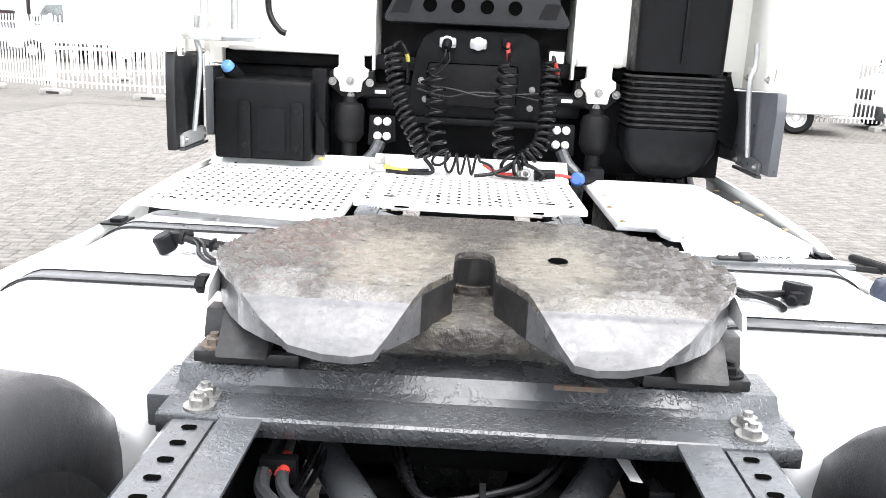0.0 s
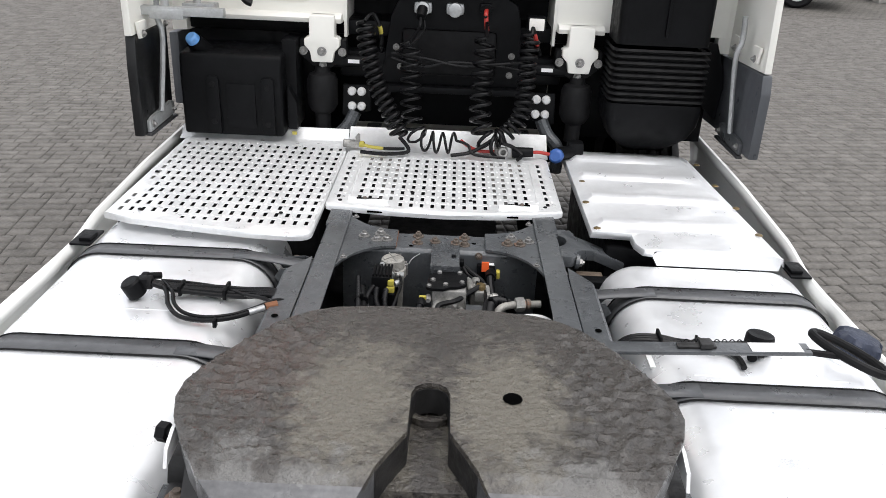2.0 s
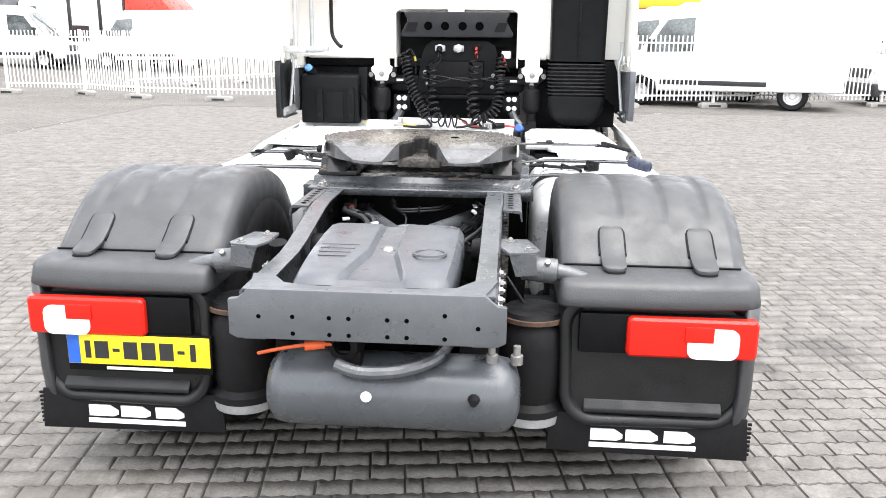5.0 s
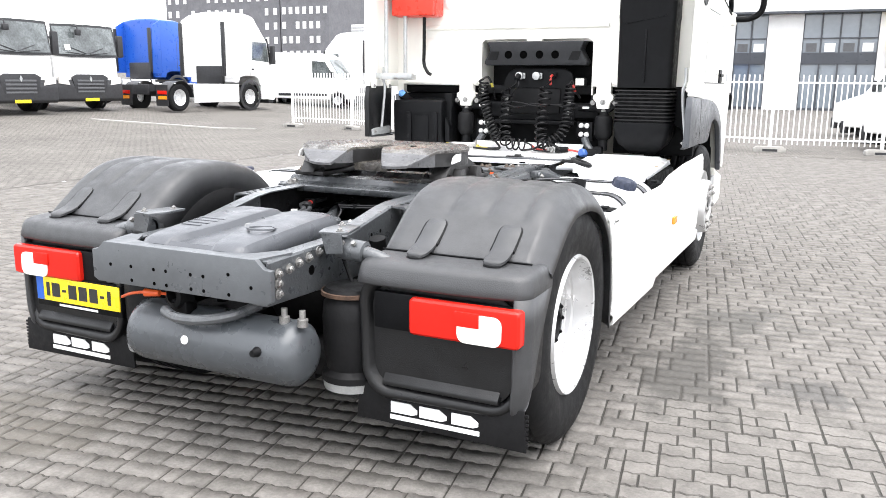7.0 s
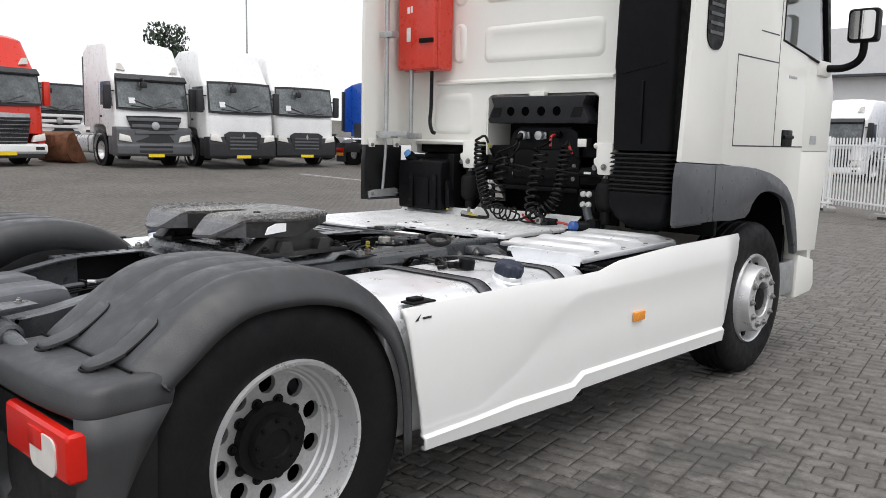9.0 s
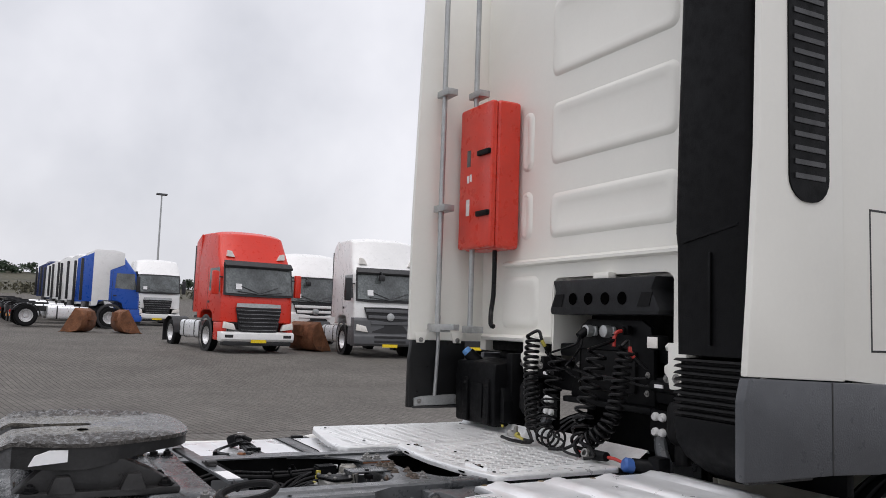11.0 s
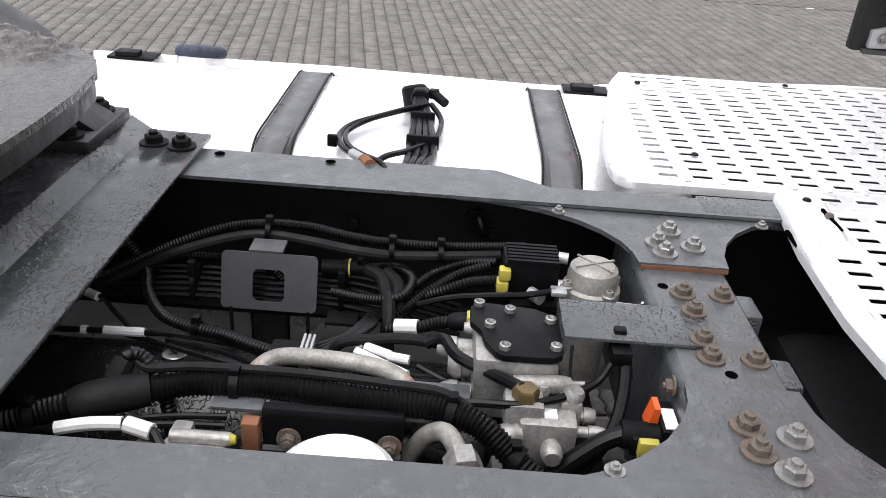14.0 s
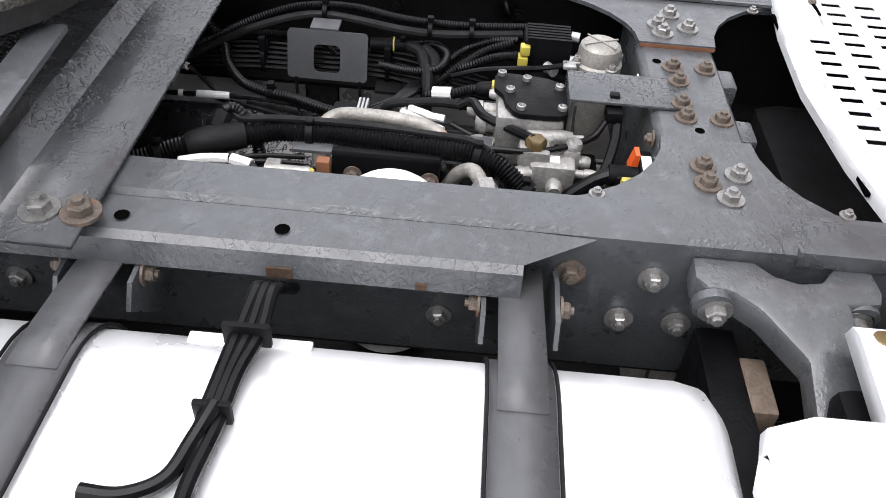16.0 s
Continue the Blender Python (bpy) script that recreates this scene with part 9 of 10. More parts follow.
        part("grille_band", loft([[(-0.76, 1.405, 1.44), (0, 1.468, 1.42), (0.76, 1.405, 1.44)], [(-0.74, 1.39, 1.55), (0, 1.455, 1.56), (0.74, 1.39, 1.55)]]), galvanised, gr, "bright band above the grille")
        bp = part("bumper", prism([(1.10, 0.36), (1.42, 0.34), (1.50, 0.42), (1.49, 0.60), (1.42, 0.66), (1.10, 0.66)], "x", -1.23, 1.23, bev=0.03), bumper or lower, t, "front bumper")
        part("bumper_lip", box(-1.15, 1.15, 1.15, 1.44, 0.22, 0.36, 0.03), far_dark, bp)
        lamp_z = 0.70
        each("fog_vent", [box(min(s * 0.85, s * 1.12), max(s * 0.85, s * 1.12), 1.49, 1.505, 0.47, 0.56, 0.004) for s in (1, -1)], far_dark, bp)
    elif grille == "bars":
        bp = part("bumper", prism([(1.05, 0.34), (1.42, 0.34), (1.50, 0.42), (1.50, 0.66), (1.45, 0.72), (1.44, 1.16), (1.39, 1.26), (1.05, 1.26)], "x", -1.24, 1.24, bev=0.03), bumper or lower, t, "grey front bumper")
        gr = part("grille_panel", loft([[(-0.62, 1.45, 0.78), (0, 1.46, 0.76), (0.62, 1.45, 0.78)], [(-0.92, 1.395, 1.60), (0, 1.43, 1.62), (0.92, 1.395, 1.60)]]), far_dark, t, "dark barred grille")
        for i in range(3):
            part("grille_slat", prism([(1.43, 1.02 + i * 0.2), (1.475, 1.05 + i * 0.2), (1.465, 1.14 + i * 0.2), (1.42, 1.15 + i * 0.2)], "x", -0.66 - 0.1 * i, 0.66 + 0.1 * i, bev=0.008), lower, gr)
        part("emblem", lathe([(0.13, 0), (0.13, 0.03), (0.11, 0.04), (0, 0.035)], (0, 1.46, 1.30), (0, 1, 0.05), 24), galvanised, gr, "bright round emblem")
        each("bumper_slot", [box(-0.55, 0.55, 1.497, 1.506, z, z + 0.08, 0.004) for z in (0.45, 0.60)], far_dark, bp)
        lamp_z = 0.78
    else:
        bp = part("bumper", prism([(1.05, 0.30), (1.42, 0.30), (1.48, 0.38), (1.47, 0.80), (1.42, 1.02), (1.05, 1.02)], "x", -1.23, 1.23, bev=0.03), bumper or lower, t, "black front bumper")
        gr = part("grille_panel", prism([(-0.55, 0.52), (0.55, 0.52), (0.68, 1.10), (0.5, 1.20), (-0.5, 1.20), (-0.68, 1.10)], "y", 1.40, 1.475, bev=0.02), far_dark, t, "black grille")
        for i in range(4):
            part("grille_slat", box(-0.5, 0.5, 1.475, 1.49, 0.60 + i * 0.12, 0.66 + i * 0.12, 0.006), p_dark, gr)
        part("emblem", prism([(0, 0.95), (0.05, 1.05), (0, 1.15), (-0.05, 1.05)], "y", 1.49, 1.50), galvanised, gr, "bright emblem")
        lamp_z = 0.84
    for s in (1, -1):
        part("headlamp", prism([(s * 0.76, lamp_z), (s * 1.18, lamp_z + 0.06), (s * 1.16, lamp_z + 0.27), (s * 0.84, lamp_z + 0.2)], "y", 1.36, 1.485, bev=0.02), white_lens, t, "clear headlamp")
    part("plate", box(-0.26, 0.26, 1.502, 1.508, 0.31, 0.41), plate_yellow, bp, "yellow plate", smooth=0)
    if visor:
        part("sun_visor", prism([(1.22 - up * 0.2, 2.60 + up), (1.36 - up * 0.2, 2.52 + up), (1.38 - up * 0.2, 2.58 + up), (1.20 - up * 0.2, 2.74 + up)], "x", -1.15, 1.15, bev=0.01), far_dark, t, "dark sun visor")
        for s in (1, -1):
            part("roof_lamp", prism([(s * 0.72, 3.02), (s * 1.0, 3.05), (s * 0.98, 3.24), (s * 0.84, 3.22)], "y", 0.90, 0.98), white_lens, t, "roof lamp")
    if chassis:
        for s in (1, -1):
            part("frame_rail", box(min(s * 0.33, s * 0.40), max(s * 0.33, s * 0.40), -wheelbase - 0.75, 0.8, 0.72, 0.96), far_dark, t, smooth=0)
        part("fifth_wheel", prism(rounded(0.95, 0.85, 0.3, 4), "z", 1.05, 1.14), far_dark, t, smooth=40).location = (0, -wheelbase + 0.6, 0)
        part("tail_bar", box(-0.43, 0.43, -wheelbase - 0.80, -wheelbase - 0.74, 0.60, 0.96, 0.01), far_dark, t)
        part("cab_rear_unit", box(-0.7, 0.7, -1.05, -0.88, 0.95, 1.7, 0.05), far_dark, t)
    return t


parked_tractor("red tall tractor unit with white bumper", -24.0, 7.35, -82, p_red, "tall", bumper=p_white, visor=True, top=3.95)
parked_tractor("white tractor unit with dark grille behind a bucket", -29.4, 11.3, -90, p_white, "low", lower=p_white, top=3.7, grille="bars", bumper=p_white)
parked_tractor("white tractor unit with grey bumper and aluminium tanks", -22.8, 11.7, -90 - 4, p_white, "tall", lower=p_dark, grille="bars", visor=True, top=4.0)
parked_tractor("white tractor unit with black bumper and yellow plate", -22.0, 14.5, -90 - 6, p_white, "tall", lower=far_dark, grille="body", top=4.0)
parked_tractor("white tractor unit with black bumper and yellow plate", -22.4, 17.55, -90 - 8, p_white, "tall", lower=far_dark, grille="body", top=4.0)
parked_tractor("white tractor unit with white skirts seen from behind", -20.6, 24.0, -4, p_white, "tall", top=3.8, skirts=True, bumper=p_white)
parked_tractor("bright blue tractor unit seen from behind", -25.8, 25.5, -6, p_blue, "low")
parked_tractor("blue and white tractor unit beside rusty buckets", -40.2, 4.7, 4, p_blue, "tall", wheelbase=3.6)
bl = [o for o in bpy.data.objects if o.name.startswith("parked_tractor")][-1]
part("sleeper_panel", prism([(-0.10, 1.33), (-0.10, 2.8), (0.55, 3.1), (0.52, 3.66), (0.14, 3.77), (-0.81, 3.77), (-0.875, 3.70), (-0.875, 1.06), (-0.63, 1.06), (-0.56, 1.33)], "x", -1.228, 1.228, bev=0.02), p_white, bl, "white sleeper panels and roof")
parked_tractor("white tractor unit with slatted grille", -45.9, 7.8, -90, p_white, "tall", bumper=p_white)
parked_tractor("white tractor unit in a row", -45.2, 4.35, 5, p_white, "tall")
parked_tractor("white tractor unit in a row", -49.4, 4.1, 5, p_white, "tall")
parked_tractor("white tractor unit in a row", -53.5, 3.8, 5, p_white, "low")
parked_tractor("dark blue tractor unit in a row", -57.6, 3.45, 5, p_navy, "low")
parked_tractor("silver tractor unit far off", -74.0, -4.0, -60, p_silver, "low")
parked_tractor("white tractor unit far off", -78.0, -6.8, -100, p_white, "low")
parked_tractor("white tractor unit behind the fence", -8.2, 37.5, 172, p_white, "low", bumper=p_white, visor=True)
parked_tractor("blue tractor unit behind the fence", -4.6, 38.5, 172, p_blue, "tall")
parked_tractor("red tractor unit behind the fence", -16.6, 36.5, -95, p_red, "low")
parked_tractor("white tractor unit behind the fence", -20.5, 34.0, 84, p_white, "low")


def bucket(x, y, turn, label):
    """A loader bucket: curved shell, two cheeks and a cutting edge."""
    t = thing("loader_bucket", label, "bucket", group="rusty buckets", at=(x, y, GZ(x)), turn=turn)
    t.scale = (0.88, 0.88, 0.95)
    arc = [(0.55, 0.04), (0.1, 0.0), (-0.25, 0.08), (-0.45, 0.32), (-0.48, 0.65), (-0.36, 0.95), (-0.1, 1.08)]
    thick(part("shell", loft([[(x_, y_, z_) for y_, z_ in arc] for x_ in (-0.75, 0.75)]), rust_mat, t), 0.03)
    for s in (1, -1):
        part("cheek", prism(arc, "x", s * 0.74, s * 0.77), rust_mat, t)
    for i in range(5):
        part("tooth", prism([(0.52, 0.02), (0.70, 0.0), (0.52, 0.09)], "x", -0.68 + i * 0.31, -0.58 + i * 0.31), rust_mat, t)
    part("lug", box(-0.2, 0.2, -0.62, -0.42, 0.55, 0.95, 0.03), rust_mat, t)
    return t


bucket(-24.6, 9.9, 25, "rusty loader bucket standing on the paving")
bucket(-35.0, 3.2, 150, "rusty loader bucket on a pallet")
bucket(-34.8, 5.0, 10, "small rusty loader bucket on a pallet")


def van(label, x, y, turn, body=None, length=5.6):
    """A panel van; its front axle stands at (x, y), facing +y before the turn."""
    body = body or p_white
    t = thing("parked_van", label, "van", group="parked vans", at=(x, y, GZ(x)), turn=turn)
    side = [(0.88, 0.42), (0.92, 0.75), (0.80, 1.02), (0.10, 1.28), (-0.55, 2.25), (-0.95, 2.50), (-length + 1.0, 2.55), (-length + 0.92, 0.45), (-0.42, 0.38), (-0.36, 0.62), (0.0, 0.76), (0.36, 0.62), (0.42, 0.40)]
    part("body", prism(side, "x", -0.98, 0.98, bev=0.06, seg=3), body, t, smooth=45)
    part("windscreen", loft([[(-0.82, 0.10, 1.32), (0, 0.16, 1.32), (0.82, 0.10, 1.32)], [(-0.74, -0.50, 2.22), (0, -0.45, 2.24), (0.74, -0.50, 2.22)]]), dark_glass, t, "dark windscreen")
    part("bumper", box(-0.95, 0.95, 0.80, 0.98, 0.25, 0.58, 0.05), far_dark, t, "dark bumper")
    part("grille", box(-0.5, 0.5, 0.86, 0.925, 0.70, 0.95, 0.02), far_dark, t)
    for s in (1, -1):
        part("side_window", prism([(-0.08, 1.32), (-0.60, 2.10), (-1.25, 2.15), (-1.25, 1.35)], "x", min(s * 0.982, s * 0.987), max(s * 0.982, s * 0.987)), dark_glass, t, smooth=0)
        part("headlamp", box(min(s * 0.60, s * 0.93), max(s * 0.60, s * 0.93), 0.78, 0.90, 0.78, 1.0, 0.03), white_lens, t)
        part("side_strip", box(min(s * 0.985, s * 1.0), max(s * 0.985, s * 1.0), -3.0, -0.5, 0.55, 0.66, 0.004), far_dark, t)
        part("mirror", box(min(s * 1.0, s * 1.16), max(s * 1.0, s * 1.16), -0.28, -0.14, 1.35, 1.65, 0.03), far_dark, t)
        far_wheel(t, s * 0.84, 0, s, 0.35, 0.22)
        far_wheel(t, s * 0.84, -length + 2.0, s, 0.35, 0.22)
    return t


van("white panel van behind the fence", 3.95, 19.05, 70)
van("white panel van behind the fence", 3.55, 21.8, 70)
van("white panel van behind the fence", 3.3, 24.6, 70)
van("white panel van behind the fence", 10.4, 19.6, 96)
van("white panel van at the yard's edge", -51.0, -7.6, -70)
van("white panel van at the yard's edge", -54.5, -7.4, -70)
van("silver panel van at the yard's edge", -58.0, -7.2, -70, p_silver)
van("white panel van at the yard's edge", -61.5, -7.0, -70)
van("dark panel van at the yard's edge", -65.0, -6.8, -70, p_dark)
van("white panel van beyond the fence", -19.0, 30.5, -80)
van("white panel van beyond the fence", -17.6, 33.0, 100)
# yellow digger far off
dg = thing("digger", "orange wheeled digger far across the yard", "digger", at=(-72.0, -5.0, GZ(-72.0)), turn=20)
part("cab_house", box(-1.1, 0.3, -1.2, 1.2, 1.0, 2.6, 0.1), p_orange, dg)
part("cab_window", box(0.302, 0.31, -0.7, 0.9, 1.7, 2.45), dark_glass, dg, smooth=0)
part("undercarriage", box(-1.3, 1.3, -1.3, 1.3, 0.05, 0.85, 0.15), far_dark, dg)
part("boom", tube([(0.2, -0.6, 1.6), (1.8, -0.8, 3.3), (3.2, -0.8, 2.2), (3.4, -0.8, 0.7)], [0.2, 0.2, 0.16, 0.12], 8), p_orange, dg)


# ---- fences ----
fence_white = mat("white_powder_coat", (0.78, 0.78, 0.77), 0.45, var=0.05, bump=0.05, stain=(0.55, 0.54, 0.5), stain_amount=0.08)
foot_mat = mat("concrete_foot", (0.3, 0.29, 0.27), 0.85, var=0.2, scale=6, bump=0.5, bscale=40)
PANEL = 2.29


def fence_panel():
    t = thing("fence_panel", "white steel picket fence panel on concrete feet", "fence", group="yard fence panels")
    me = shared_mesh("picket", box(-0.013, 0.013, -0.012, 0.012, 0.18, 1.72, 0.0), fence_white)
    for i in range(19):
        ob = new("picket", me)
        ob.parent = t
        ob.location = (0.12 + i * (PANEL - 0.24) / 18, 0, 0)
    for z in (0.30, 1.55):
        part("fence_rail", box(0.04, PANEL - 0.04, -0.034, -0.013, z - 0.02, z + 0.02), fence_white, t, smooth=0)
    part("post", box(-0.035, 0.035, -0.03, 0.03, 0.08, 1.75, 0.004), fence_white, t)
    ft = part("foot", prism([(-0.34, 0.0), (0.34, 0.0), (0.34, 0.09), (0.28, 0.13), (-0.28, 0.13), (-0.34, 0.09)], "y", -0.11, 0.11, bev=0.01), foot_mat, t, "grey concrete foot")
    part("foot_slot", box(-0.16, 0.16, -0.112, -0.1095, 0.02, 0.075), far_dark, ft, smooth=0)
    return t


def fence_run(first, points):
    last = None
    for (xa, ya), (xb, yb) in zip(points, points[1:]):
        m = pose(xa, ya, GZ(xa), 0, 0, math.degrees(math.atan2(yb - ya, xb - xa)))
        if first is not None:
            first.matrix_world = m
            last, first = first, None
            src[0] = last
        else:
            copy_thing(src[0], m)


src = [None]
x, y = -1.36, 17.3
line = [(x, y)]
for a in (-12, 8, 14, 15, 12, 14, 15, 14):
    x, y = x + PANEL * math.cos(radians(a)), y + PANEL * math.sin(radians(a))
    line.append((x, y))
fence_run(fence_panel(), line)
x, y = -13.6, 18.75
line = [(x, y)]
for a in (-3, -28, -8, 2, 0):
    x, y = x + PANEL * math.cos(radians(a)), y + PANEL * math.sin(radians(a))
    line.append((x, y))
fence_run(None, line)
fence_run(None, [(-3.11, 18.77), (-1.36, 17.3)])
x, y = -11.2, 21.0
line = [(x, y)]
for a in (60, 62, 64, 60):
    x, y = x + PANEL * math.cos(radians(a)), y + PANEL * math.sin(radians(a))
    line.append((x, y))
fence_run(None, line)
tagged(part("kerb_line", loft([[(x, y - 0.1, GZ(x) - 0.02), (x, y - 0.1, GZ(x) + 0.03), (x, y + 0.1, GZ(x) + 0.03), (x, y + 0.1, GZ(x) - 0.02)] for x, y in ((-18.8, 15.4), (-16.9, 16.1), (-15.0, 16.8), (-13.9, 17.2))], closed_ring=True, cap=True), foot_mat, smooth=0), "low pale kerb strip in the paving", "kerb", kind="structure")


# ---- buildings, masts and the far hill ----
facade_white = mat("white_render", (0.72, 0.72, 0.71), 0.7, var=0.04, scale=1, bump=0.1, bscale=30)
facade_dark = mat("anthracite_cladding", (0.045, 0.05, 0.06), 0.4, var=0.1, scale=1, bump=0.05)
tower_brick = mat("dark_grey_brick", (0.13, 0.13, 0.14), 0.8, var=0.15, scale=0.6, bump=0.3, bscale=5)
office_glass = mat("office_glass", (0.16, 0.19, 0.22), 0.06, var=0.08, scale=0.3, bump=0.0, coat=0.5, spec=0.8)
yellow_roof = paint("yellow_canopy_paint", (0.7, 0.42, 0.02))
sign_blue = paint("navy_sign_panel", (0.02, 0.03, 0.13))

off = thing("office_building", "white office building with tall dark framed glazing", "building")
Y0 = 52.0
for x0, x1 in ((-30.0, -3.9), (-2.0, 0.0), (4.1, 4.6)):
    part("wall", box(x0, x1, Y0, Y0 + 10, 0.0, 8.6), facade_white, off, smooth=0)
part("roof_band", box(-30.0, 4.9, Y0 - 0.05, Y0 + 10, 5.85, 8.65), facade_white, off, smooth=0)
part("roof_edge", box(-30.1, 5.6, Y0 - 0.8, Y0 + 0.1, 5.72, 5.84), facade_dark, off, "dark roof edge", smooth=0)
for x0, x1, n in ((-3.9, -2.0, 2), (0.0, 4.1, 4)):
    win = part("glazing", box(x0, x1, Y0 + 0.25, Y0 + 0.3, 0.0, 5.72), office_glass, off, "dark reflecting glass", smooth=0)
    part("spandrel", box(x0, x1, Y0 + 0.12, Y0 + 0.24, 2.75, 3.45), facade_dark, win, "dark spandrel", smooth=0)
    part("transom", box(x0, x1, Y0 + 0.14, Y0 + 0.24, 4.25, 4.32), facade_dark, win, smooth=0)
    part("transom", box(x0, x1, Y0 + 0.14, Y0 + 0.24, 0.0, 0.15), facade_dark, win, smooth=0)
    for i in range(n + 1):
        xx = x0 + (x1 - x0) * i / n
        part("mullion", box(xx - 0.05, xx + 0.05, Y0 + 0.1, Y0 + 0.24, 0.0, 5.72), facade_dark, win, smooth=0)
    for i in range(n):
        xx = x0 + (x1 - x0) * (i + 0.5) / n
        part("window_desk", box(xx - 0.3, xx + 0.3, Y0 + 0.20, Y0 + 0.245, 3.5, 4.0), facade_white if i % 2 else p_dark, win, smooth=0)
part("canopy", box(4.6, 12.0, Y0 - 1.0, Y0 + 8, 3.55, 4.35, 0.1), yellow_roof, off, "yellow canopy")
part("annex_wall", box(4.6, 24.0, Y0 + 1.0, Y0 + 9, 0.0, 3.6), facade_white, off, smooth=0)
sg = part("pick_up_sign", box(4.7, 6.2, Y0 - 0.2, Y0 + 0.0, 2.55, 3.4), sign_blue, off, "navy sign with white words", smooth=0)
for i, word in enumerate(("VEHICLE", "PICK-UP")):
    fc = bpy.data.curves.new("sign_text", "FONT")
    fc.body, fc.size, fc.align_x = word, 0.24, "CENTER"
    tx = new("sign_text", fc)
    tx.matrix_world = pose(5.45, Y0 - 0.21, 3.02 - 0.3 * i, 90, 0, 0)
    tx.parent = sg
    fc.materials.append(white_ink)


def tower(label, x0, x1, y0, y1, h, nx, nz):
    t = thing("apartment_tower", label, "building", at=(0, 0, 0))
    part("tower_body", box(x0, x1, y0, y1, 0, h), tower_brick, t, smooth=0)
    me = shared_mesh("window", box(-0.45, 0.45, -0.05, 0.05, -0.75, 0.75), facade_white)
    rnd = random.Random(7)
    for k in range(nz):
        for i in range(nx):
            if rnd.random() < 0.75:
                ob = new("window", me)
                ob.parent = t
                ob.location = (x0 + (x1 - x0) * (i + 0.5) / nx, y0 - 0.05, 4.0 + k * 3.1)
    return t


tower("dark grey apartment tower with pale windows", -144, -111, 150, 172, 32, 14, 8)
tower("dark grey apartment tower with pale windows", -110, -97.5, 149, 165, 32, 7, 8)
st = thing("warehouse", "white warehouse with ribbed metal wall", "building")
part("warehouse_body", box(-56, -44.5, 91, 110, 0, 8.7), facade_white, st, smooth=0)
for i in range(9):
    part("wall_rib", box(-56, -44.5, 90.9, 91.0, 5.2 + i * 0.38, 5.38 + i * 0.38), galvanised, st, smooth=0)
wh = thing("white_hall", "long white hall on the hill far away", "building")
part("hall_body", box(-196, -186, -30, -9.5, 9.5, 12.6), facade_white, wh, smooth=0)


def lamp_mast(x, y, h):
    t = thing("lamp_mast", "slim grey yard lamp mast", "lamp post", group="yard masts", at=(x, y, GZ(x)))
    part("pole", tube([(0, 0, 0), (0, 0, h)], [0.11, 0.06], 10), galvanised, t)
    part("lamp_head", box(-0.25, 0.25, -0.45, 0.45, h, h + 0.14, 0.03), p_dark, t)
    return t


lamp_mast(-70.0, 11.5, 10.2)
lamp_mast(-58.0, 39.6, 14.0)

leaf_dark = mat("dark_evergreen_leaf", (0.035, 0.055, 0.03), 0.7, var=0.4, scale=2, bump=0.2, random_shade=0.35)
leaf_dull = mat("dull_winter_scrub", (0.075, 0.07, 0.045), 0.8, var=0.4, scale=0.3, bump=0.2, random_shade=0.35)
bark = mat("grey_bark", (0.08, 0.07, 0.06), 0.9, var=0.3, scale=4, bump=0.5, bscale=20)


def leaf_cloud(centres, count, size, rnd):
    """Many small tilted leaf clumps scattered inside the given balls."""
    verts, faces = [], []
    for _ in range(count):
        cx, cy, cz, r = rnd.choice(centres)
        d = Vector((rnd.gauss(0, 1), rnd.gauss(0, 1), rnd.gauss(0, 1))).normalized() * r * rnd.random() ** 0.4
        p = Vector((cx, cy, cz)) + d
        a = Euler((rnd.uniform(0, 6.3), rnd.uniform(0, 6.3), rnd.uniform(0, 6.3))).to_matrix()
        s = size * rnd.uniform(0.5, 1.4)
        k = len(verts)
        for u, v in ((-1, 0), (0, -0.5), (1, 0.1), (0.1, 0.6)):
            verts.append(p + a @ Vector((u * s, v * s, 0)))
        faces.append((k, k + 1, k + 2, k + 3))
    me = bpy.data.meshes.new("leaves")
    me.from_pydata([tuple(v) for v in verts], [], faces)
    return me


def tree(label, x, y, h, seed, leaves=1500, size=0.16):
    t = thing("tree", label, "tree", group="distant trees", at=(x, y, GZ(x)))
    rnd = random.Random(seed)
    part("trunk", tube([(0, 0, 0), (0.1, 0.05, h * 0.4), (0, 0.1, h * 0.85)], [0.22, 0.15, 0.04], 8), bark, t)
    cs = []
    for i in range(9):
        a, z = rnd.uniform(0, 6.3), h * rnd.uniform(0.35, 0.95)
        r = h * 0.16 * (1.3 - z / h * 0.8)
        b = Vector((math.cos(a) * r, math.sin(a) * r, z))
        part("limb", tube([(0, 0.05, z * 0.8), tuple(b)], [0.05, 0.02], 5), bark, t)
        cs.append((b.x, b.y, b.z, h * 0.13))
    me = leaf_cloud(cs, leaves, size, rnd)
    me.materials.append(leaf_dark)
    ob = new("crown", me)
    ob.parent = t
    return t


tree("dark evergreen tree behind the parked trucks", -70.0, 38.9, 10.3, 3, 2600, 0.2)
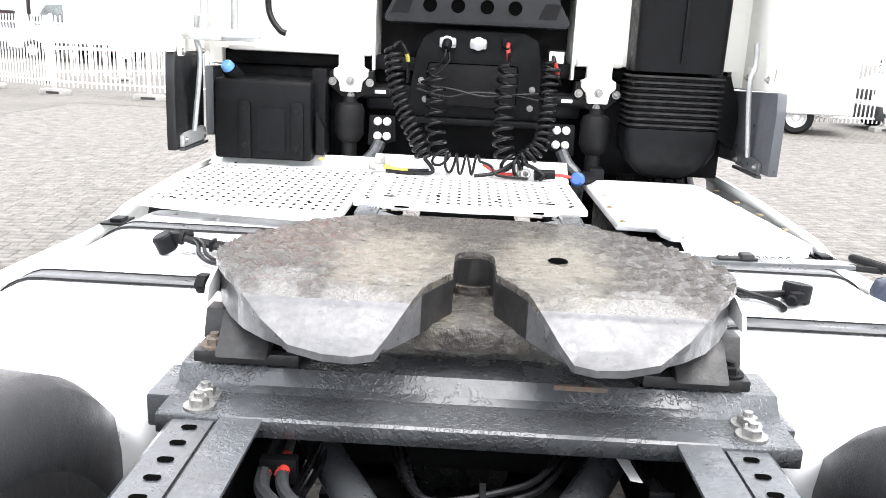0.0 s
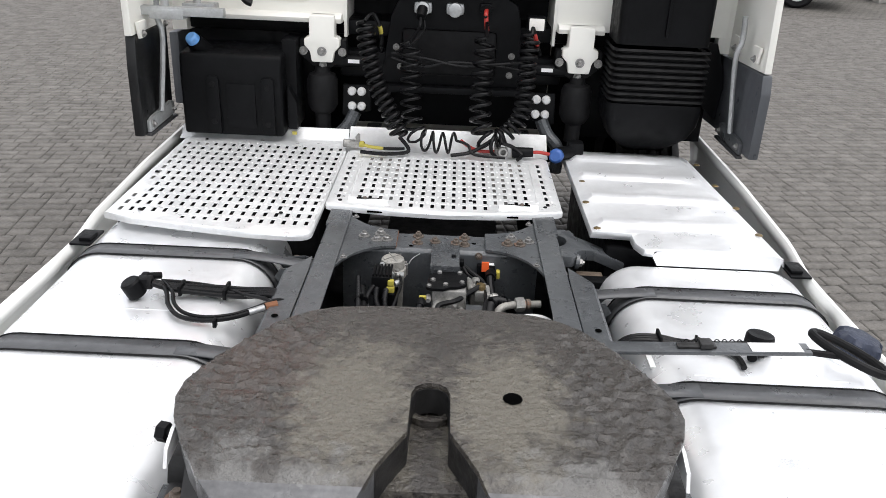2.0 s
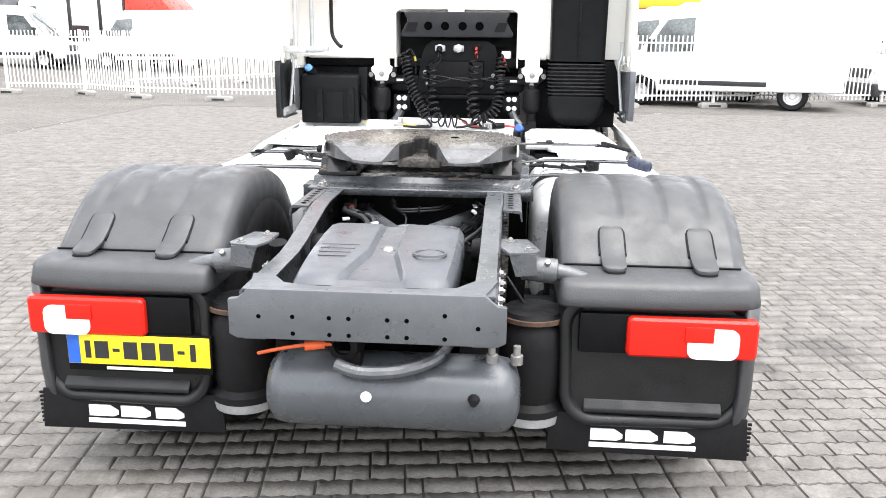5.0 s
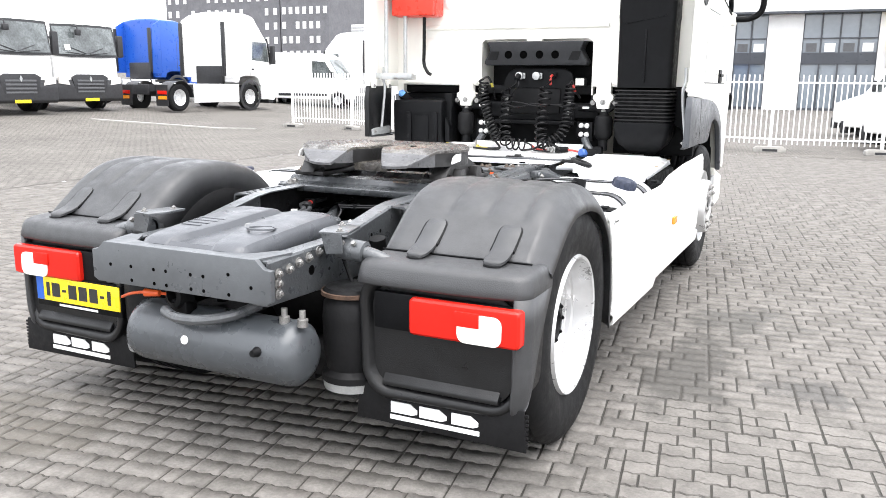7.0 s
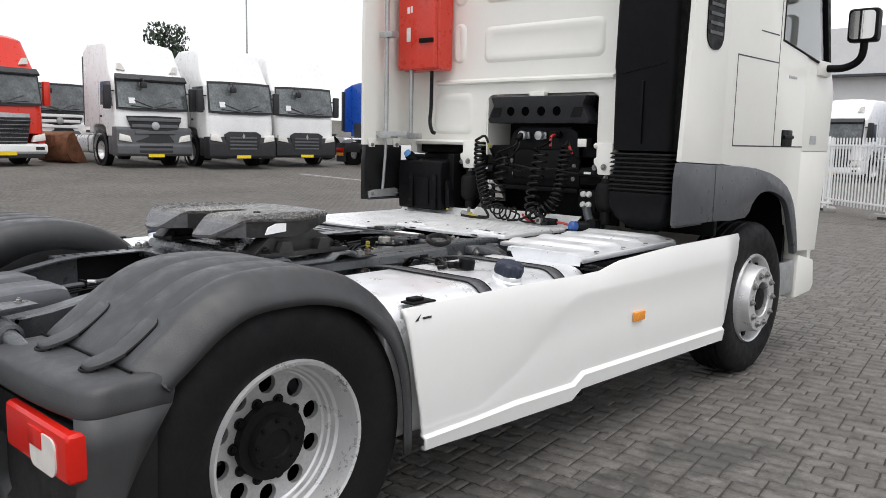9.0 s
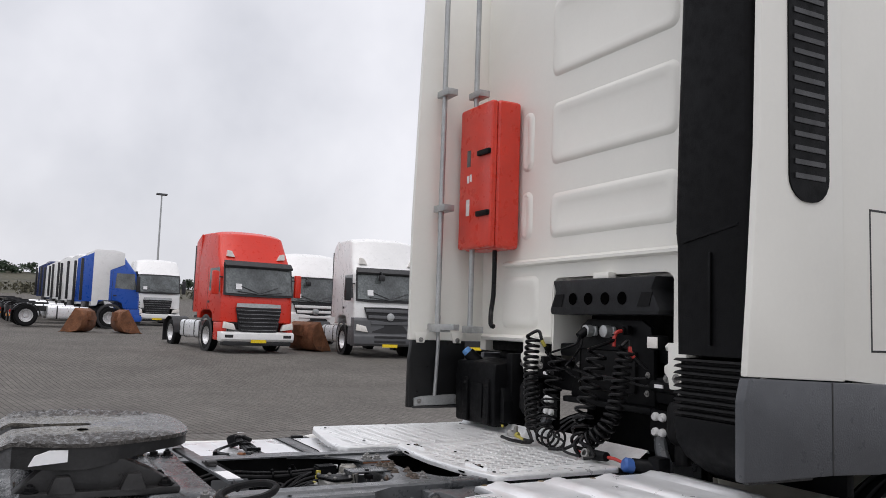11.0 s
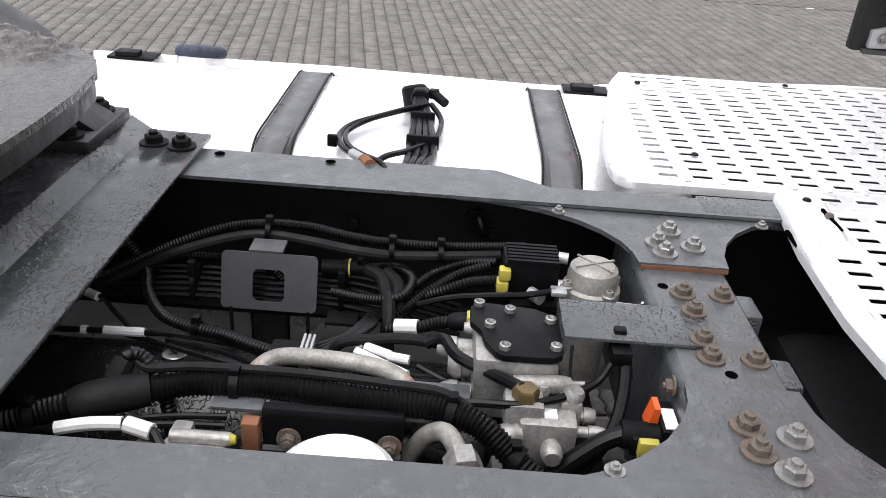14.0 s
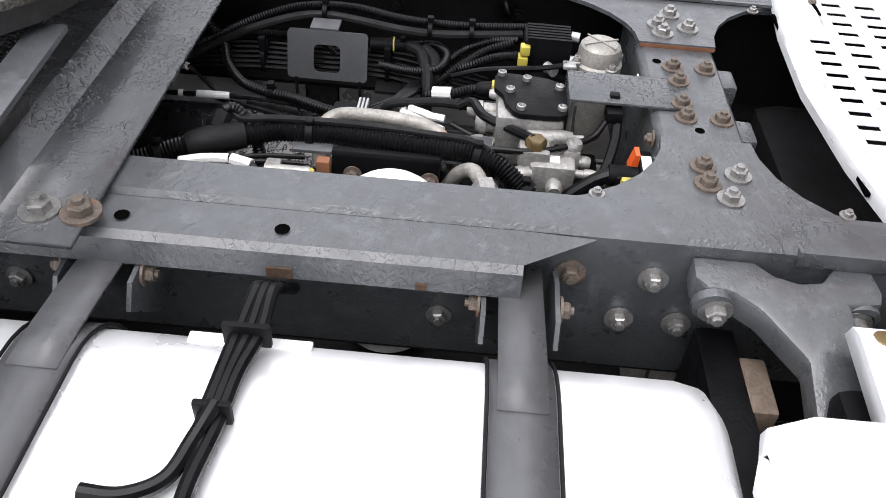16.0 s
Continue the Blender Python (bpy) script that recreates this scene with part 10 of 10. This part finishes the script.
# far ridge with scrub and bare woods
rnd = random.Random(11)
bm = B()
ys = [-260 + i * 8 for i in range(58)]
rings = []
for y in ys:
    top = 9.5 + 1.8 * math.exp(-((y + 20) / 45.0) ** 2) - 0.03 * max(0, y) + 0.3 * noise.noise((y * 0.05, 0, 0))
    rings.append([(-150, y, 4.0), (-175, y, 6.0), (-205, y, top - 0.5), (-240, y, top - 1.5)])
tagged(part("hill", loft(rings), leaf_dull, smooth=60), "low brownish green hill behind the yard", "hill", kind="structure")
cs = []
for i in range(620):
    y = rnd.uniform(-200, 150)
    top = 9.5 + 1.8 * math.exp(-((y + 20) / 45.0) ** 2) - 0.03 * max(0, y)
    cs.append((-203 + rnd.uniform(-3, 3), y, top - 0.2 + rnd.uniform(-0.5, 1.3), rnd.uniform(0.6, 1.3)))
me = leaf_cloud(cs, 42000, 0.3, rnd)
me.materials.append(leaf_dark)
tagged(new("woods", me), "dark bare woods along the hilltop", "trees", kind="stuff")
cs = [(-150 + rnd.uniform(-25, 5), rnd.uniform(-150, 80), 4.6 + rnd.uniform(0, 1.2), rnd.uniform(0.8, 1.8)) for _ in range(200)]
me = leaf_cloud(cs, 6000, 0.4, rnd)
me.materials.append(leaf_dull)
tagged(new("scrub", me), "dull green scrub on the hillside", "bushes", kind="stuff")

# ---- paving blocks ----
def paver(units, seed):
    """A worn block, so many waves long, with zigzag long sides that fit into those of the next rows."""
    r = random.Random(seed)
    half_l, w, c = units * PAVER_U / 2, PAVER_W / 2 - 0.0030, 0.0030
    us = [k / 3 for k in range(3 * units + 1)]
    zig = [0.0 if k % 3 == 0 else (0.0055 if k % 3 == 1 else -0.0055) for k in range(3 * units + 1)]
    wear = [[r.uniform(-0.0024, 0.0006) for _ in us] for _ in (0, 1)]
    n = len(us)

    def outline(inset, z):
        out = []
        for sgn, wr in ((-1, wear[0]), (1, wear[1])):
            for k, u in enumerate(us):
                x = u * PAVER_U - half_l
                x = min(max(x, -half_l + 0.0024 + inset - wr[0]), half_l - 0.0024 - inset + wr[-1])
                out.append((x, sgn * (w - inset + wr[k]) + zig[k], z))
        return out

    vs = outline(c, 0.0) + outline(0.0, -0.010)
    ring = list(range(n)) + list(range(2 * n - 1, n - 1, -1))
    m = len(ring)
    fs = [(i, i + 1, i + n + 1, i + n) for i in range(n - 1)]
    fs += [(ring[k] + m, ring[(k + 1) % m] + m, ring[(k + 1) % m], ring[k]) for k in range(m)]
    return np.array(vs), np.array(fs)


kinds = {n: [paver(n, 10 * n + k) for k in range(5)] for n in (1, 2, 3)}
singles = {}
for n, alike in kinds.items():
    singles[n] = []
    for pv, pf in alike:
        one = bpy.data.meshes.new("paver")
        one.from_pydata(pv.tolist(), [], pf.tolist())
        one.materials.append(concrete)
        singles[n].append(one)
allv, allf, count = [], [], 0
rg = np.random.RandomState(5)
ct, sn = math.cos(PAVER_TURN), math.sin(PAVER_TURN)
for j in range(-110, 220):
    i = -260
    while i < 260:
        n = int(rg.choice((3, 3, 2, 2, 2, 1)))
        u, v_ = (i + n / 2) * PAVER_U, (j + 0.5) * PAVER_W
        i += n
        x, y = u * ct - v_ * sn, u * sn + v_ * ct
        if not (PX0 - 0.1 < x < PX1 + 0.1 and PY0 - 0.1 < y < PY1 + 0.1):
            continue
        dz, tx, ty, yaw, k = rg.uniform(-0.004, 0.0), rg.uniform(-0.01, 0.01), rg.uniform(-0.02, 0.02), PAVER_TURN + rg.uniform(-0.006, 0.006), rg.randint(5)
        if not (PX0 + 0.15 < x < PX1 - 0.15 and PY0 + 0.15 < y < PY1 - 0.15):
            dz, tx, ty = -0.004, 0.0, 0.0
        if 1.45 < x < 2.95 and -2.0 < y < 0.8:
            ob = new("paver", singles[n][k])
            ob.parent = ground
            ob.matrix_local = pose(x, y, dz, math.degrees(ty), math.degrees(tx), math.degrees(yaw))
            continue
        v = kinds[n][k][0].copy()
        c_, s_ = math.cos(yaw), math.sin(yaw)
        vx, vy = v[:, 0] * c_ - v[:, 1] * s_, v[:, 0] * s_ + v[:, 1] * c_
        v[:, 2] += dz + v[:, 0] * tx + v[:, 1] * ty
        v[:, 0], v[:, 1] = vx + x, vy + y
        allv.append(v)
        allf.append(kinds[n][k][1] + count)
        count += len(v)
me = bpy.data.meshes.new("paving")
V, F = np.concatenate(allv), np.concatenate(allf)
me.vertices.add(len(V))
me.vertices.foreach_set("co", V.ravel().astype(np.float32))
me.loops.add(F.size)
me.loops.foreach_set("vertex_index", F.ravel().astype(np.int32))
me.polygons.add(len(F))
me.polygons.foreach_set("loop_start", np.arange(0, F.size, 4, dtype=np.int32))
me.update(calc_edges=True)
me.materials.append(concrete)
rest = new("paving_blocks", me)
rest.parent = ground
rest["kind"] = "stuff"
